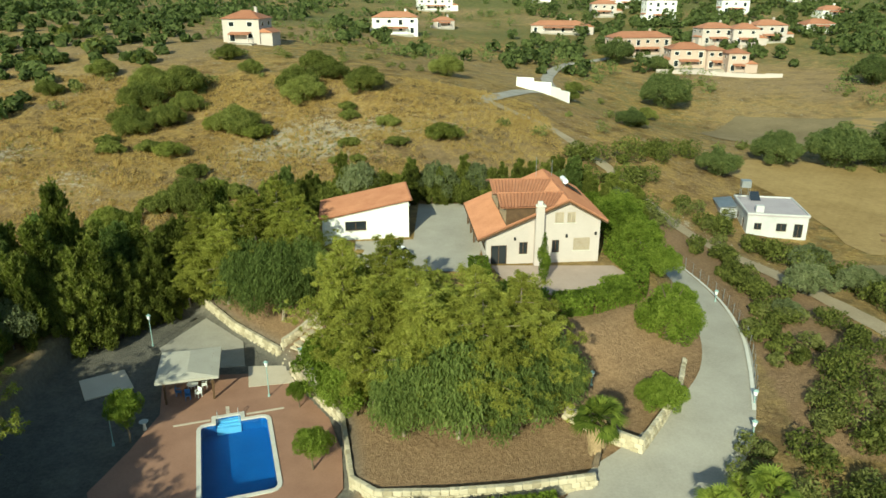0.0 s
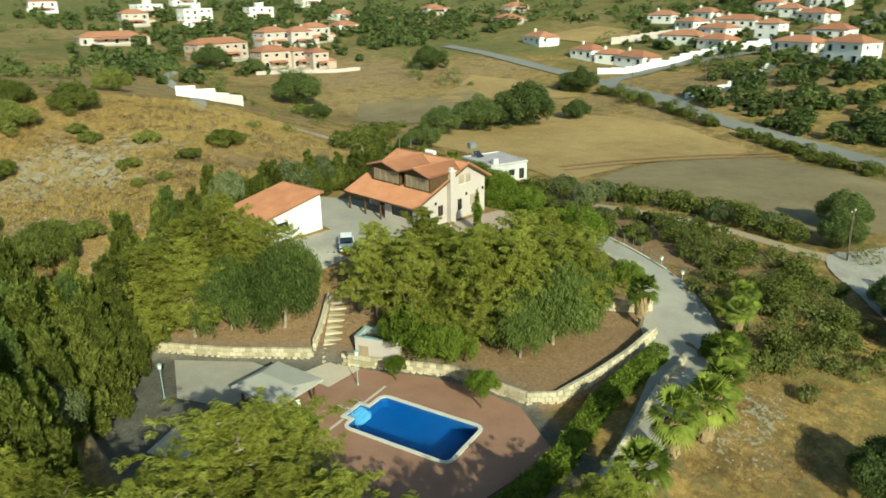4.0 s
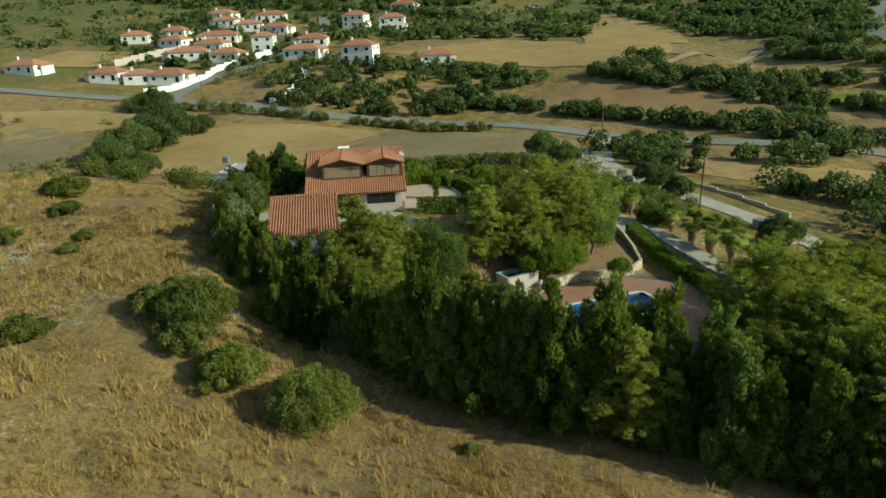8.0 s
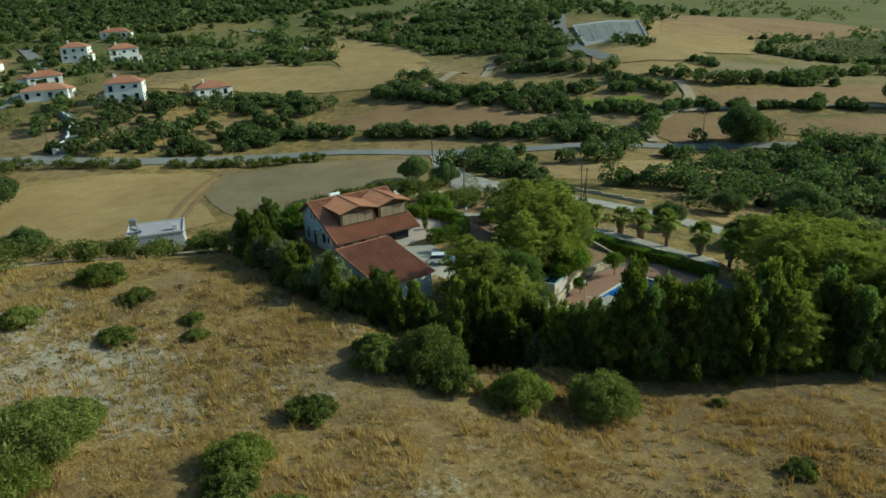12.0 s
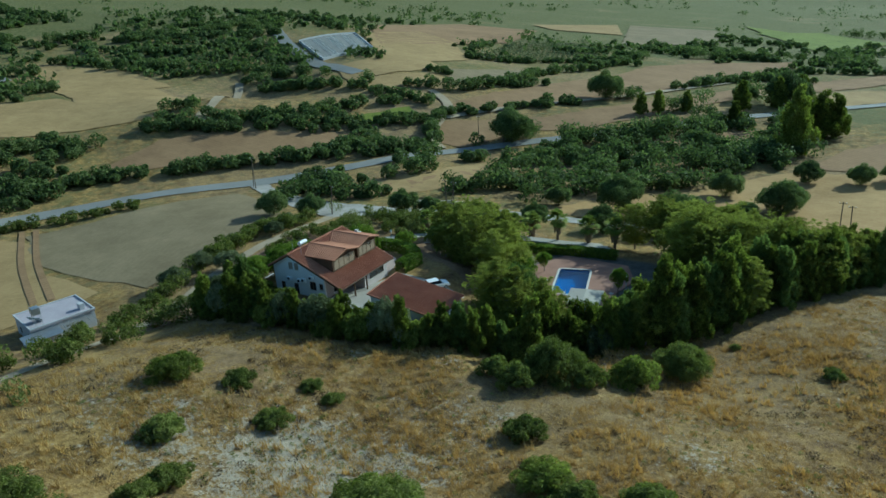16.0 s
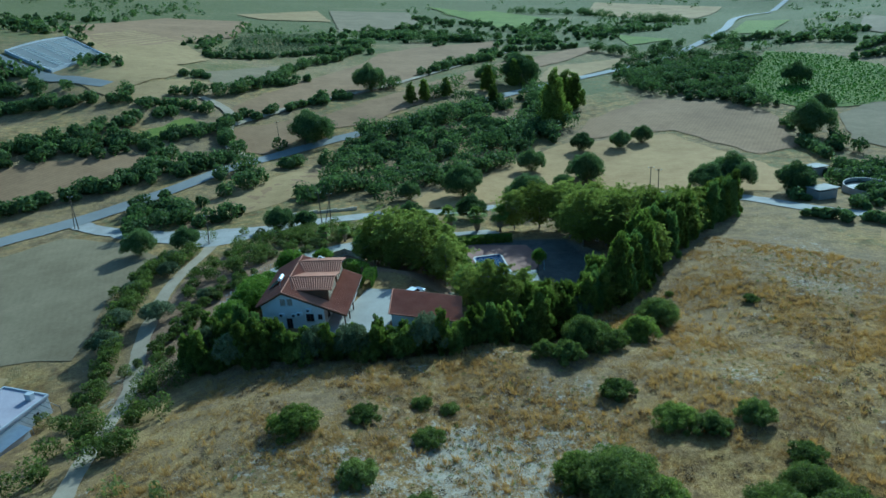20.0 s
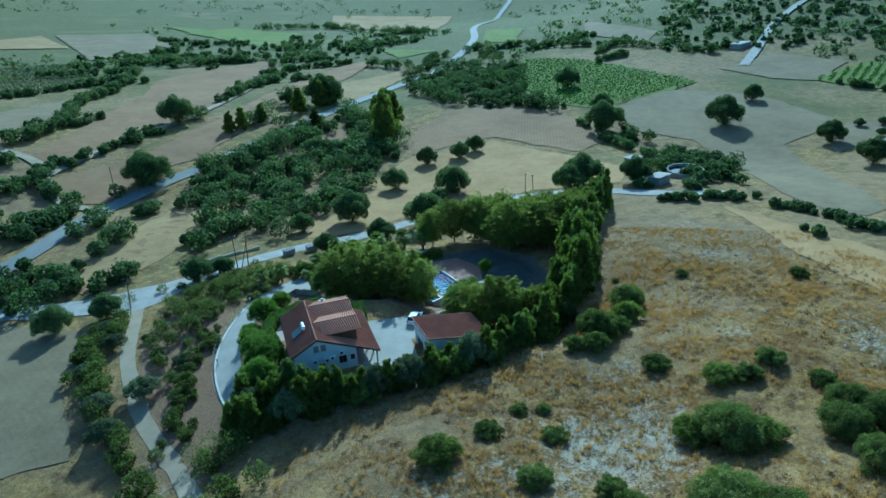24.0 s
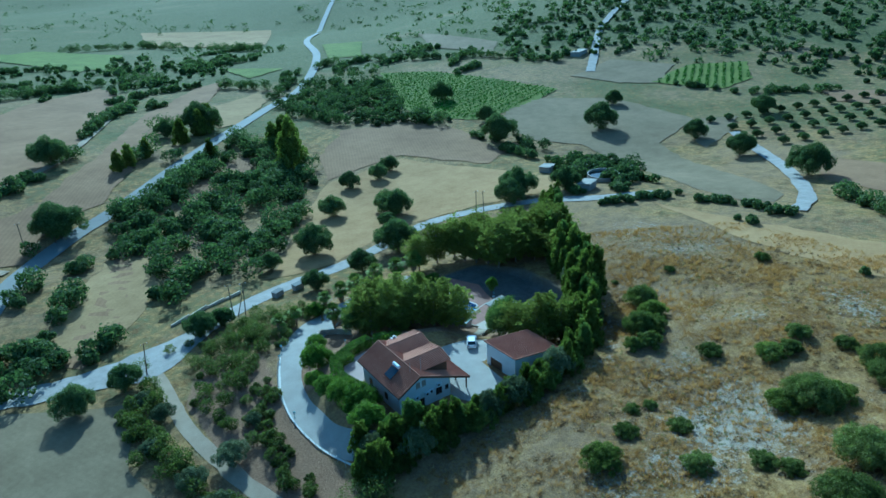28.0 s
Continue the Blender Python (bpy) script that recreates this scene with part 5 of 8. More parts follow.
def single_trees():
    for i, (x, y, w) in enumerate(((-36.4, -61, 7.2), (-48.9, -63.4, 7), (-56.6, -69.9, 7), (-20.6, -38.1, 8.3), (-36.4, -23.8, 10), (-36.6, -31, 8), (-30.2, -17.1, 5), (-3.2, -7.8, 10.4), (-21.4, 6.6, 11), (10.7, -3.4, 6), (57.2, -62.9, 14), (6, -172, 10),
                                   (-10.3, -174.5, 17), (-118.9, -209.3, 10), (-125.1, -106.7, 9.2), (-130.5, -157.6, 12), (-156.8, -64.1, 13.6), (35.1, 27, 6.6), (61.1, 43.2, 7), (-71.9, -7.1, 11), (-112.4, -77, 14), (54.5, -139.1, 14), (-65.5, -2.6, 9),
                                   (-84.7, 0.6, 9), (-187.9, -90.1, 8.2), (-221.7, -31.9, 10), (-174.9, -27.4, 9.2), (-165.2, 2.3, 10.4), (-150.7, 38.9, 12.5), (52, 40, 6), (-8, 14, 7), (6, 18, 6), (30, 24, 5))):
        plant("broad_tree", x, y, "round-crowned dark green tree", "tree", "trees of the valley", OTRUNK, BIGTREES[i % 2] if w > 5.5 else TREES[i % 4], w / 1.75)
    for i, (x, y, w) in enumerate(((64.3, 135.5, 9), (76.4, 136, 12), (90.5, 133, 15.5), (84, 137, 9), (106.2, 128.6, 7.3), (48.3, 122.4, 6.8), (60.1, 195, 13.5), (39.3, 149.8, 5.6), (126.4, 213.5, 12), (59.2, 252, 12), (70.9, 242, 7.2), (135.6, 151.6, 10.5))):
        plant("field_tree", x, y, "broad dark green tree beside the stubble field", "tree", "trees round the stubble fields", OTRUNK, BIGTREES[i % 2], w / 1.75, None, None, 0.85)
    t = empty("tall_tree", pose(-27, -95, gz(-27, -95)), "very tall dark evergreen above the valley woods", "tree")
    share("trunk", CYPS[0][0], t, Matrix.Diagonal((3.0, 3.0, 3.0, 1)))
    share("crown", CYPS[0][1], t, Matrix.Diagonal((3.6, 3.6, 3.0, 1)))
    for i, (x, y, s) in enumerate(((-31, -117, 1.9), (-35, -122, 1.7), (-28, -122, 1.5), (3, -154, 1.4), (-8, -168, 1.5), (-15, -180, 1.5), (33, -122, 1.0), (28, -128, 1.1), (20, -138, 1.0), (-2, -122, 1.1))):
        plant("tall_cypress", x, y, "tall dark pointed cypress", "cypress", "cypresses of the valley", CYPS[i % 4][0], CYPS[i % 4][1], s * 1.7, None, None, 0.72)
    for i in range(44):
        r, c = divmod(i, 11)
        x, y = -196 - c * 8.0 + r * 3, -38 + c * 2.5 + r * 14
        plant("orchard_tree", x, y, "small round orchard tree in a row", "tree", "orchard rows", TRUNK, TREES[i % 4], 2.2)
    for i in range(12):
        f = i / 11
        x, y = 139 - 42 * f, 60 - 66 * f
        plant("roadside_tree", x, y, "small round tree beside the road", "tree", "trees along the road", TRUNK, TREES[i % 4], 2.0)


single_trees()


def olive_rows():
    """Rows of small olives on a terraced plot in the valley."""
    a, b, c, d = Vector((144, -180)), Vector((106, -257)), Vector((141, -316)), Vector((172, -267))
    cs, ns = [], []
    for i in range(9):
        for j in range(20):
            p = a.lerp(b, (j + 0.5) / 20).lerp(d.lerp(c, (j + 0.5) / 20), (i + 0.5) / 9)
            q, n = blob_points([(p.x, p.y, gz(p.x, p.y) + 1.3, 1.3, 1.3, 1.2)], 40, 0.3)
            cs.append(q)
            ns.append(n)
    tagged(new("olive_rows", raw_mesh("olive_rows", leaf_cards(np.concatenate(cs), np.concatenate(ns), 0.4, 0.8, 0.5), 4, OLIVE)), "rows of small olive trees on a pale terrace", "olive trees", kind="stuff")


olive_rows()


def far_scrub():
    """Scrub, single trees and terraces' hedges over the far slopes."""
    cs, ns = [], []
    roads = [(162, 245), (138, 125), (110, 46), (68, -40), (36, -84), (-57, -219), (-144, -377), (-198, -545)]
    for i in range(9000):
        r = 250 + 1400 * RNG.random() ** 2.0
        a = RNG.uniform(0, 2 * math.pi)
        x, y = r * math.cos(a), 60 + r * math.sin(a)
        dens = noise.noise((x * 0.006, y * 0.006, 4)) + 0.5 * noise.noise((x * 0.03, y * 0.03, 8))
        hill = 0.55 if (x > 250 and y > 150) or (x < -60 and y > 150) or (x < -260 and y < -120) else (0.05 if x > 150 else -0.12)
        if dens + hill < 0.12 or (-110 < x < 60 and -20 < y < 150) or not free_of_fields(x, y):
            continue
        s = RNG.uniform(1.0, 2.6) * (1 + r / 700)
        z = gz(x, y)
        p, d = blob_points([(x + RNG.normal(0, s), y + RNG.normal(0, s), z + s * 0.6, s, s, s * 0.75) for _ in range(2)], 19, 0.3)
        cs.append(p)
        ns.append(d)
    me = raw_mesh("far_scrub", leaf_cards(np.concatenate(cs), np.concatenate(ns), 1.15, 0.65, 0.5), 4, FAR_LEAF)
    tagged(new("far_scrub", me), "dark scrub and woods on the far slopes", "scrub", kind="stuff")


far_scrub()


def north_scrub():
    """Scattered bushes on the dry slope to the north, and trees among the houses beyond."""
    for name, n, box_, leaf, big, lab in (("slope_bushes", 520, (-170, 150, 118, 300), BUSH, (0.5, 1.5), "scattered green bushes on the dry northern slope"),
                                          ("village_trees", 620, (-80, 330, 190, 470), FAR_LEAF, (1.6, 3.2), "dark garden trees among the houses"),
                                          ("east_village_trees", 260, (165, 345, 55, 225), FAR_LEAF, (1.3, 2.6), "dark garden trees among the white villas")):
        cs, ns = [], []
        for i in range(n):
            x, y = RNG.uniform(box_[0], box_[1]), RNG.uniform(box_[2], box_[3])
            if noise.noise((x * 0.03, y * 0.03, 21)) + 0.4 * noise.noise((x * 0.15, y * 0.15, 9)) < 0.02 or any(math.hypot(x - a, y - b) < c for a, b, c in CLEAR):
                continue
            s = RNG.uniform(*big)
            z = gz(x, y)
            blobs = [(x + RNG.normal(0, s * 0.5), y + RNG.normal(0, s * 0.5), z + s * RNG.uniform(0.45, 1.0), s * RNG.uniform(0.5, 0.9), s * RNG.uniform(0.5, 0.9), s * RNG.uniform(0.5, 0.8)) for _ in range(4)]
            p, d = blob_points(blobs, 110, 0.4)
            cs.append(p)
            ns.append(d)
        tagged(new(name, raw_mesh(name, leaf_slivers(np.concatenate(cs), np.concatenate(ns), 0.34 * (big[1] / 2) ** 0.5, 0.7, 0.6), 3, leaf)), lab, "scrub", kind="stuff")


CLEAR = [(-51.9, 198, 9), (72, 275, 14), (83, 252, 9), (95, 247, 9), (-18, 283, 12), (108, 299, 10), (119, 295, 9), (131, 302, 10), (51, 332, 15), (187, 217, 9), (177, 183, 8), (175, 166, 12), (212, 164, 9), (248, 161, 11),
         (203, 116, 10), (183, 92, 8), (182, 63, 8), (230, 116, 8), (223, 136, 7), (60, 172, 22), (95, 175, 24)]
north_scrub()


def grass():
    """Dry grass in clumps of blades, and low scrub, over the hillside."""
    slope = [(-95, 60), (-58, 36), (-45, 60), (-22, 85), (-8, 94), (26, 95), (18, 150), (-95, 150)]
    n = 62000
    x, y = RNG.uniform(-95, 20, n), RNG.uniform(36, 150, n)
    tall = np.array([noise.noise((a * 0.10, b * 0.10, 2)) + 0.5 * noise.noise((a * 0.4, b * 0.4, 5)) for a, b in zip(x, y)])
    keep = (to_outline(x, y, slope) < 0) & (tall > RNG.uniform(-1.0, 0.05, n))
    x, y, tall = x[keep], y[keep], tall[keep]
    k = 9
    X, Y = np.repeat(x, k), np.repeat(y, k)
    T = np.repeat(np.clip(0.6 + tall, 0.3, 1.3), k)
    m = len(X)
    X, Y = X + RNG.normal(0, 0.16, m), Y + RNG.normal(0, 0.16, m)
    Z = ground(X, Y)
    a = RNG.uniform(0, math.pi, m)
    w, h = RNG.uniform(0.02, 0.05, m), RNG.uniform(0.14, 0.6, m) * T
    lx, ly = RNG.normal(0.08, 0.24, m), RNG.normal(0.03, 0.24, m)
    dx, dy = np.cos(a) * w, np.sin(a) * w
    tri = np.stack([np.stack([X - dx, Y - dy, Z - 0.05], 1), np.stack([X + dx, Y + dy, Z - 0.05], 1), np.stack([X + lx, Y + ly, Z + h], 1)], 1)
    tagged(new("dry_grass", raw_mesh("dry_grass", tri, 3, DRY)), "dry straw-coloured grass clumps", "grass", kind="stuff")
    n = 5200
    x, y = RNG.uniform(-95, 20, n), RNG.uniform(36, 150, n)
    tall = np.array([noise.noise((a * 0.06, b * 0.06, 31)) + 0.4 * noise.noise((a * 0.5, b * 0.5, 7)) for a, b in zip(x, y)])
    keep = (to_outline(x, y, slope) < 0) & (tall > 0.02)
    k = 14
    X, Y = np.repeat(x[keep], k), np.repeat(y[keep], k)
    m = len(X)
    X, Y = X + RNG.normal(0, 0.22, m), Y + RNG.normal(0, 0.22, m)
    Z = ground(X, Y)
    a, w, h = RNG.uniform(0, math.pi, m), RNG.uniform(0.03, 0.07, m), RNG.uniform(0.45, 1.0, m)
    lx, ly = RNG.normal(0.12, 0.25, m), RNG.normal(0.04, 0.25, m)
    dx, dy = np.cos(a) * w, np.sin(a) * w
    tri = np.stack([np.stack([X - dx, Y - dy, Z - 0.05], 1), np.stack([X + dx, Y + dy, Z - 0.05], 1), np.stack([X + lx, Y + ly, Z + h], 1)], 1)
    tagged(new("tall_grass", raw_mesh("tall_grass", tri, 3, DRY)), "tall golden tufts of dry grass", "grass", kind="stuff")
    blobs = []
    for i in range(2600):
        x, y = RNG.uniform(-90, 12), RNG.uniform(60, 150)
        if to_outline(x, y, [(-90, 62), (-50, 62), (-22, 90), (20, 98), (14, 150), (-90, 150)]) < 0 and noise.noise((x * 0.07, y * 0.07, 11)) + 0.5 * noise.noise((x * 0.3, y * 0.3, 3)) > -0.02:
            s = RNG.uniform(0.2, 0.6)
            blobs.append((x, y, gz(x, y) + s * 0.25, s, s, s * 0.6))
    p, d = blob_points(blobs, len(blobs) * 46, 0.3)
    green = []
    for cx, cy, r, k in CHALKS:
        for i in range(int(r * 9)):
            x, y, s = RNG.normal(cx, r * 0.6), RNG.normal(cy, r * 0.6), RNG.uniform(0.10, 0.26)
            if to_outline(np.array([x]), np.array([y]), slope)[0] < 0:
                green.append((x, y, gz(x, y) + s * 0.4, s, s, s * 0.8))
    p2, d2 = blob_points(green, len(green) * 22, 0.4)
    tagged(new("green_tufts", raw_mesh("green_tufts", leaf_slivers(p2, d2, 0.09, 0.5, 0.8), 3, BUSH)), "small dark green tufts on the chalk", "grass", kind="stuff")
    tagged(new("low_scrub", raw_mesh("low_scrub", leaf_slivers(p, d, 0.11, 0.5, 0.8), 3, SCRUB)), "low grey-brown thorny scrub", "scrub", kind="stuff")


grass()

# ---- the house ----
HOUSE = pose(3.6, 70.0, 0, 0, 0, 4.5)          # u east along the front, v back, from the west front eave corner
RIDGE_U, RIDGE_Z, WEST_Z, EAST_U, EAST_Z, DEPTH = 9.5, 14.6, 10.55, 13.7, 12.25, 13.2


def roof_z(u):
    return WEST_Z + (RIDGE_Z - WEST_Z) * u / RIDGE_U if u < RIDGE_U else RIDGE_Z - (RIDGE_Z - EAST_Z) * (u - RIDGE_U) / (EAST_U - RIDGE_U)


def tiled(bm, eave_a, eave_b, top_a, top_b, pitch=0.30, rise=0.12, thick=0.09, courses=0.42):
    """Rows of round roof tiles between an eave and a ridge line, each course a little proud of the next."""
    ea, eb, ta, tb = (Vector(p) for p in (eave_a, eave_b, top_a, top_b))
    nrm = (eb - ea).cross(ta - ea).normalized()
    if nrm.z < 0:
        nrm = -nrm
    n = max(2, int((eb - ea).length / pitch))
    m = max(2, int((ta - ea).length / courses))
    shape = ((0, 0), (0.18, 0.75), (0.36, 1), (0.54, 0.75), (0.72, 0))
    rows = []
    for j in range(m):
        for end in (0, 1):
            g = (j + end) / m
            lift = 0.03 * (1 - end)
            row = []
            for i in range(n):
                for f, h in shape:
                    s = (i + f) / n
                    row.append(bm.verts.new((ea.lerp(eb, s)).lerp(ta.lerp(tb, s), g) + nrm * (h * rise + lift)))
            s = 1.0
            row.append(bm.verts.new(eb.lerp(tb, g) + nrm * lift))
            rows.append(row)
    for a, b in zip(rows, rows[1:]):
        for k in range(len(a) - 1):
            bm.faces.new((a[k], a[k + 1], b[k + 1], b[k]))
    q = [ea, eb, tb, ta]
    lo = [bm.verts.new(p - nrm * thick) for p in q]
    hi = [bm.verts.new(p - nrm * 0.005) for p in q]
    bm.faces.new(lo)
    for k in range(4):
        bm.faces.new((lo[k], lo[(k + 1) % 4], hi[(k + 1) % 4], hi[k]))
    return bm


def cap_tiles(bm, a, b, r=0.14, step=0.42):
    a, b = Vector(a), Vector(b)
    n = max(1, int((b - a).length / step))
    for i in range(n):
        tube(bm, a.lerp(b, i / n), a.lerp(b, (i + 1) / n), r, r * 0.82, 8)
    return bm


def wall_cols(bm, along, cuts, z0, top, at0, at1, holes):
    """A wall in columns with real openings. along: 'u' or 'v'; at0..at1 its thickness; holes: (a0, a1, z0, z1)."""
    xs = sorted(set([c for c in cuts] + [h[0] for h in holes] + [h[1] for h in holes]))
    for a, b in zip(xs, xs[1:]):
        spans, mid = [], (a + b) / 2
        lo = z0
        for h in sorted([h for h in holes if h[0] <= mid <= h[1]], key=lambda h: h[2]):
            spans.append((lo, lo, h[2], h[2]))
            lo = h[3]
        spans.append((lo, lo, top(a), top(b)))
        for la, lb, ha, hb in spans:
            if ha - la < 0.02 and hb - lb < 0.02:
                continue
            ring = [(a, la), (b, lb), (b, hb), (a, ha)]
            for s, t in ((0, 1),):
                if along == "u":
                    f = [bm.verts.new((p, at0, z)) for p, z in ring]
                    g = [bm.verts.new((p, at1, z)) for p, z in ring]
                else:
                    f = [bm.verts.new((at0, p, z)) for p, z in ring]
                    g = [bm.verts.new((at1, p, z)) for p, z in ring]
                bm.faces.new(f)
                bm.faces.new(g[::-1])
                for k in range(4):
                    bm.faces.new((f[k], g[k], g[(k + 1) % 4], f[(k + 1) % 4]))
    bmesh.ops.recalc_face_normals(bm, faces=bm.faces)
    bmesh.ops.remove_doubles(bm, verts=bm.verts, dist=0.0005)
    return bm


def window(parent, along, at, a0, a1, z0, z1, kind, out):
    """A window set in an opening: frame with panes, or closed louvred shutters. out: the way it faces along its wall's normal."""
    fr = bmesh.new()

    def put(bm, p0, p1, q0, q1, d0, d1):
        lo, hi = sorted((at + out * d0, at + out * d1))
        if along == "u":
            box(bm, p0, p1, lo, hi, q0, q1)
        else:
            box(bm, lo, hi, p0, p1, q0, q1)
    t = 0.07
    for r in ((a0, a0 + t, z0, z1), (a1 - t, a1, z0, z1), (a0 + t, a1 - t, z0, z0 + t), (a0 + t, a1 - t, z1 - t, z1)):
        put(fr, *r, -0.14, -0.04)
    mid = (a0 + a1) / 2
    put(fr, mid - 0.035, mid + 0.035, z0 + t, z1 - t, -0.13, -0.05)
    w = part("door" if kind == "door" else "window", fr, SHUT if kind == "shutter" else WOOD, parent, "closed beige shutters" if kind == "shutter" else "brown wooden frame")
    for s0, s1 in ((a0 + t, mid - 0.035), (mid + 0.035, a1 - t)):
        bm = bmesh.new()
        if kind == "shutter":
            n = int((z1 - z0 - 2 * t) / 0.11)
            for k in range(n):
                z = z0 + t + (k + 0.15) * (z1 - z0 - 2 * t) / n
                put(bm, s0, s1, z, z + 0.085, -0.12, -0.07)
            part("shutter_leaf", bm, SHUT, w)
        else:
            put(bm, s0, s1, z0 + t, z1 - t, -0.11, -0.09)
            part("pane", bm, PANE, w)
    sill = bmesh.new()
    put(sill, a0 - 0.08, a1 + 0.08, z0 - 0.08, z0, -0.1, 0.07)
    if kind != "door":
        part("sill", sill, COPING, w)
    else:
        sill.free()
    return w


def house():
    h = empty("house", HOUSE, "cream rendered two-storey villa with terracotta tiled roof and wooden dormers", "house")
    z0 = 7.0
    front = [(1.5, 3.2, 7.5, 9.65), (4.5, 5.4, 8.6, 9.95), (8.0, 8.8, 8.7, 10.1), (10.3, 12.1, 8.9, 10.3), (8.2, 9.15, 12.0, 13.15), (9.5, 10.4, 12.0, 13.15)]
    back = [(8.2, 9.0, 12.1, 13.2), (9.3, 10.1, 12.1, 13.2), (5.2, 6.4, 9.3, 10.6), (3.9, 4.6, 9.6, 10.5), (11.2, 12.0, 8.6, 9.8), (8.6, 9.5, 7.9, 9.9)]
    top = lambda u: roof_z(u) - 0.16
    part("wall", wall_cols(bmesh.new(), "u", (1.0, RIDGE_U, 13.1), z0, top, 0.55, 0.85, front), WALLC, h, "cream rendered south gable wall")
    part("wall", wall_cols(bmesh.new(), "u", (3.6, RIDGE_U, 13.1), z0, top, 12.35, 12.65, back), WALLW, h, "white rendered north gable wall")
    part("wall", wall_cols(bmesh.new(), "v", (0.85, 6.2), z0, lambda v: roof_z(1.0) - 0.16, 1.0, 1.3, [(1.4, 5.2, 8.75, 10.2)]), WALLC, h, "cream west wall with a wide window")
    part("wall", wall_cols(bmesh.new(), "v", (0.85, 12.35), z0, lambda v: roof_z(13.1) - 0.16, 12.8, 13.1, [(2.5, 3.6, 8.8, 10.2), (7.5, 8.6, 8.8, 10.2)]), WALLC, h, "cream east wall")
    part("wall", wall_cols(bmesh.new(), "v", (6.2, 12.35), z0, lambda v: roof_z(3.6) - 0.16, 3.6, 3.9, [(7.0, 8.0, 7.6, 9.7), (9.2, 10.6, 8.5, 9.8)]), WALLC, h, "cream wall behind the porch")
    part("wall", wall_cols(bmesh.new(), "u", (1.0, 3.6), z0, top, 6.2, 6.5, []), WALLC, h, "cream porch side wall")
    part("upper_floor", boxed(3.9, 12.8, 0.85, 12.35, 10.55, 10.75), WALLC, h)
    part("ground_floor", boxed(1.3, 12.8, 0.85, 12.35, 7.25, 7.45), WALLC, h)
    kinds = ("door", "pane", "pane", "shutter", "shutter", "shutter")
    for (a0, a1, b0, b1), k in zip(front, kinds):
        window(h, "u", 0.55, a0, a1, b0, b1, k, -1)
    for i, (a0, a1, b0, b1) in enumerate(back):
        window(h, "u", 12.65, a0, a1, b0, b1, "shutter" if i < 2 else "pane", 1)
    window(h, "v", 1.0, 1.4, 5.2, 8.75, 10.2, "pane", -1)
    for v0, v1 in ((2.5, 3.6), (7.5, 8.6)):
        window(h, "v", 13.1, v0, v1, 8.8, 10.2, "pane", 1)
    window(h, "v", 3.6, 7.0, 8.0, 7.6, 9.7, "door", -1)
    window(h, "v", 3.6, 9.2, 10.6, 8.5, 9.8, "pane", -1)
    bm = bmesh.new()
    tiled(bm, (0, 0, WEST_Z), (0, DEPTH, WEST_Z), (RIDGE_U, 0, RIDGE_Z), (RIDGE_U, DEPTH, RIDGE_Z))
    roof = part("roof", bm, TILE, h, "terracotta tiled west slope")
    bm = bmesh.new()
    tiled(bm, (EAST_U, 0, EAST_Z), (EAST_U, DEPTH, EAST_Z), (RIDGE_U, 0, RIDGE_Z), (RIDGE_U, DEPTH, RIDGE_Z))
    part("roof", bm, TILE, h, "terracotta tiled east slope")
    part("ridge_tiles", cap_tiles(bmesh.new(), (RIDGE_U, 0, RIDGE_Z + 0.05), (RIDGE_U, DEPTH, RIDGE_Z + 0.05)), TILE, h)
    for v in (0.0, DEPTH):
        part("verge_tiles", cap_tiles(bmesh.new(), (0, v, WEST_Z + 0.06), (RIDGE_U, v, RIDGE_Z + 0.06), 0.11), TILE, h)
        part("verge_tiles", cap_tiles(bmesh.new(), (EAST_U, v, EAST_Z + 0.06), (RIDGE_U, v, RIDGE_Z + 0.06), 0.11), TILE, h)
        o = 0.05 if v == 0 else -0.05
        bm = bmesh.new()
        for a, b in (((0, WEST_Z), (RIDGE_U, RIDGE_Z)), ((RIDGE_U, RIDGE_Z), (EAST_U, EAST_Z))):
            q = [bm.verts.new((p[0], v + s, p[1] + dz)) for p, s, dz in ((a, o, -0.3), (b, o, -0.3), (b, o, -0.1), (a, o, -0.1), (a, -o, -0.3), (b, -o, -0.3), (b, -o, -0.1), (a, -o, -0.1))]
            for f in ((0, 1, 2, 3), (7, 6, 5, 4), (0, 4, 5, 1), (3, 2, 6, 7), (0, 3, 7, 4), (1, 5, 6, 2)):
                bm.faces.new([q[k] for k in f])
        part("bargeboard", bm, WOOD, h, "dark brown timber bargeboard")
    part("gutter", tubed((-0.05, 0, WEST_Z - 0.06), (-0.05, DEPTH, WEST_Z - 0.06), 0.07), WOOD, h)
    part("gutter", tubed((EAST_U + 0.05, 0, EAST_Z - 0.06), (EAST_U + 0.05, DEPTH, EAST_Z - 0.06), 0.07), WOOD, h)
    for v0, v1 in ((0.05, 5.2), (5.4, 11.25)):
        vr = (v0 + v1) / 2
        ez, rz, uf, ut = 13.95, 14.72, 3.0, 2.3
        ue = (ez - WEST_Z) / (RIDGE_Z - WEST_Z) * RIDGE_U
        d = part("dormer", wall_cols(bmesh.new(), "v", (v0 + 0.25, vr, v1 - 0.25), roof_z(uf) - 0.05, lambda v, a=v0 + 0.0, r=vr: rz - 0.12 - (rz - ez) * abs(v - r) / (r - a), uf, uf + 0.12,
                                      [(v0 + 0.55, v1 - 0.55, roof_z(uf) + 0.28, 13.55)]), WOOD, h, "dark brown timber dormer")
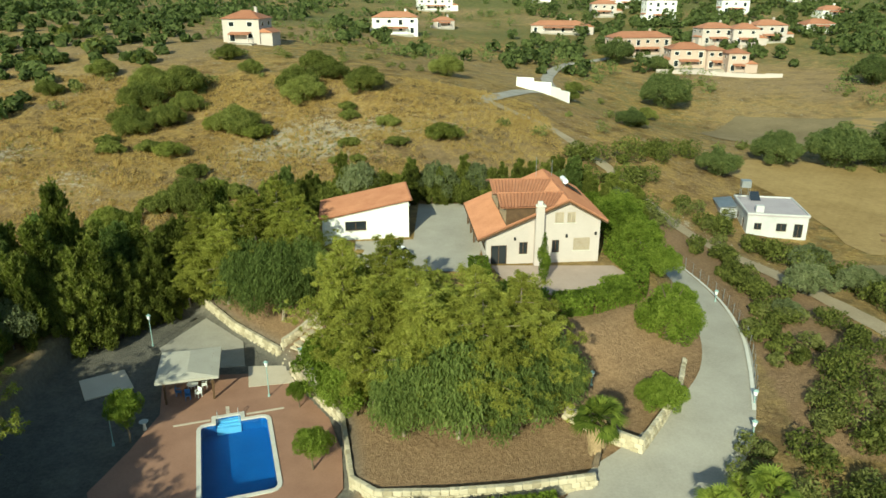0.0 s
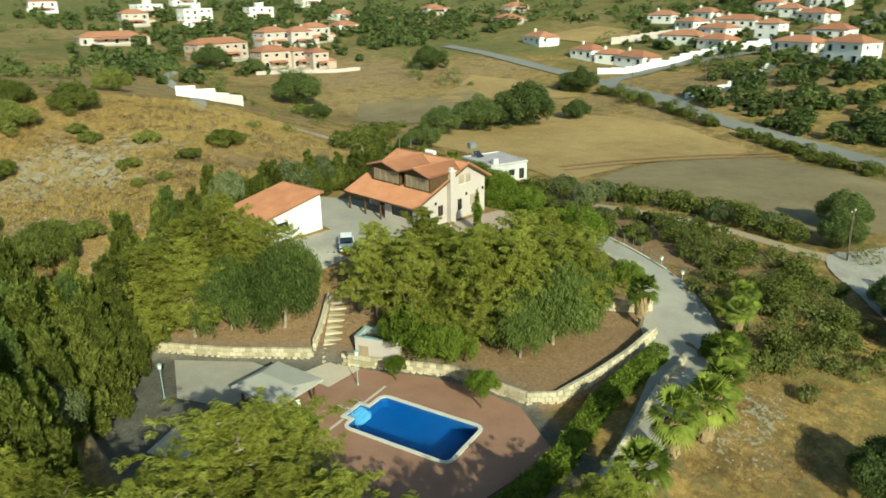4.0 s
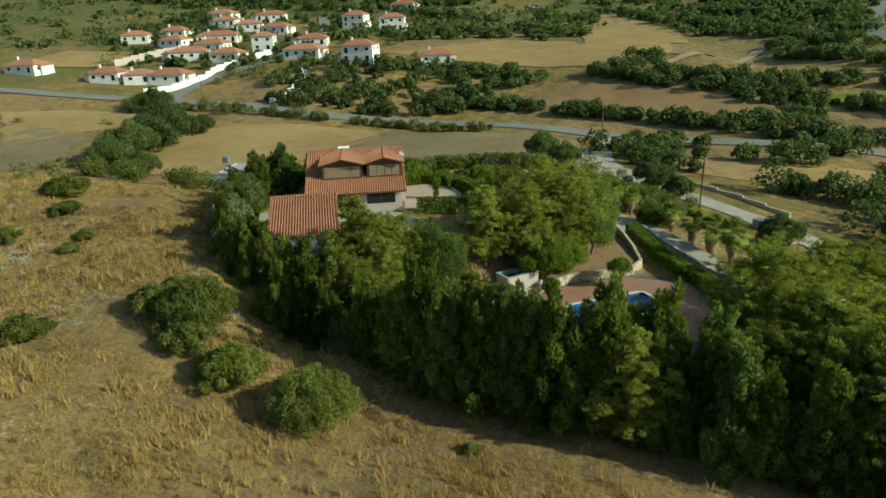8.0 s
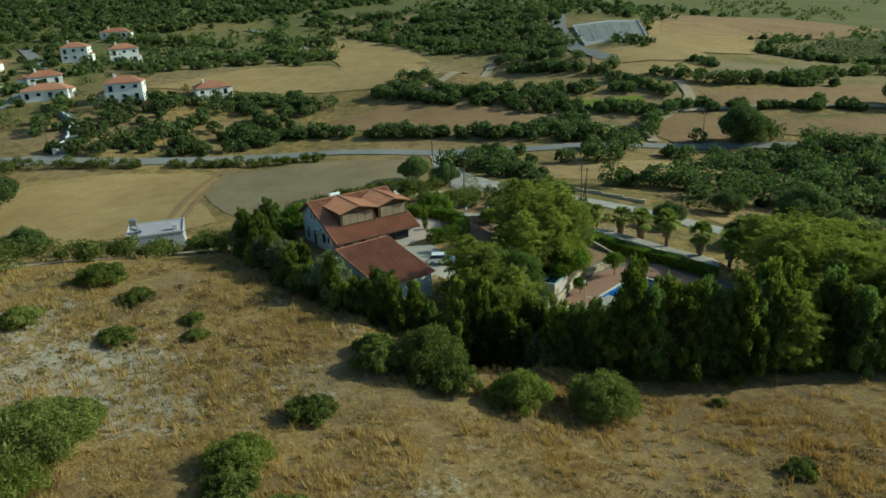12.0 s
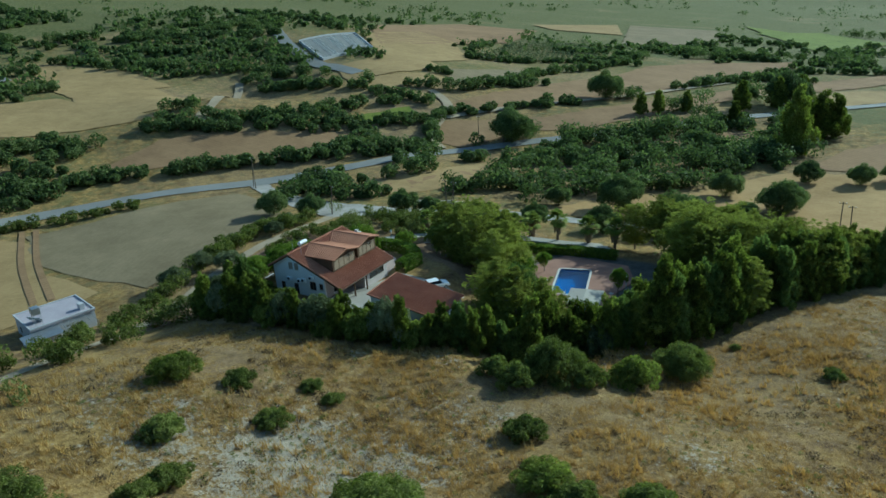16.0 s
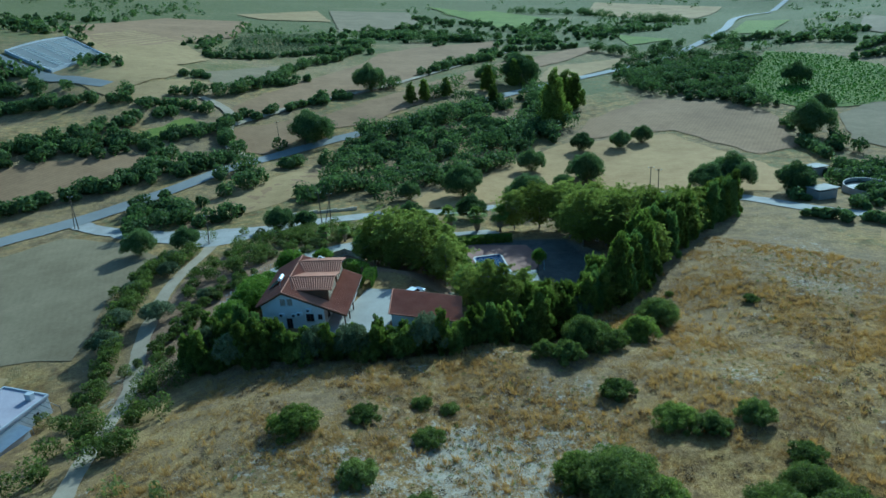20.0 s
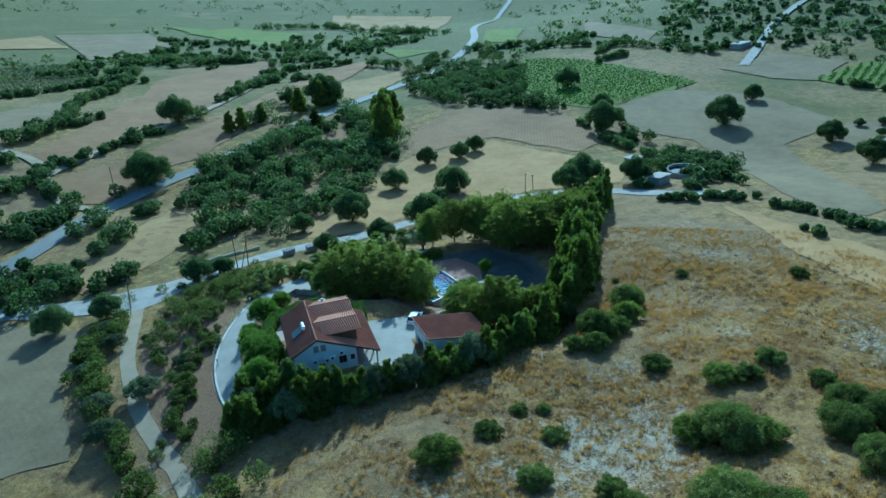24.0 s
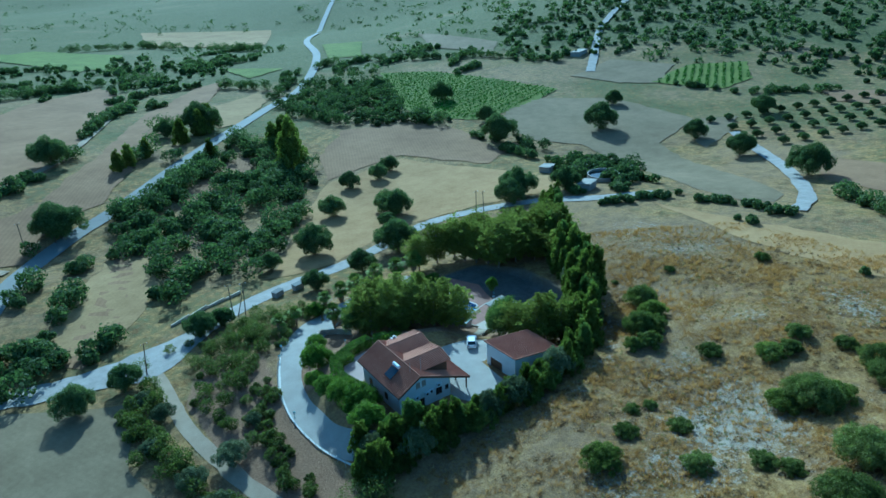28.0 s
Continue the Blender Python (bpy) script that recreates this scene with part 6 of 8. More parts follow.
        for vs in (v0 + 0.25, v1 - 0.37):
            bm = bmesh.new()
            q = [(uf + 0.12, roof_z(uf + 0.12) - 0.05), (ue, ez - 0.05), (uf + 0.12, ez - 0.05)]
            f, g = [bm.verts.new((u, vs, z)) for u, z in q], [bm.verts.new((u, vs + 0.12, z)) for u, z in q]
            bm.faces.new(f)
            bm.faces.new(g[::-1])
            for k in range(3):
                bm.faces.new((f[k], g[k], g[(k + 1) % 3], f[(k + 1) % 3]))
            part("cheek", bm, WOOD, d)
        for ea, eb in (((ut, v0 - 0.1, ez), (ue, v0 - 0.1, ez)), ((ut, v1 + 0.1, ez), (ue, v1 + 0.1, ez))):
            part("dormer_roof", tiled(bmesh.new(), ea, eb, (ut, vr, rz), (RIDGE_U, vr, rz)), TILE, d, "terracotta tiled dormer slope")
        part("ridge_tiles", cap_tiles(bmesh.new(), (ut, vr, rz + 0.05), (RIDGE_U, vr, rz + 0.05), 0.12), TILE, d)
        bm = bmesh.new()
        for vs, s in ((v0 - 0.1, 1), (v1 + 0.1, -1)):
            q = [(ut, vs, ez - 0.16), (ut, vr, rz - 0.16), (ut, vr, rz - 0.02), (ut, vs, ez - 0.02)]
            f, g = [bm.verts.new(p) for p in q], [bm.verts.new((p[0] + 0.05, p[1], p[2])) for p in q]
            bm.faces.new(f)
            bm.faces.new(g[::-1])
            for k in range(4):
                bm.faces.new((f[k], g[k], g[(k + 1) % 4], f[(k + 1) % 4]))
        part("fascia", bm, WOOD, d)
        n = 4
        a0, a1, b0, b1 = v0 + 0.55, v1 - 0.55, roof_z(uf) + 0.28, 13.55
        for k in range(n):
            s0, s1 = a0 + (a1 - a0) * k / n + 0.05, a0 + (a1 - a0) * (k + 1) / n - 0.05
            bm = boxed(uf + 0.02, uf + 0.06, s0, s1, b0, b1)
            for e0, e1 in ((s0, s0 + 0.1), (s1 - 0.1, s1)):
                box(bm, uf - 0.04, uf + 0.02, e0, e1, b0, b1)
            shutter = part("louvred_shutter", bm, LOUVRE, h, "weathered louvred shutter of a dormer")
            for m in range(11):
                z = b0 + 0.06 + m * (b1 - b0 - 0.12) / 11
                part("slat", boxed(uf - 0.03, uf + 0.02, s0 + 0.12, s1 - 0.12, z, z + 0.07), LOUVRE, shutter)
    c = part("chimney", boxed(6.05, 6.95, -0.15, 0.55, 7.0, 14.0, 0.03), WALLC, h, "tall cream chimney stack")
    part("chimney_cap", boxed(5.95, 7.05, -0.25, 0.65, 14.0, 14.15, 0.02), COPING, c)
    part("chimney_pot", boxed(6.25, 6.75, 0.0, 0.4, 14.15, 14.5, 0.02), COPING, c)
    for v in (6.6, 9.6, 12.7):
        part("porch_post", boxed(0.35, 0.53, v, v + 0.18, 7.3, roof_z(0.4) - 0.1), WOOD, h)
    part("porch_beam", boxed(0.34, 0.54, 6.3, 13.0, roof_z(0.35) - 0.32, roof_z(0.35) - 0.12), WOOD, h)
    for u, z in ((3.9, 10.2), (9.4, 10.4), (12.5, 10.6)):
        part("wall_lamp", boxed(u, u + 0.22, 0.33, 0.53, z, z + 0.35, 0.04), BLACK, h)
    for u, z in ((6.9, 10.4), (7.7, 10.2), (9.6, 10.3), (5.4, 11.0)):
        a = part("air_conditioner", boxed(u, u + 0.85, 12.66, 12.98, z, z + 0.6, 0.03), WHITEP, h, "white air conditioning unit")
        part("fan_grille", tubed((u + 0.55, 12.97, z + 0.3), (u + 0.55, 13.0, z + 0.3), 0.22, None, 14), BLACK, a)
    part("aerial", tubed((RIDGE_U - 1.2, 11.5, 14.2), (RIDGE_U - 1.2, 11.5, 16.6), 0.03), METAL, h)
    part("aerial", tubed((RIDGE_U + 0.6, 11.2, 14.0), (RIDGE_U + 0.6, 11.2, 16.3), 0.03), METAL, h)
    s = empty("solar_water_heater", HOUSE @ pose(11.4, 8.2, roof_z(11.4) + 0.1), "white solar water heater with dark panel on the roof", "solar heater")
    part("panel", slab([(-0.3, -1.0, 0.55), (1.3, -1.0, -0.55), (1.3, 1.0, -0.55), (-0.3, 1.0, 0.55)], 0.08), SOLAR, s)
    part("tank", tubed((-0.55, -0.8, 1.0), (-0.55, 0.8, 1.0), 0.3, None, 16), WHITEP, s)
    for y in (-0.6, 0.6):
        part("stand", tubed((-0.55, y, -0.05), (-0.55, y, 0.75), 0.04), METAL, s)


house()


def garage():
    """Mono-pitch outbuilding."""
    g = empty("garage", pose(-14.0, 76.75, 0, 0, 0, 8), "white rendered garage with a sloping terracotta roof", "garage")
    z0 = 7.2
    hz = lambda x: 10.5 + 0.19 * x
    part("wall", wall_cols(bmesh.new(), "u", (0.3, 10.2), z0, lambda x: hz(x) - 0.12, 0.3, 0.55, [(2.9, 5.3, 9.0, 10.1)]), WALLW, g, "white south wall")
    part("wall", wall_cols(bmesh.new(), "u", (0.3, 10.2), z0, lambda x: hz(x) - 0.12, 7.2, 7.45, []), WALLW, g, "white north wall")
    part("wall", wall_cols(bmesh.new(), "v", (0.55, 7.2), z0, lambda v: hz(10.2) - 0.12, 9.95, 10.2, [(1.2, 4.2, 7.2, 9.8)]), WALLW, g, "white east wall")
    part("wall", wall_cols(bmesh.new(), "v", (0.55, 7.2), z0, lambda v: hz(0.3) - 0.12, 0.3, 0.55, []), WALLW, g, "white west wall")
    window(g, "u", 0.3, 2.9, 5.3, 9.0, 10.1, "pane", -1)
    part("garage_door", boxed(9.98, 10.06, 1.2, 4.2, 7.4, 9.8, 0.02), WOOD, g)
    part("roof", tiled(bmesh.new(), (0, 0, hz(0)), (0, 7.75, hz(0)), (10.5, 0, hz(10.5)), (10.5, 7.75, hz(10.5))), TILE, g, "terracotta tiled sloping roof")
    for v in (0.0, 7.75):
        part("verge_tiles", cap_tiles(bmesh.new(), (0, v, hz(0) + 0.06), (10.5, v, hz(10.5) + 0.06), 0.1), TILE, g)
    part("ridge_tiles", cap_tiles(bmesh.new(), (10.5, 0, hz(10.5) + 0.05), (10.5, 7.75, hz(10.5) + 0.05), 0.12), TILE, g)
    part("flood_lamp", boxed(10.2, 10.4, 0.4, 0.7, 11.6, 11.85, 0.03), METAL, g)


garage()


def paving(name, outline, hole, z, material, label, thick=0.12):
    """A level paved area, with a hole if one is given."""
    from mathutils.geometry import delaunay_2d_cdt
    pts = [Vector(p) for p in outline]
    edges = [(k, (k + 1) % len(pts)) for k in range(len(pts))]
    if hole:
        n = len(pts)
        pts += [Vector(p) for p in hole]
        edges += [(n + k, n + (k + 1) % len(hole)) for k in range(len(hole))]
    v, e, f, *_ = delaunay_2d_cdt(pts, edges, [], 1, 1e-5)
    bm = bmesh.new()
    vs = [bm.verts.new((p.x, p.y, z)) for p in v]
    for q in f:
        c = sum((v[k] for k in q), Vector((0, 0))) / len(q)
        if not hole or to_outline(c.x, c.y, hole) > 0:
            bm.faces.new([vs[k] for k in q])
    bmesh.ops.recalc_face_normals(bm, faces=bm.faces)
    for fc in bm.faces:
        if fc.normal.z < 0:
            fc.normal_flip()
    r = bmesh.ops.extrude_face_region(bm, geom=list(bm.faces))
    bmesh.ops.translate(bm, verts=[x for x in r["geom"] if isinstance(x, bmesh.types.BMVert)], vec=(0, 0, thick))
    ob = part(name, bm, material)
    return tagged(ob, label, "paving", kind="structure")


# ---- pool ----
POOL = pose(-17.4, 50.9, 0, 0, 0, -72.0)        # s along the pool away from the steps, w across
PL, PW = 9.7, 5.3


def pool_xy(s, w):
    p = POOL @ Vector((s, w, 0))
    return (p.x, p.y)


def pool_outline(grow):
    q = []
    r = 0.5
    for cs, cw, a0 in ((PL, PW / 2, 0), (0, PW / 2, 90), (0, -PW / 2, 180), (PL, -PW / 2, 270)):
        sx, sw = (-1 if cs > 1 else 1), (-1 if cw > 0 else 1)
        for k in range(4):
            a = radians(a0 + k * 30)
            q.append(pool_xy(cs + sx * r + (r + grow) * math.cos(a), cw + sw * r + (r + grow) * math.sin(a)))
        if a0 == 90:
            q += [pool_xy(s, w) for s, w in ((-grow, 0.55 + grow), (-0.95 - grow, 0.55 + grow), (-0.95 - grow, -1.45 - grow), (-grow, -1.45 - grow))]
    return q


DECK_Z = 1.02
paving("pool_deck", [(-24.5, 47), (-25.5, 42), (-22, 36), (-10, 36.2), (-7.2, 42.5), (-7.9, 47), (-9.6, 51.5), (-12.9, 56.2), (-14.2, 59.2), (-21.5, 58.6), (-25.5, 56.5), (-24, 52)], pool_outline(0.15), DECK_Z, PAVER,
       "red-brown paved pool terrace")
paving("concrete_pad", [(-18.6, 60.2), (-14.6, 60.4), (-13.6, 57.2), (-17.6, 56.4)], None, DECK_Z + 0.125, PAVER2, "pale concrete pad before the steps", 0.02)
paving("upper_patio", [(-26, 71), (-20.5, 65.5), (-19, 60.5), (-25.8, 59.5), (-28.5, 64)], None, DECK_Z - 0.05, CONCRETE, "worn pale concrete patio")
paving("slab", [(-33.5, 57.5), (-30.2, 59.6), (-28, 56.4), (-31.4, 54.2)], None, DECK_Z + 0.02, PAVER2, "pale concrete slab in the shade")
paving("house_terrace", [(5, 70.6), (17.5, 71.8), (19, 68), (17, 63.5), (12, 62.2), (8, 64), (6, 67)], None, 7.38, PAVERP, "pinkish paved terrace before the house", 0.14)
drape("court", [(-3.4, 69.0), (3.2, 68.6), (4.6, 76.5), (7, 77), (6, 84.5), (2.3, 90), (-3.2, 90), (-3.4, 78)], CONCRETE, "pale concrete court between house and garage", "paving", 0.07, 1.5, 0.0)
drape("court_drive", [(-3.4, 69), (-3.2, 77.6), (-10, 77), (-9.5, 70)], CONCRETE, "pale concrete parking before the garage", "paving", 0.06, 1.5, 0.0)


def swimming_pool():
    p = empty("swimming_pool", Matrix.Identity(4), "rectangular swimming pool with blue water", "pool")
    inner, outer = pool_outline(0.0), pool_outline(0.34)
    n = len(inner)
    bm = bmesh.new()
    top = [bm.verts.new((x, y, DECK_Z + 0.1)) for x, y in inner]
    bot = [bm.verts.new((x, y, -0.55)) for x, y in inner]
    for k in range(n):
        bm.faces.new((top[k], top[(k + 1) % n], bot[(k + 1) % n], bot[k]))
    bm.faces.new(bot)
    bmesh.ops.recalc_face_normals(bm, faces=bm.faces)
    part("basin", bm, POOLT, p, "deep blue basin")
    bm = bmesh.new()
    rings = [[bm.verts.new((x, y, z)) for x, y in ring] for ring, z in ((inner, DECK_Z + 0.08), (inner, DECK_Z + 0.20), (outer, DECK_Z + 0.20), (outer, DECK_Z + 0.08))]
    for a, b in zip(rings, rings[1:] + rings[:1]):
        for k in range(n):
            bm.faces.new((a[k], a[(k + 1) % n], b[(k + 1) % n], b[k]))
    bmesh.ops.recalc_face_normals(bm, faces=bm.faces)
    part("coping", bm, COPING, p, "pale stone coping")
    bm = bmesh.new()
    bm.faces.new([bm.verts.new((x, y, DECK_Z + 0.02)) for x, y in inner])
    w = part("water", bm, WATER, p, "clear water")
    w.visible_shadow = False
    for k in range(3):
        bm = bmesh.new()
        box(bm, -0.93 + 0.36 * k, -0.55 + 0.36 * k, -1.42, 0.52, -0.55, DECK_Z - 0.08 - 0.2 * k)
        bm.transform(POOL)
        part("step", bm, STEPT, p, "pale blue bathing step")
    for w0 in (-1.3, 0.4):
        bm = bmesh.new()
        pts = [(-1.1, w0, DECK_Z + 0.15), (-1.1, w0, 1.8), (-0.7, w0, 1.9), (-0.3, w0, 1.4), (-0.25, w0, 0.8)]
        for a, b in zip(pts, pts[1:]):
            tube(bm, a, b, 0.025)
        bm.transform(POOL)
        part("handrail", bm, METAL, p)


swimming_pool()


def inlay():
    for s0, s1, w0, w1 in ((-1.0, -0.75, -4.8, -1.9), (-1.0, -0.75, 1.05, 4.2), (-2.6, -1.4, -0.6, -0.3)):
        bm = boxed(s0, s1, w0, w1, DECK_Z + 0.124, DECK_Z + 0.14)
        bm.transform(POOL)
        tagged(part("paving_band", bm, PAVER2), "pale paving band across the pool terrace", "paving", kind="structure")


inlay()


def gazebo():
    g = empty("gazebo", pose(-22.6, 56.2, DECK_Z + 0.12, 0, 0, 14), "timber gazebo with a pale canvas roof", "gazebo")
    legs = [(-2.0, -2.2), (2.0, -2.2), (2.0, 2.2), (-2.0, 2.2)]
    for x, y in legs:
        part("post", boxed(x - 0.09, x + 0.09, y - 0.09, y + 0.09, 0, 2.55), WOOD, g)
    for a, b in zip(legs, legs[1:] + legs[:1]):
        part("beam", tubed((*a, 2.5), (*b, 2.5), 0.08, None, 4), WOOD, g)
    eaves = [(-2.6, -2.8, 2.5), (2.6, -2.8, 2.5), (2.6, 2.8, 2.5), (-2.6, 2.8, 2.5)]
    bm = bmesh.new()
    top = [(0, -2.0, 2.84), (0, 2.0, 2.84)]
    for dz in (0.0, -0.04):
        e = [bm.verts.new((x, y, z + dz)) for x, y, z in eaves]
        t = [bm.verts.new((x, y, z + dz)) for x, y, z in top]
        for f in ((e[0], e[1], t[0]), (e[1], e[2], t[1], t[0]), (e[2], e[3], t[1]), (e[3], e[0], t[0], t[1])):
            bm.faces.new(f)
    part("canopy", bm, CANVAS, g, "taut pale canvas roof")
    for a, b in zip(eaves, eaves[1:] + eaves[:1]):
        bm = bmesh.new()
        q = [Vector(a), Vector(b)]
        v = [bm.verts.new(q[0]), bm.verts.new(q[1]), bm.verts.new(q[1] - Vector((0, 0, 0.22))), bm.verts.new(q[0] - Vector((0, 0, 0.22)))]
        bm.faces.new(v)
        m = part("valance", bm, CANVAS, g)
        m.modifiers.new("thick", "SOLIDIFY").thickness = 0.02


gazebo()


def plastic_chair(m, mat, label):
    c = empty("plastic_chair", m, label, "chair", "chairs under the gazebo")
    part("seat", boxed(-0.24, 0.24, -0.24, 0.24, 0.40, 0.45, 0.02), mat, c)
    part("backrest", boxed(-0.24, 0.24, 0.20, 0.26, 0.45, 0.92, 0.02), mat, c)
    for x in (-0.2, 0.2):
        for y in (-0.2, 0.2):
            part("leg", tubed((x, y, 0), (x * 0.9, y * 0.9, 0.42), 0.025, None, 6), mat, c)
        part("armrest", boxed(x - 0.03, x + 0.03, -0.2, 0.24, 0.62, 0.66), mat, c)
    return c


for i, (x, y, a) in enumerate(((-22.4, 54.4, 20), (-21.6, 54.8, -30), (-23.4, 55.0, 100), (-21.5, 56.2, -80), (-22.8, 57.0, 170))):
    plastic_chair(pose(x, y, DECK_Z + 0.12, 0, 0, a), BLUEP if i % 2 == 0 else WHITEP, "blue plastic garden chair on the terrace" if i % 2 == 0 else "white plastic garden chair on the terrace")


def garden_table():
    t = empty("garden_table", pose(-22.4, 55.8, DECK_Z + 0.12), "white plastic table under the gazebo", "table")
    part("tabletop", tubed((0, 0, 0.70), (0, 0, 0.74), 0.5, None, 20), WHITEP, t)
    for x, y in ((-0.3, -0.3), (0.3, -0.3), (0.3, 0.3), (-0.3, 0.3)):
        part("leg", tubed((x, y, 0), (x, y, 0.7), 0.025, None, 6), WHITEP, t)


garden_table()


def lamp_post(x, y, z, h, label, arm=0.0):
    l = empty("lamp_post", pose(x, y, z), label, "lamp post", "lamps of the garden")
    part("base", tubed((0, 0, 0), (0, 0, 0.25), 0.12, 0.09, 10), LAMPP, l)
    part("pole", tubed((0, 0, 0.25), (0, 0, h), 0.05, 0.04, 8), LAMPP, l)
    part("lantern", tubed((0, 0, h), (0, 0, h + 0.4), 0.12, 0.2, 8), WHITEP, l)
    part("lantern_cap", tubed((0, 0, h + 0.4), (0, 0, h + 0.55), 0.24, 0.04, 8), LAMPP, l)


for x, y in ((-15.4, 54.9), (-29.4, 64.6), (-26.0, 47.6)):
    lamp_post(x, y, DECK_Z + (0.12 if x > -28 else 0), 3.0, "tall grey garden lamp post beside the pool")
for x, y in ((25.2, 50.0), (23.6, 46.2), (12.5, 52.5), (28.8, 69)):
    lamp_post(x, y, gz(x, y), 0.9, "low dark bollard lamp beside the driveway")


def shower():
    s = empty("garden_shower", pose(-24.4, 49.8, DECK_Z + 0.12), "pale stone bird bath on the terrace", "bird bath")
    part("pedestal", tubed((0, 0, 0), (0, 0, 0.6), 0.16, 0.1, 10), COPING, s)
    part("bowl", tubed((0, 0, 0.6), (0, 0, 0.78), 0.15, 0.38, 14), COPING, s)


shower()


def plunge_tub():
    """Raised water tank by the garden steps, with a small door in its front."""
    t = empty("plunge_tub", pose(-11.2, 57.0, 0, 0, 0, -60.4), "raised beige rendered tank brimming with teal water", "water tank")
    base, top = 0.9, 4.05
    for x0, x1, y0, y1 in ((-2.15, 2.15, -1.2, -0.98), (-2.15, 2.15, 0.98, 1.2), (-2.15, -1.93, -0.98, 0.98), (1.93, 2.15, -0.98, 0.98)):
        part("side", boxed(x0, x1, y0, y1, base, top, 0.02), WALLC, t)
    part("basin_floor", boxed(-1.93, 1.93, -0.98, 0.98, base, 2.9), STEPT, t)
    bm = bmesh.new()
    bm.faces.new([bm.verts.new(p) for p in ((-1.93, -0.98, 3.85), (1.93, -0.98, 3.85), (1.93, 0.98, 3.85), (-1.93, 0.98, 3.85))])
    w = part("water", bm, WATER, t)
    w.visible_shadow = False
    for x0, x1, y0, y1 in ((-2.2, 2.2, -1.25, -0.93), (-2.2, 2.2, 0.93, 1.25), (-2.2, -1.88, -0.93, 0.93), (1.88, 2.2, -0.93, 0.93)):
        part("rim", boxed(x0, x1, y0, y1, top, top + 0.06, 0.015), LAMPP, t)
    d = part("door", boxed(-1.75, -0.75, -1.24, -1.19, 1.25, 3.2, 0.01), LOUVRE, t, "weathered brown plank door")
    part("handle", boxed(-0.92, -0.86, -1.29, -1.235, 2.15, 2.3), METAL, d)


plunge_tub()


def car():
    """A small white hatchback."""
    c = empty("car", pose(-5.3, 71.2, gz(-5.3, 71.2) + 0.02, 0, 0, 58), "white five-door hatchback parked in the court", "car")
    bm = bmesh.new()
    prof = [(-1.95, 0.35, 0.80), (-1.9, 0.75, 0.83), (-1.0, 0.92, 0.85), (-0.2, 1.0, 0.85), (1.7, 0.98, 0.85), (1.95, 0.8, 0.83), (1.98, 0.35, 0.80)]
    L = [bm.verts.new((x, -w, z)) for x, z, w in prof]
    R = [bm.verts.new((x, w, z)) for x, z, w in prof]
    bm.faces.new(L)
    bm.faces.new(R[::-1])
    for k in range(len(prof)):
        bm.faces.new((L[k], R[k], R[(k + 1) % len(prof)], L[(k + 1) % len(prof)]))
    bmesh.ops.recalc_face_normals(bm, faces=bm.faces)
    bmesh.ops.bevel(bm, geom=list(bm.edges), offset=0.05, segments=2, affect="EDGES", profile=0.5)
    b = part("body", bm, WHITEP, c)
    bm = bmesh.new()
    lo, hi = [(-0.95, -0.78), (1.75, -0.78), (1.75, 0.78), (-0.95, 0.78)], [(-0.25, -0.62), (1.35, -0.62), (1.35, 0.62), (-0.25, 0.62)]
    l = [bm.verts.new((x, y, 0.95)) for x, y in lo]
    h = [bm.verts.new((x, y, 1.44)) for x, y in hi]
    bm.faces.new(h)
    for k in range(4):
        bm.faces.new((l[k], l[(k + 1) % 4], h[(k + 1) % 4], h[k]))
    part("window_band", bm, PANE, c, "dark car windows")
    part("roof", boxed(-0.3, 1.4, -0.64, 0.64, 1.43, 1.49, 0.03), WHITEP, c)
    for x in (-1.2, 1.25):
        for y in (-0.8, 0.8):
            w = part("wheel", tubed((x, y - 0.09, 0.3), (x, y + 0.09, 0.3), 0.3, None, 18), BLACK, c)
            o = 0.10 if y > 0 else -0.10
            part("rim", tubed((x, y + o * 0.85, 0.3), (x, y + o, 0.3), 0.19, None, 12), METAL, w)
    for y in (-0.6, 0.6):
        part("headlight", boxed(-1.96, -1.84, y - 0.18, y + 0.18, 0.62, 0.76, 0.02), PANE, c)
        part("tail_light", boxed(1.9, 2.0, y - 0.12, y + 0.12, 0.65, 0.9, 0.02), TILE, c)
    for y in (-0.92, 0.92):
        part("door_mirror", boxed(-0.75, -0.6, y - 0.08, y + 0.08, 0.95, 1.08, 0.02), WHITEP, c)


car()


def box_hedge(name, line, w, h, label):
    """A clipped hedge along a plan line."""
    cs, ns = [], []
    for (x0, y0), (x1, y1) in zip(line, line[1:]):
        L = math.hypot(x1 - x0, y1 - y0)
        n = int(L * (w + 2 * h) * 150)
        f = RNG.random(n)
        px, py = -(y1 - y0) / L, (x1 - x0) / L
        side = RNG.random(n)
        top = side < w / (w + 2 * h)
        off = np.where(top, RNG.uniform(-0.5, 0.5, n) * w, np.where(RNG.random(n) < 0.5, -0.5, 0.5) * w)
        up = np.where(top, h, RNG.uniform(0.0, 1.0, n) * h) + RNG.normal(0, 0.06, n)
        x, y = x0 + (x1 - x0) * f + px * off + RNG.normal(0, 0.07, n), y0 + (y1 - y0) * f + py * off + RNG.normal(0, 0.07, n)
        cs.append(np.stack([x, y, ground(x, y) + up], 1))
        ns.append(np.stack([np.where(top, 0, px * np.sign(off)), np.where(top, 0, py * np.sign(off)), np.where(top, 1.0, 0.2)], 1))
    me = raw_mesh(name, leaf_slivers(np.concatenate(cs), np.concatenate(ns), 0.13, 0.9, 0.6), 3, CITRUS)
    return tagged(new(name, me), label, "hedge")


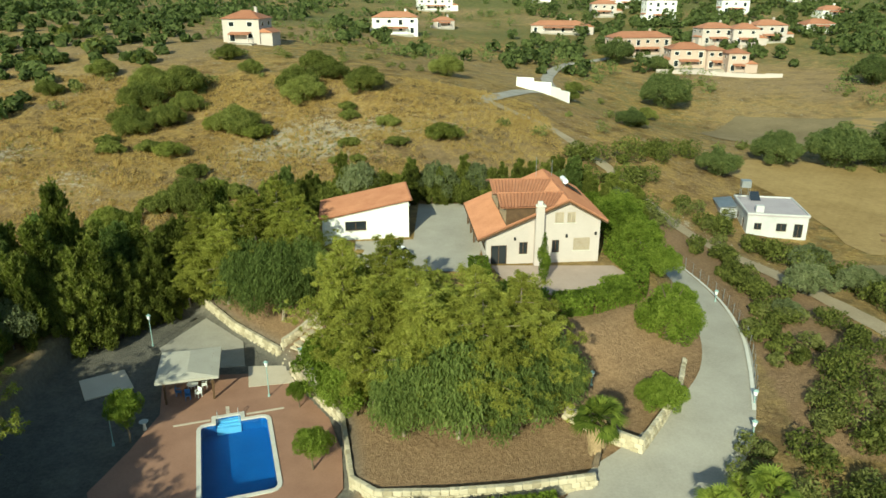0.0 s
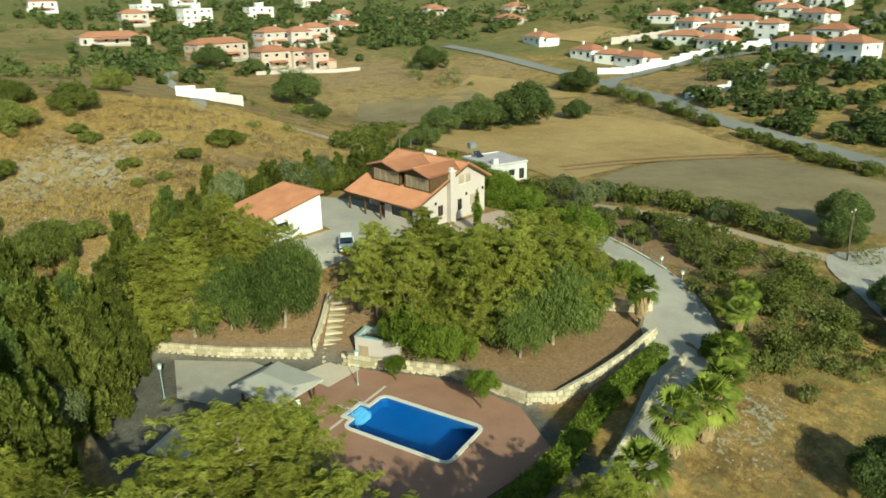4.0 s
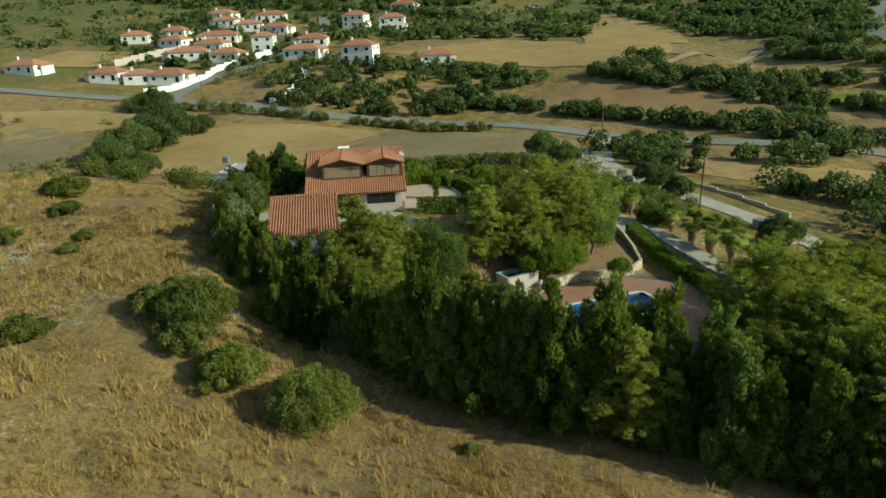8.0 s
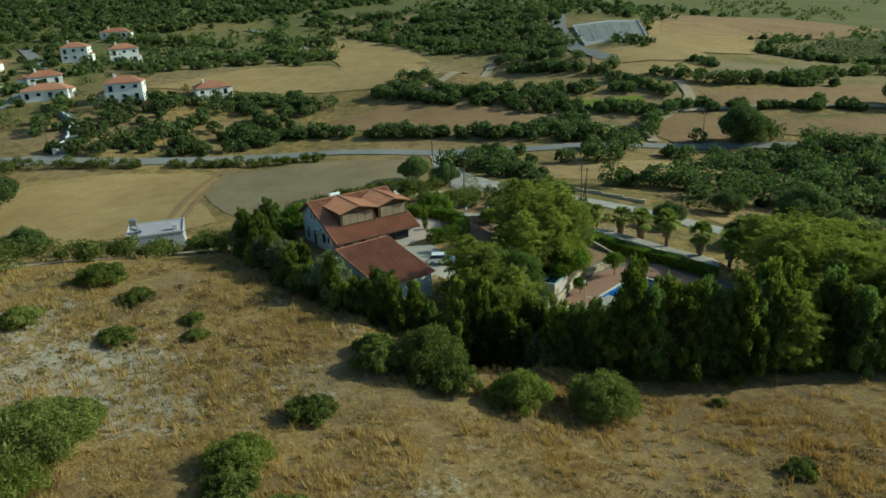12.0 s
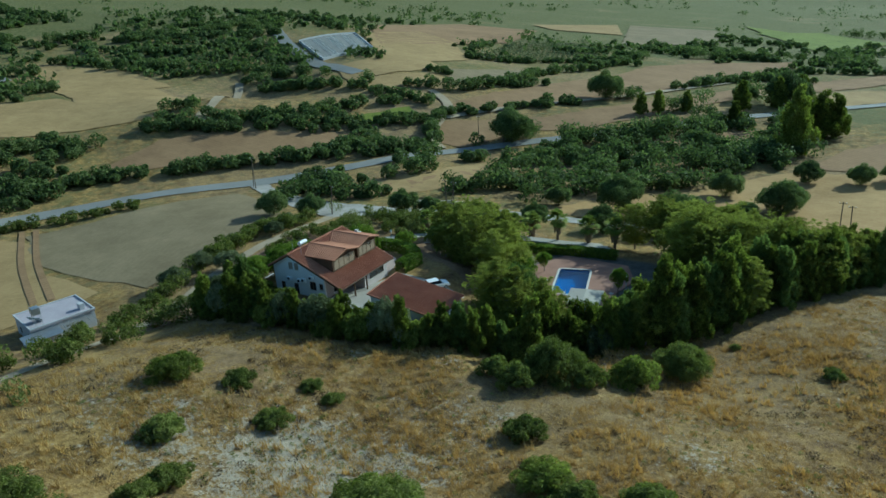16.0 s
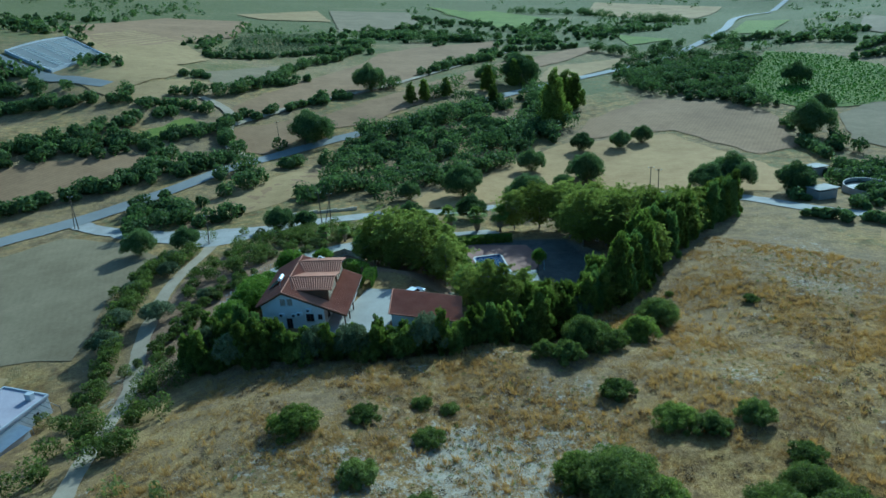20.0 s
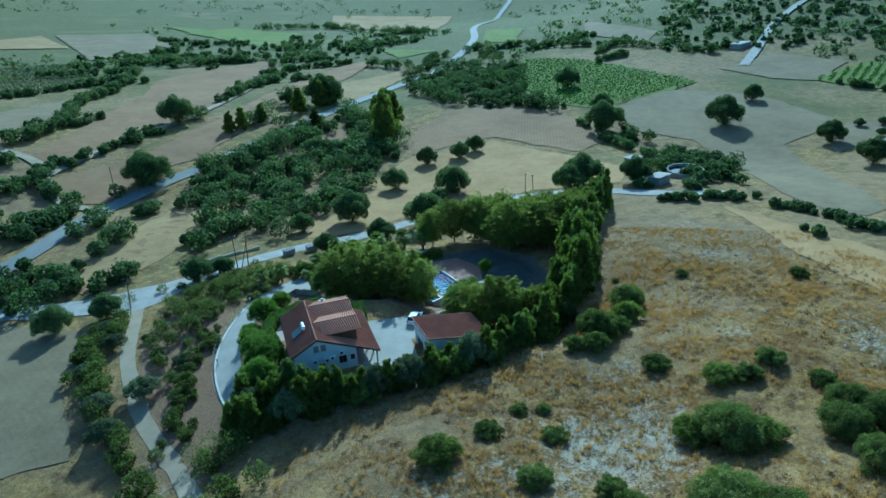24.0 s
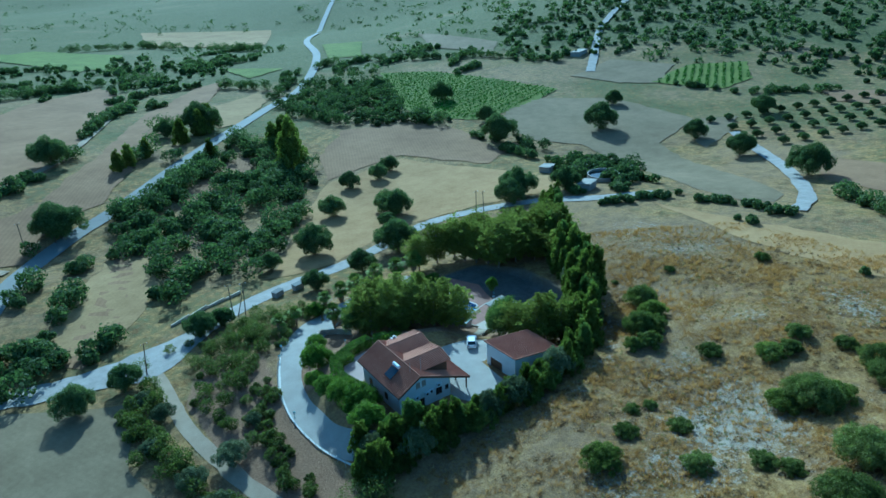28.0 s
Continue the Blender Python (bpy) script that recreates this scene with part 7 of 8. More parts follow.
box_hedge("clipped_hedge", [(18.6, 74), (20, 68), (18.5, 63), (13.5, 60.3), (10.3, 59.6)], 1.9, 1.7, "clipped bright green hedge round the terrace")
box_hedge("clipped_hedge", [(15.5, 62.8), (18.0, 63.4)], 2.2, 1.7, "clipped bright green hedge round the terrace")
box_hedge("clipped_hedge", [(9.6, 60.2), (7.0, 60.8), (5.2, 62.5)], 1.9, 1.7, "clipped bright green hedge round the terrace")
box_hedge("clipped_hedge", [(3.8, 63.5), (3.6, 68.5)], 1.8, 1.9, "clipped green hedge beside the court")
box_hedge("clipped_hedge", [(-19, 33.6), (-11, 34.8), (-3, 37.4), (7.6, 38.6)], 1.5, 1.5, "clipped dark green hedge along the pool terrace")


# ---- walls of stone ----
def stone_mesh(k):
    bm = boxed(-0.31, 0.31, -0.19, 0.19, -0.19, 0.19, 0.05)
    for v in bm.verts:
        v.co += Vector((RNG.uniform(-0.03, 0.03), RNG.uniform(-0.03, 0.03), RNG.uniform(-0.025, 0.025)))
    me = bpy.data.meshes.new("stone")
    bm.to_mesh(me)
    bm.free()
    me.materials.append(STONE)
    return me


def stone_wall(name, line, h, label, side, courses=3, step=0.64):
    """A retaining wall of coursed stones on a mortar core. side: on which side of the line the low ground lies."""
    models = [stone_mesh(k) for k in range(5)]
    pts = []
    for i, (a, b) in enumerate(zip(line, line[1:])):
        L = math.hypot(b[0] - a[0], b[1] - a[1])
        n = max(1, round(L / step))
        pts += [(a[0] + (b[0] - a[0]) * k / n, a[1] + (b[1] - a[1]) * k / n) for k in range(n)]
    pts.append(line[-1])
    low = []
    for i, (x, y) in enumerate(pts):
        x1, y1 = pts[min(i + 1, len(pts) - 1)]
        x0, y0 = pts[max(i - 1, 0)]
        L = math.hypot(x1 - x0, y1 - y0)
        nx, ny = -(y1 - y0) / L * side, (x1 - x0) / L * side
        low.append((nx, ny, gz(x + nx * 0.9, y + ny * 0.9)))
    zs = np.array([q[2] for q in low])
    k = np.ones(7) / 7
    zs = np.convolve(np.pad(zs, 3, mode="edge"), k, "valid")
    bm = bmesh.new()
    ring = []
    for (x, y), (nx, ny, _), z in zip(pts, low, zs):
        ring.append([bm.verts.new((x + nx * d, y + ny * d, z + e)) for d, e in ((0.14, -0.5), (0.14, h - 0.03), (-0.16, h - 0.03), (-0.16, -0.5))])
    for a, b in zip(ring, ring[1:]):
        for j in range(4):
            bm.faces.new((a[j], b[j], b[(j + 1) % 4], a[(j + 1) % 4]))
    bm.faces.new(ring[0])
    bm.faces.new(ring[-1][::-1])
    bmesh.ops.recalc_face_normals(bm, faces=bm.faces)
    w = tagged(part(name, bm, MORTAR), label, "wall", kind="structure")
    for i in range(len(pts) - 1):
        (x0, y0), (x1, y1) = pts[i], pts[i + 1]
        ang = math.degrees(math.atan2(y1 - y0, x1 - x0))
        nx, ny, _ = low[i]
        for c in range(courses):
            f = 0.5 + (0.25 if c % 2 else -0.25)
            s = share("stone", models[int(RNG.integers(5))], w)
            zc = zs[i] + (c + 0.5) * h / courses
            s.matrix_basis = pose(x0 + (x1 - x0) * f + nx * 0.03, y0 + (y1 - y0) * f + ny * 0.03, zc, 0, 0, ang + RNG.choice((0, 180))) @ Matrix.Diagonal((RNG.uniform(0.92, 1.0), 1.0, h / courses / 0.40, 1))
    return w


stone_wall("wall_pool_upper", [(-26.6, 73.3), (-21.9, 67.6), (-15.9, 61.9)], 1.35, "pale dressed stone retaining wall above the patio", -1)
stone_wall("wall_pool", [(-14.2, 59.0), (-12.6, 56.4), (-8.2, 50.2), (-6.5, 42.3), (-4.6, 40.65), (0, 40.35), (5, 40.45), (10.6, 41.15)], 1.35, "pale dressed stone retaining wall round the garden", -1)
stone_wall("wall_drive", [(9.6, 48.5), (12, 46.2), (14.6, 44.4), (17.2, 47.8), (19.6, 51.6), (21, 55)], 1.3, "pale dressed stone wall along the driveway", -1)
stone_wall("wall_lane", [(8.6, 36.6), (3, 35.6), (-4, 33.6), (-11, 31.4)], 0.8, "low pale stone wall beside the lower drive", -1, 2)
stone_wall("wall_stairs", [(-15.6, 61.9), (-13.4, 63.8), (-11.0, 66.2)], 0.9, "pale stone wall beside the garden steps", -1, 2)


def garden_steps():
    s = empty("garden_steps", pose(-14.9, 60.2, 0, 0, 0, -42), "pale stone steps up to the garden", "steps")
    u = [0.02 * k for k in range(400)]
    h = [gz(-14.9 + 0.669 * d, 60.2 + 0.743 * d) for d in u]
    at, k = 0, 0
    while k < 18 and at < 330:
        z = 1.12 + 0.31 * k
        end = next((i for i in range(at, 400) if h[i] > z + 0.25), 399)
        end = max(end, at + 14)
        part("step", boxed(-0.85, 0.85, u[at], min(u[min(end, 399)], u[at] + 1.2) + 0.05, z - 0.7, z + 0.16, 0.02), STONE, s)
        at, k = end, k + 1


garden_steps()


def fence():
    """Posts along the outer edge of the driveway, on a low kerb."""
    line = [(25.6, 50.5), (27.6, 56), (29.2, 62), (29.9, 70), (28.6, 79), (25.8, 87)]
    f = empty("driveway_fence", Matrix.Identity(4), "row of slim pale fence posts beside the driveway", "fence")
    n = 22
    prev = None
    L = [math.hypot(b[0] - a[0], b[1] - a[1]) for a, b in zip(line, line[1:])]
    for i in range(n):
        d = sum(L) * i / (n - 1)
        k = 0
        while k < len(L) - 1 and d > L[k]:
            d -= L[k]
            k += 1
        x, y = line[k][0] + (line[k + 1][0] - line[k][0]) * d / L[k], line[k][1] + (line[k + 1][1] - line[k][1]) * d / L[k]
        z = gz(x, y)
        part("post", tubed((x, y, z), (x + RNG.uniform(-0.05, 0.05), y, z + 1.35), 0.035, None, 6), METAL, f)
        if prev:
            for h in (0.5, 0.95, 1.3):
                part("wire", tubed((prev[0], prev[1], prev[2] + h), (x, y, z + h), 0.006, None, 4), METAL, f)
        prev = (x, y, z)
    ribbon("kerb", [(24.8, 49.0), (27.0, 55.5), (28.7, 62), (29.3, 70), (28.0, 79), (25.2, 87)], 0.3, COPING, "pale concrete kerb of the driveway", "kerb", 0.24, 1.0)


fence()

# ---- white farmhouse in the field ----
def farmhouse():
    h = empty("farmhouse", pose(43.8, 97.8, gz(47, 97) - 0.2, 0, 0, -10), "small whitewashed flat-roofed farmhouse beside the field, walls greyed as in shade", "house")
    W, D, H = 8.2, 9.5, 3.3
    holes = [(1.0, 2.0, 1.2, 2.2), (4.0, 5.4, 1.1, 2.3), (6.4, 7.6, 0.3, 2.3)]
    part("wall", wall_cols(bmesh.new(), "u", (0, W), -0.6, lambda x: H, 0, 0.25, holes), WALLG, h, "white south wall")
    part("wall", wall_cols(bmesh.new(), "u", (0, W), -0.6, lambda x: H, D - 0.25, D, [(1.5, 2.5, 1.1, 2.2), (5.5, 6.5, 1.1, 2.2)]), WALLG, h, "white north wall")
    part("wall", wall_cols(bmesh.new(), "v", (0.25, D - 0.25), -0.6, lambda x: H, 0, 0.25, [(2, 3, 0.2, 2.2), (5.5, 6.7, 1.1, 2.2)]), WALLG, h, "white west wall")
    part("wall", wall_cols(bmesh.new(), "v", (0.25, D - 0.25), -0.6, lambda x: H, W - 0.25, W, [(3, 4.2, 1.1, 2.2)]), WALLG, h, "white east wall")
    for a in holes:
        window(h, "u", 0, *a, "pane", -1)
    for a in ((1.5, 2.5, 1.1, 2.2), (5.5, 6.5, 1.1, 2.2)):
        window(h, "u", D, *a, "pane", 1)
    window(h, "v", 0, 2, 3, 0.2, 2.2, "door", -1)
    window(h, "v", 0, 5.5, 6.7, 1.1, 2.2, "pane", -1)
    window(h, "v", W, 3, 4.2, 1.1, 2.2, "pane", 1)
    part("roof", boxed(-0.15, W + 0.15, -0.15, D + 0.15, H, H + 0.2, 0.03), FLATROOF, h, "weathered pinkish flat roof")
    for r in ((-0.15, W + 0.15, -0.15, 0.05), (-0.15, W + 0.15, D - 0.05, D + 0.15), (-0.15, 0.05, 0.05, D - 0.05), (W - 0.05, W + 0.15, 0.05, D - 0.05)):
        part("parapet", boxed(*r, H + 0.2, H + 0.4), WALLG, h)
    part("chimney", boxed(1.2, 2.3, 0.9, 1.7, H + 0.2, H + 1.2, 0.03), WALLG, h)
    part("lean_to", boxed(-2.6, -0.2, 6.0, 11.0, -0.5, 2.5, 0.03), WALLG, h, "white lean-to shed")
    part("lean_to_roof", slab([(-2.9, 5.7, 2.55), (-0.2, 5.7, 2.9), (-0.2, 11.3, 2.9), (-2.9, 11.3, 2.55)], 0.08), METAL, h, "grey sheet roof")
    for i in range(6):
        part("pergola_bar", tubed((-2.4, 0.6 + i * 0.9, 2.5), (0, 0.6 + i * 0.9, 3.0), 0.04, None, 5), METAL, h)
    for y in (0.5, 3.0, 5.4):
        part("pergola_post", tubed((-2.4, y, -0.5), (-2.4, y, 2.5), 0.05, None, 6), METAL, h)
    s = empty("roof_water_tank", h.matrix_basis @ pose(1.0, 8.0, H + 0.2), "grey water tank on a tall stand on the roof", "water tank")
    for x in (-0.6, 0.6):
        for y in (-0.5, 0.5):
            part("stand_leg", tubed((x, y, 0), (x, y, 1.9), 0.04, None, 5), METAL, s)
    part("tank", boxed(-0.7, 0.7, -0.6, 0.6, 1.9, 3.0, 0.05), METAL, s)
    part("panel", slab([(0.8, -0.9, 0.1), (2.2, -0.9, 0.1), (2.2, 0.9, 1.0), (0.8, 0.9, 1.0)], 0.06), SOLAR, s)


farmhouse()


# ---- far villas ----
def villa(x, y, w, d, storeys, turn, wall, roof="hip", label="white villa with a terracotta roof"):
    z = gz(x, y) - 0.3
    v = empty("villa", pose(x, y, z, 0, 0, turn), label, "house", "villas of the village")
    H = 0.6 + 2.9 * storeys
    part("wall", boxed(-w / 2, w / 2, -d / 2, d / 2, -1.5, H), wall, v)
    o = 0.5
    if roof == "hip":
        bm = bmesh.new()
        e = [bm.verts.new(p) for p in ((-w / 2 - o, -d / 2 - o, H), (w / 2 + o, -d / 2 - o, H), (w / 2 + o, d / 2 + o, H), (-w / 2 - o, d / 2 + o, H))]
        rz, k = H + min(w, d) * 0.23, max(0.3, (w - d) / 2 + 0.6)
        t = [bm.verts.new((-k, 0, rz)), bm.verts.new((k, 0, rz))]
        for f in ((e[0], e[1], t[1], t[0]), (e[1], e[2], t[1]), (e[2], e[3], t[0], t[1]), (e[3], e[0], t[0]), (e[3], e[2], e[1], e[0])):
            bm.faces.new(f)
        part("roof", bm, ROOFFAR, v)
    else:
        r = part("roof", boxed(-w / 2 - 0.1, w / 2 + 0.1, -d / 2 - 0.1, d / 2 + 0.1, H, H + 0.25), FLATROOF, v)
        part("stair_tower", boxed(-1.5, 1.5, -1.5, 1.5, H + 0.25, H + 2.4), wall, r)
    part("chimney", boxed(w * 0.2, w * 0.2 + 0.7, 0.6, 1.3, H, H + min(w, d) * 0.23 + 0.8), wall, v)
    q = 1 if int(abs(x)) % 2 else -1
    wing = part("wing", boxed(q * w * 0.5 - 1.0, q * w * 0.5 + 3.2, -d * 0.45, d * 0.2, -1.5, 3.0), wall, v)
    bm = bmesh.new()
    c = q * w * 0.5 + 1.1
    f = [bm.verts.new(p) for p in ((c - 2.4, -d * 0.45 - 0.4, 3.0), (c + 2.4, -d * 0.45 - 0.4, 3.0), (c + 2.4, d * 0.2 + 0.4, 3.0), (c - 2.4, d * 0.2 + 0.4, 3.0), (c, -d * 0.45 - 0.4, 4.1), (c, d * 0.2 + 0.4, 4.1))]
    for k in ((0, 4, 5, 3), (1, 2, 5, 4), (0, 1, 4), (2, 3, 5), (3, 2, 1, 0)):
        bm.faces.new([f[i] for i in k])
    part("wing_roof", bm, ROOFFAR, wing)
    porch = part("porch_roof", slab([(-w * 0.28, -d / 2 - 2.4, 2.55), (w * 0.28, -d / 2 - 2.4, 2.55), (w * 0.28, -d / 2 - 0.05, 3.05), (-w * 0.28, -d / 2 - 0.05, 3.05)], 0.12), ROOFFAR, v)
    for k in (-0.26, 0.26):
        part("post", boxed(w * k - 0.12, w * k + 0.12, -d / 2 - 2.3, -d / 2 - 2.06, -1.0, 2.56), wall, porch)
    part("terrace", boxed(-w * 0.4, w * 0.4, -d / 2 - 3.4, -d / 2 - 0.06, -1.5, 0.35), CONCRETE, v)
    for s in range(storeys):
        for side in (-1, 1):
            n = max(2, int(w / 3.6))
            for i in range(n):
                cx = -w / 2 + (i + 0.5) * w / n
                tall = (i + s) % 3 == 0
                a = part("window", boxed(cx - 0.75, cx + 0.75, side * d / 2 - 0.03, side * d / 2 + 0.04, 0.6 + s * 2.9 + (0.1 if tall else 0.9), 0.6 + s * 2.9 + 2.2), WHITEP, v)
                part("pane", boxed(cx - 0.65, cx + 0.65, side * d / 2 - 0.05, side * d / 2 + 0.06, 0.6 + s * 2.9 + (0.2 if tall else 1.0), 0.6 + s * 2.9 + 2.1), PANE, a)
            m = max(1, int(d / 4))
            for i in range(m):
                cy = -d / 2 + (i + 0.5) * d / m
                a = part("window", boxed(side * w / 2 - 0.03, side * w / 2 + 0.04, cy - 0.6, cy + 0.6, 0.6 + s * 2.9 + 0.9, 0.6 + s * 2.9 + 2.2), WHITEP, v)
                part("pane", boxed(side * w / 2 - 0.05, side * w / 2 + 0.06, cy - 0.5, cy + 0.5, 0.6 + s * 2.9 + 1.0, 0.6 + s * 2.9 + 2.1), PANE, a)
    return v


def village():
    east = ((187.5, 217, 14, 1), (176.8, 182.6, 11, 1), (175.3, 171, 10, 1), (175.3, 160, 13, 1), (252.5, 199.8, 12, 1), (263.1, 185.1, 12, 1), (212.2, 164.1, 15, 1), (207, 147, 12, 1), (247.7, 161.3, 18, 1),
            (228.7, 158.8, 13, 1), (277.5, 153.9, 11, 1), (311.3, 175.3, 14, 1), (304.4, 148, 15, 1), (267.3, 138.2, 13, 1), (223.4, 135.6, 9, 2), (203.4, 115.6, 15, 1), (230.2, 115.6, 12, 1), (182.9, 91.6, 12, 2),
            (181.8, 63.2, 12, 1), (277.1, 101.4, 11, 2), (265.7, 83, 12, 2), (335.5, 79.3, 14, 1), (290, 168, 11, 1), (240, 178, 11, 1))
    for i, (x, y, w, s) in enumerate(east):
        villa(x + 3, y, w, 9 if w > 10 else 7.5, s, 72 + (i * 37) % 25, WALLW)
    north = ((-51.9, 198, 10, 2, "hip", WALLC, "cream two-storey villa with a hipped terracotta roof"), (-18, 283, 17, 2, "hip", WALLW, "large white villa with terracotta roofs"), (72.3, 275, 22, 2, "hip", WALLP, "long pinkish terrace of houses"),
             (82.7, 252, 12, 2, "hip", WALLP, "pinkish two-storey house"), (91, 250, 6, 2, "hip", WALLP, "narrow pinkish house"), (97, 244, 6.5, 2, "hip", WALLP, "narrow pinkish end house"),
             (108.5, 299, 13, 2, "hip", WALLC, "yellowish two-storey house"), (119, 295, 10, 2, "hip", WALLC, "yellowish two-storey house"), (131, 302, 13, 2, "hip", WALLC, "cream house with balconies"),
             (51.3, 332, 24, 1, "hip", WALLC, "long low cream house"), (108.4, 378, 15, 3, "flat", WALLW, "white three-storey block"), (104.7, 435, 15, 2, "flat", WALLW, "white flat-roofed block"),
             (160, 320, 12, 1, "hip", WALLW, "low white house"), (-5, 436, 20, 2, "hip", WALLW, "large white house"), (150, 390, 14, 2, "flat", WALLW, "white flat-roofed house"), (185, 360, 12, 1, "hip", WALLW, "low white house"),
             (85, 400, 13, 2, "hip", WALLC, "cream two-storey house"), (200, 420, 14, 2, "hip", WALLW, "white two-storey house"), (235, 340, 13, 1, "hip", WALLC, "cream bungalow"), (262, 300, 13, 1, "hip", WALLC, "cream bungalow"),
             (60, 470, 14, 2, "hip", WALLW, "white hillside villa"), (140, 470, 14, 2, "flat", WALLW, "white flat-roofed house"), (0, 330, 9, 1, "hip", WALLC, "small cream house"), (225, 270, 14, 1, "hip", WALLC, "low cream house"))
    for i, (x, y, w, s, r, m, lab) in enumerate(north):
        villa(x, y, w, 9 if w > 9 else 7, s, -8 + (i * 29) % 20, m, r, lab + " on the slope")


village()


def low_wall(name, line, h, mat, label, t=0.3):
    bm = bmesh.new()
    for (x0, y0), (x1, y1) in zip(line, line[1:]):
        n = max(1, int(math.hypot(x1 - x0, y1 - y0) / 4))
        for k in range(n):
            a = (x0 + (x1 - x0) * k / n, y0 + (y1 - y0) * k / n)
            b = (x0 + (x1 - x0) * (k + 1) / n, y0 + (y1 - y0) * (k + 1) / n)
            L = math.hypot(b[0] - a[0], b[1] - a[1])
            nx, ny = -(b[1] - a[1]) / L * t / 2, (b[0] - a[0]) / L * t / 2
            z = max(gz(*a), gz(*b))
            q = [(a[0] + nx, a[1] + ny), (b[0] + nx, b[1] + ny), (b[0] - nx, b[1] - ny), (a[0] - nx, a[1] - ny)]
            lo, hi = [bm.verts.new((*p, z - 1.2)) for p in q], [bm.verts.new((*p, z + h)) for p in q]
            bm.faces.new(hi)
            bm.faces.new(lo[::-1])
            for j in range(4):
                bm.faces.new((lo[j], lo[(j + 1) % 4], hi[(j + 1) % 4], hi[j]))
    bmesh.ops.recalc_face_normals(bm, faces=bm.faces)
    return tagged(part(name, bm, mat), label, "wall", kind="structure")


low_wall("wall_village", [(161, 164), (166, 156), (180, 148), (191, 147), (205, 138), (222, 129)], 2.0, WHITEP, "white garden wall of the villas")
low_wall("wall_village", [(203, 190), (225, 178), (236, 165)], 2.5, WALLC, "long cream retaining wall")
low_wall("wall_village", [(140, 117), (150, 113), (168, 110), (180, 113)], 1.2, WHITEP, "low white wall beside the lane")
low_wall("wall_north", [(18, 178), (26, 174), (29, 166)], 2.2, WALLW, "white stepped garden wall on the hill")
low_wall("wall_north", [(70, 240), (84, 240), (98, 234), (108, 232)], 1.2, WALLC, "pale retaining wall before the terrace")
low_wall("terrace_wall", [(40, 18), (31, 12.5), (22, 8.5)], 0.5, STONE, "low stone wall beside the gravel lane")
ribbon("village_road", [(137, 118), (150, 150), (167, 150), (181, 145), (212, 126), (264, 117), (316, 122)], 5.5, ASPHALT, "grey village street", "road", 0.2, 4)
ribbon("village_lane", [(134, 117), (149, 113), (168, 110), (184, 114)], 4, ASPHALT, "grey village lane", "road", 0.2, 4)
ribbon("upper_road", [(347, 9), (331, 0), (300, -2), (267, 1)], 5, ASPHALT, "pale upper road", "road", 0.4, 5)
ribbon("dirt_path", [(138, -8), (149, -6), (155, -17), (182, -50), (195, -63)], 3.5, TRACKDIRT, "pale dirt path between fields", "track", 0.3, 4)
ribbon("dirt_path", [(72, -42), (84, -52), (94, -79), (110, -90)], 3.5, TRACKDIRT, "pale dirt path between fields", "track", 0.3, 4)
ribbon("farm_path", [(-190, -21), (-172, 6), (-154, 29), (-128, 54), (-112, 62)], 4.5, GRAVEL, "pale farm track", "track", 0.3, 4)
ribbon("valley_lane", [(-225, -150), (-253, -179), (-307, -234), (-385, -291)], 5, GRAVEL, "pale valley lane", "road", 0.4, 5)
ribbon("hill_lane", [(8, 142), (14, 155), (19, 168), (28, 185), (30, 210), (40, 240), (60, 262)], 3.2, GRAVEL, "pale lane up to the houses", "track", 0.12, 3)


def panel_farm():
    """A walled plot with rows of pale slabs between paved paths, and the lane beside it."""
    A, B, C, D = Vector((183, -105, 0)), Vector((180, -140, 0)), Vector((219, -170, 0)), Vector((221, -128, 0))
    at = lambda s, t: A.lerp(B, s).lerp(D.lerp(C, s), t)
    drape("plot_ground", [tuple(q[:2]) for q in (A, B, C, D)], ASPHALT, "grey paved plot", "plot", 0.3, 5)
    ribbon("plot_lane", [(150, -92), (170, -97), (182, -99), (224, -122), (262, -150)], 7.0, ASPHALT, "grey lane beside the walled plot", "road", 0.2)
    f = empty("walled_plot", Matrix.Identity(4), "rows of pale slabs inside a white-walled plot", "plot")
    ring = [(0, 0), (1, 0), (1, 1), (0, 1), (0, 0)]
    for (s0, t0), (s1, t1) in zip(ring, ring[1:]):
        for k in range(6):
            p, q = at(s0 + (s1 - s0) * k / 6, t0 + (t1 - t0) * k / 6), at(s0 + (s1 - s0) * (k + 1) / 6, t0 + (t1 - t0) * (k + 1) / 6)
            n = (q - p).cross(Vector((0, 0, 1))).normalized() * 0.2
            za, zb = gz(p.x, p.y), gz(q.x, q.y)
            part("perimeter_wall", slab([(*(p - n)[:2], za), (*(p + n)[:2], za), (*(q + n)[:2], zb), (*(q - n)[:2], zb)], 1.3, 0.8), WALLG, f)
    for r in range(8):
        for k in range(14):
            p = at((r + (0.75 if r % 2 else 0.35)) / 8, 0.06 + 0.9 * k / 14)
            z = gz(p.x, p.y) + 0.3
            u = (at(0.5, 1) - at(0.5, 0)).normalized()
            n = Vector((-u.y, u.x, 0))
            part("slab", slab([(*(p + u * i + n * j)[:2], z) for i, j in ((-0.6, -1.0), (0.6, -1.0), (0.6, 1.0), (-0.6, 1.0))], 0.5, 0.3), COPING, f)


panel_farm()


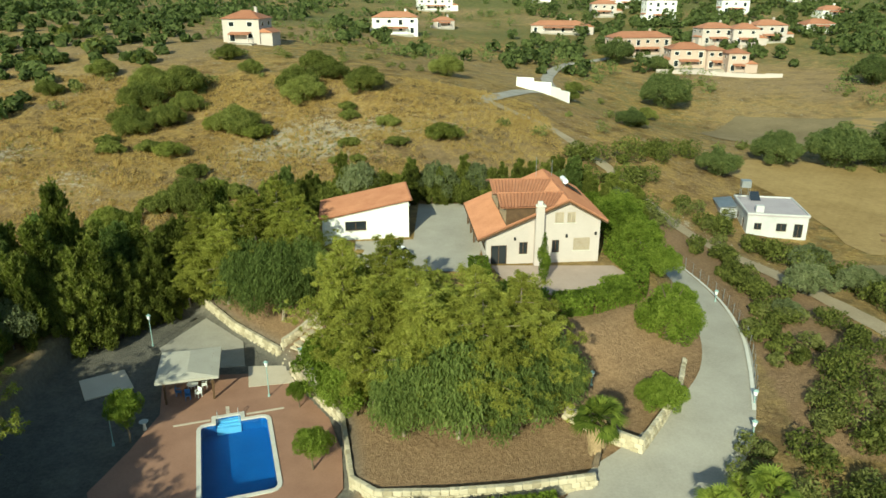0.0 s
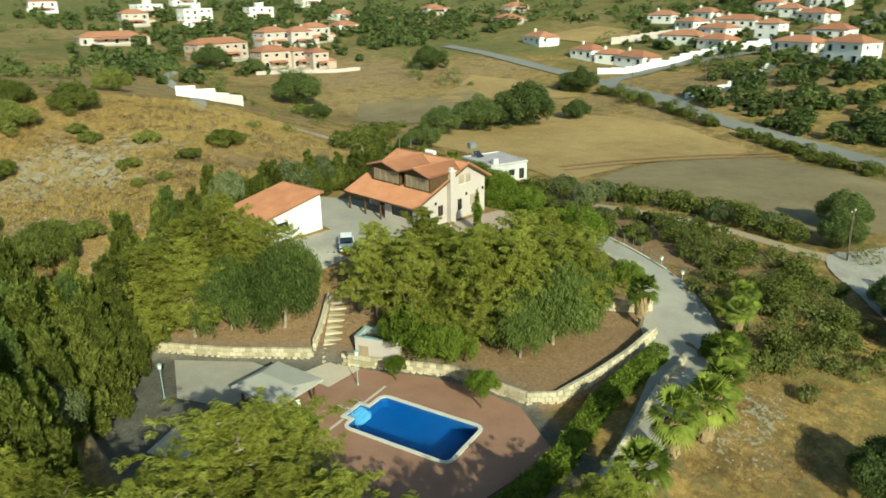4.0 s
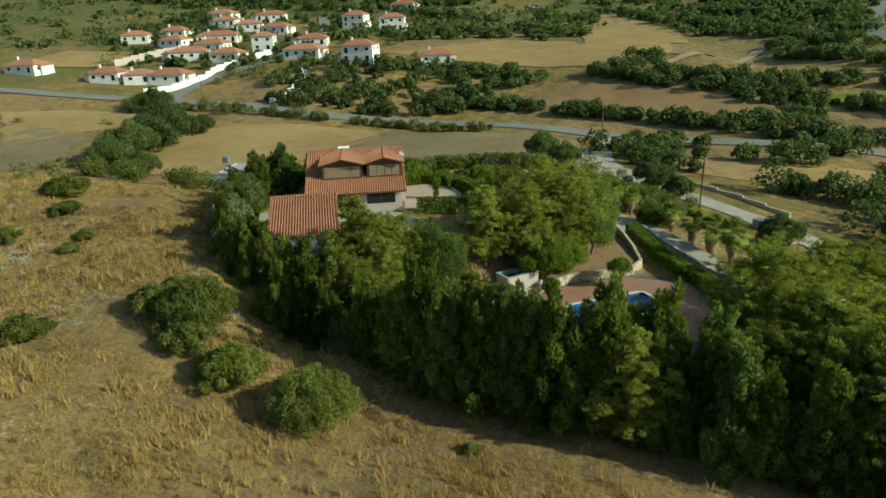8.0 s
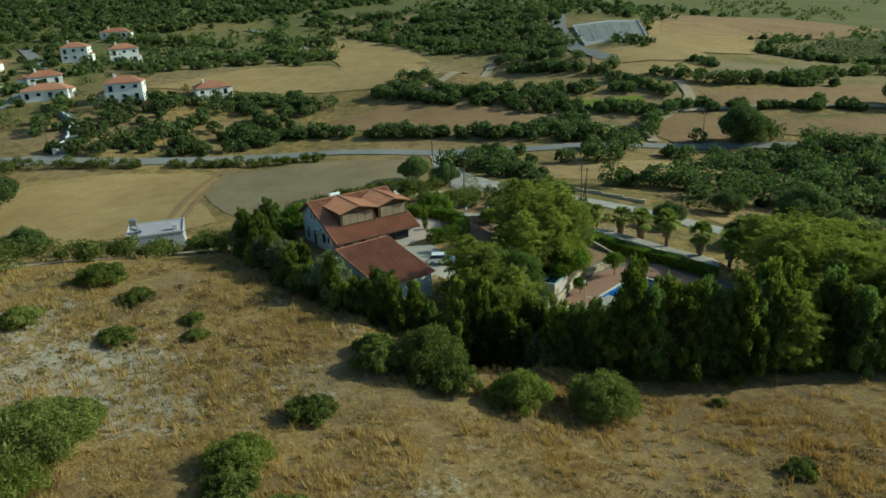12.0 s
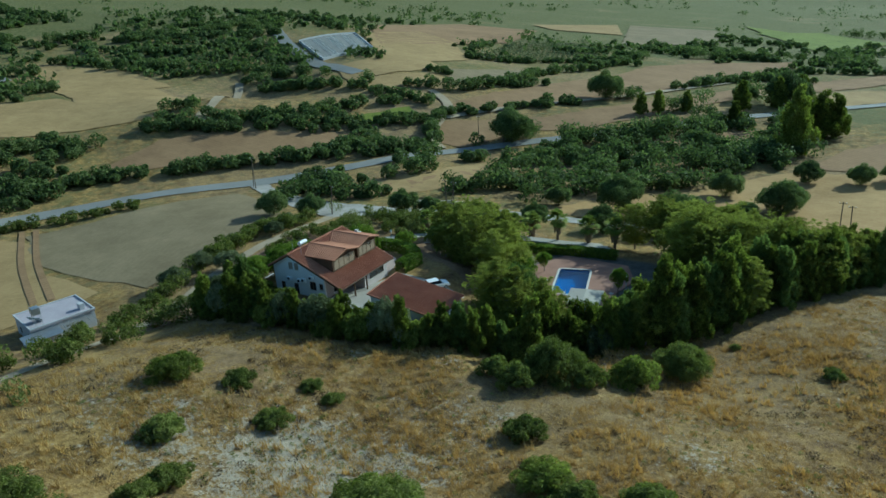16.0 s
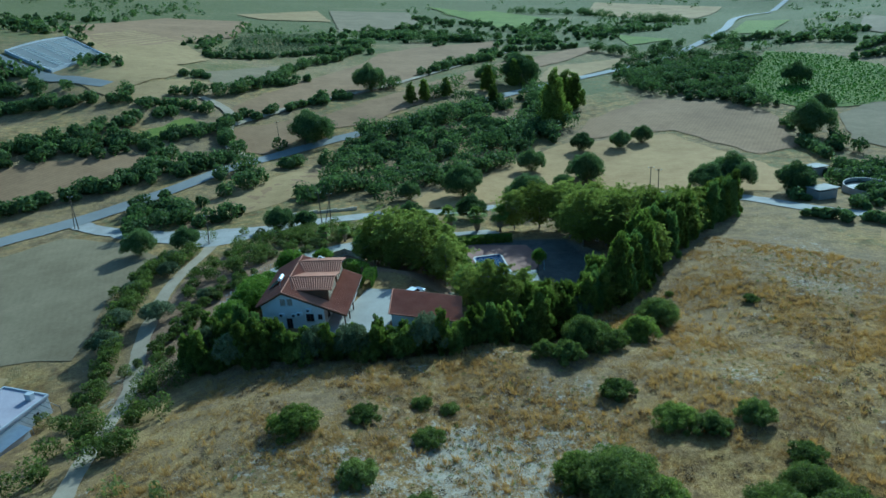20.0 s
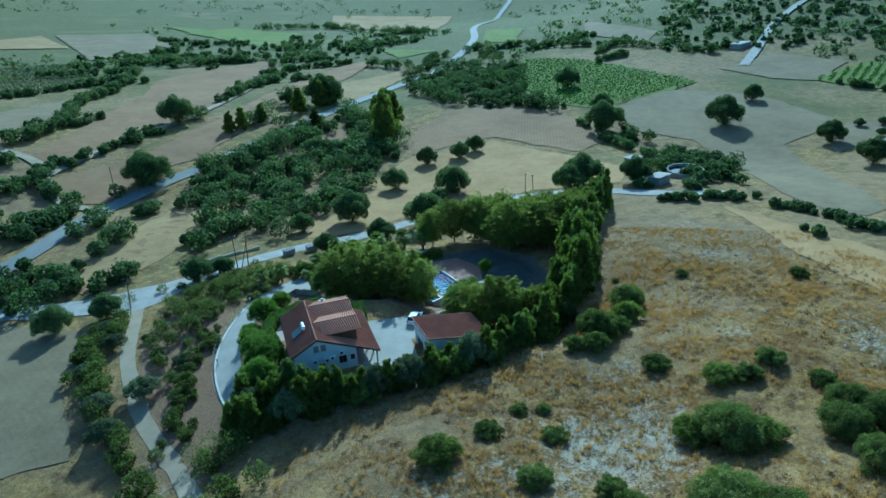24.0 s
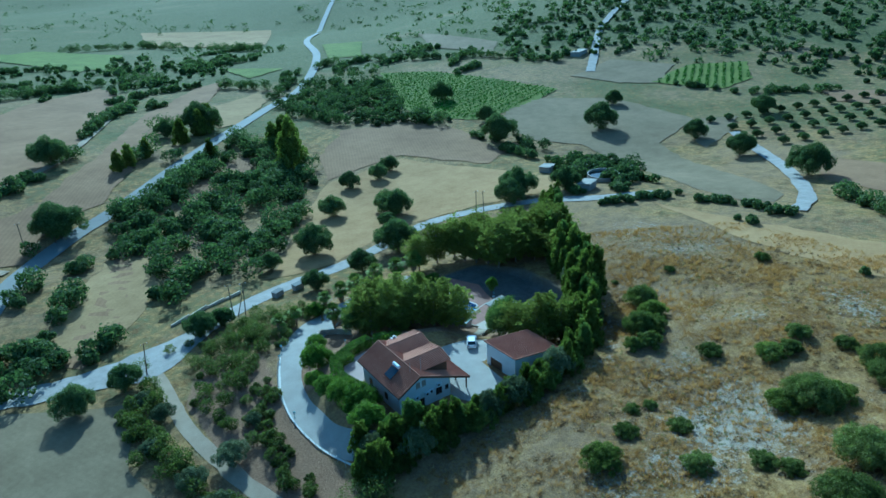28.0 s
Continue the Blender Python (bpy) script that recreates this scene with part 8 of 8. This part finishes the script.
def utility_pole(x, y, h, lean, label, brace=False):
    p = empty("utility_pole", pose(x, y, gz(x, y)), label, "utility pole", "poles along the lane")
    part("pole", tubed((0, 0, -0.3), (lean, 0, h), 0.13, 0.09, 8), BARK, p)
    part("crossarm", tubed((lean - 0.7, 0, h - 0.3), (lean + 0.7, 0, h - 0.3), 0.05, None, 6), BARK, p)
    for k in (-0.6, 0, 0.6):
        part("insulator", tubed((lean + k, 0, h - 0.25), (lean + k, 0, h - 0.05), 0.05, None, 6), WHITEP, p)
    if brace:
        part("brace", tubed((1.6, -0.6, -0.3), (lean, 0, h - 1.2), 0.11, 0.09, 8), BARK, p)


for x, y, h, l, b in ((-51, 1, 8.5, 0, False), (48, 37.5, 7, -0.8, False), (24.5, 22.5, 8, -0.5, True), (90, 23.5, 9, 0, True), (67, -57, 9, 0, False), (59, -60, 8, 0, False), (-53, 2.0, 8, 0.3, False), (27, 21.5, 8, 0, False),
                      (147, 140, 8, 0, False), (152, 118, 8, 0, False), (137, 88, 8, 0, False)):
    utility_pole(x, y, h, l, "weathered timber utility pole", b)


def reservoir():
    x, y = -101, 0
    r = empty("water_reservoir", pose(x, y, gz(x, y)), "round grey concrete water reservoir", "reservoir")
    bm = bmesh.new()
    n = 40
    rings = [[bm.verts.new((R * math.cos(2 * math.pi * k / n), R * math.sin(2 * math.pi * k / n), z)) for k in range(n)] for R, z in ((5.2, -0.5), (5.2, 2.0), (4.9, 2.0), (4.9, -0.4))]
    for a, b in zip(rings, rings[1:]):
        for k in range(n):
            bm.faces.new((a[k], a[(k + 1) % n], b[(k + 1) % n], b[k]))
    part("rim", bm, CONCRETE, r)
    bm = bmesh.new()
    bm.faces.new([bm.verts.new((4.9 * math.cos(2 * math.pi * k / n), 4.9 * math.sin(2 * math.pi * k / n), 1.2)) for k in range(n)])
    part("water", bm, PANE, r)
    for x, y, w, d, lab in ((-89, 6, 5, 4, "small shed with a pale sheet roof"), (-107, -16, 6, 5, "low farm shed with a grey roof"), (-98, -26, 4, 4, "small shed with a pale roof"), (-250, -190, 12, 6, "long pale farm shed")):
        s = empty("shed", pose(x, y, gz(x, y), 0, 0, 25), lab, "shed", "farm sheds")
        part("wall", boxed(-w / 2, w / 2, -d / 2, d / 2, -0.5, 2.2), CONCRETE, s)
        part("roof", slab([(-w / 2 - 0.3, -d / 2 - 0.3, 2.2), (w / 2 + 0.3, -d / 2 - 0.3, 2.2), (w / 2 + 0.3, d / 2 + 0.3, 2.7), (-w / 2 - 0.3, d / 2 + 0.3, 2.7)], 0.08), FLATROOF if w == 6 else CONCRETE, s)


reservoir()


def skips():
    for x, y, a in ((15, 16.2, 30), (9.5, 14.8, 20)):
        s = empty("stone_block", pose(x, y, gz(x, y) + 0.1, 0, 0, a), "grey concrete block beside the lane", "block")
        part("block", boxed(-1.3, 1.3, -0.8, 0.8, 0, 1.3, 0.06), CONCRETE, s)
        part("lid", boxed(-1.35, 1.35, -0.85, 0.85, 1.3, 1.42, 0.03), ASPHALT, s)


skips()


def rocks():
    vs = []
    for i in range(1300):
        a, b, r, k = CHALKS[int(RNG.integers(len(CHALKS)))]
        x, y = RNG.normal(a, r * 0.55), RNG.normal(b, r * 0.55)
        if to_outline(x, y, YARD) < 8:
            continue
        s = RNG.uniform(0.04, 0.15)
        z = gz(x, y)
        c = np.array([x, y, z])
        o = RNG.uniform(0.6, 1.3, (5, 1)) * np.array([(1, 0, 0), (-0.4, 0.9, 0), (-0.5, -0.8, 0), (0.1, 0.1, 0.9), (0, 0, -0.3)]) * s
        p = c + o
        for f in ((0, 1, 3), (1, 2, 3), (2, 0, 3), (1, 0, 4), (2, 1, 4), (0, 2, 4)):
            vs.append(p[list(f)])
    tagged(new("chalk_stones", raw_mesh("chalk_stones", np.array(vs), 3, ROCK)), "pale chalk stones scattered over the slope", "stones", kind="stuff")


rocks()


def vines():
    cs, ns = [], []
    for poly, step, ang in [(next(f[2] for f in FIELDS if f[0] == nm), 4.0, a) for nm, a in (("vineyard_field", 25), ("far_vineyard_field", 40))]:
        xs, ys = [p[0] for p in poly], [p[1] for p in poly]
        ca, sa = math.cos(radians(ang)), math.sin(radians(ang))
        cx, cy = sum(xs) / len(xs), sum(ys) / len(ys)
        g = [(cx + u * ca - v * sa, cy + u * sa + v * ca) for u in np.arange(-90, 90, 1.6) for v in np.arange(-90, 90, step)]
        d = to_outline(np.array([p[0] for p in g]), np.array([p[1] for p in g]), poly)
        for (x, y), q in zip(g, d):
            if q < -1.5:
                p, dd = blob_points([(x, y, gz(x, y) + 0.8, 0.9, 0.9, 0.7)], 6, 0.4)
                cs.append(p)
                ns.append(dd)
    tagged(new("vine_rows", raw_mesh("vine_rows", leaf_cards(np.concatenate(cs), np.concatenate(ns), 0.5, 0.6, 0.5), 4, VINE)), "rows of bright green vines", "vines", kind="stuff")


vines()
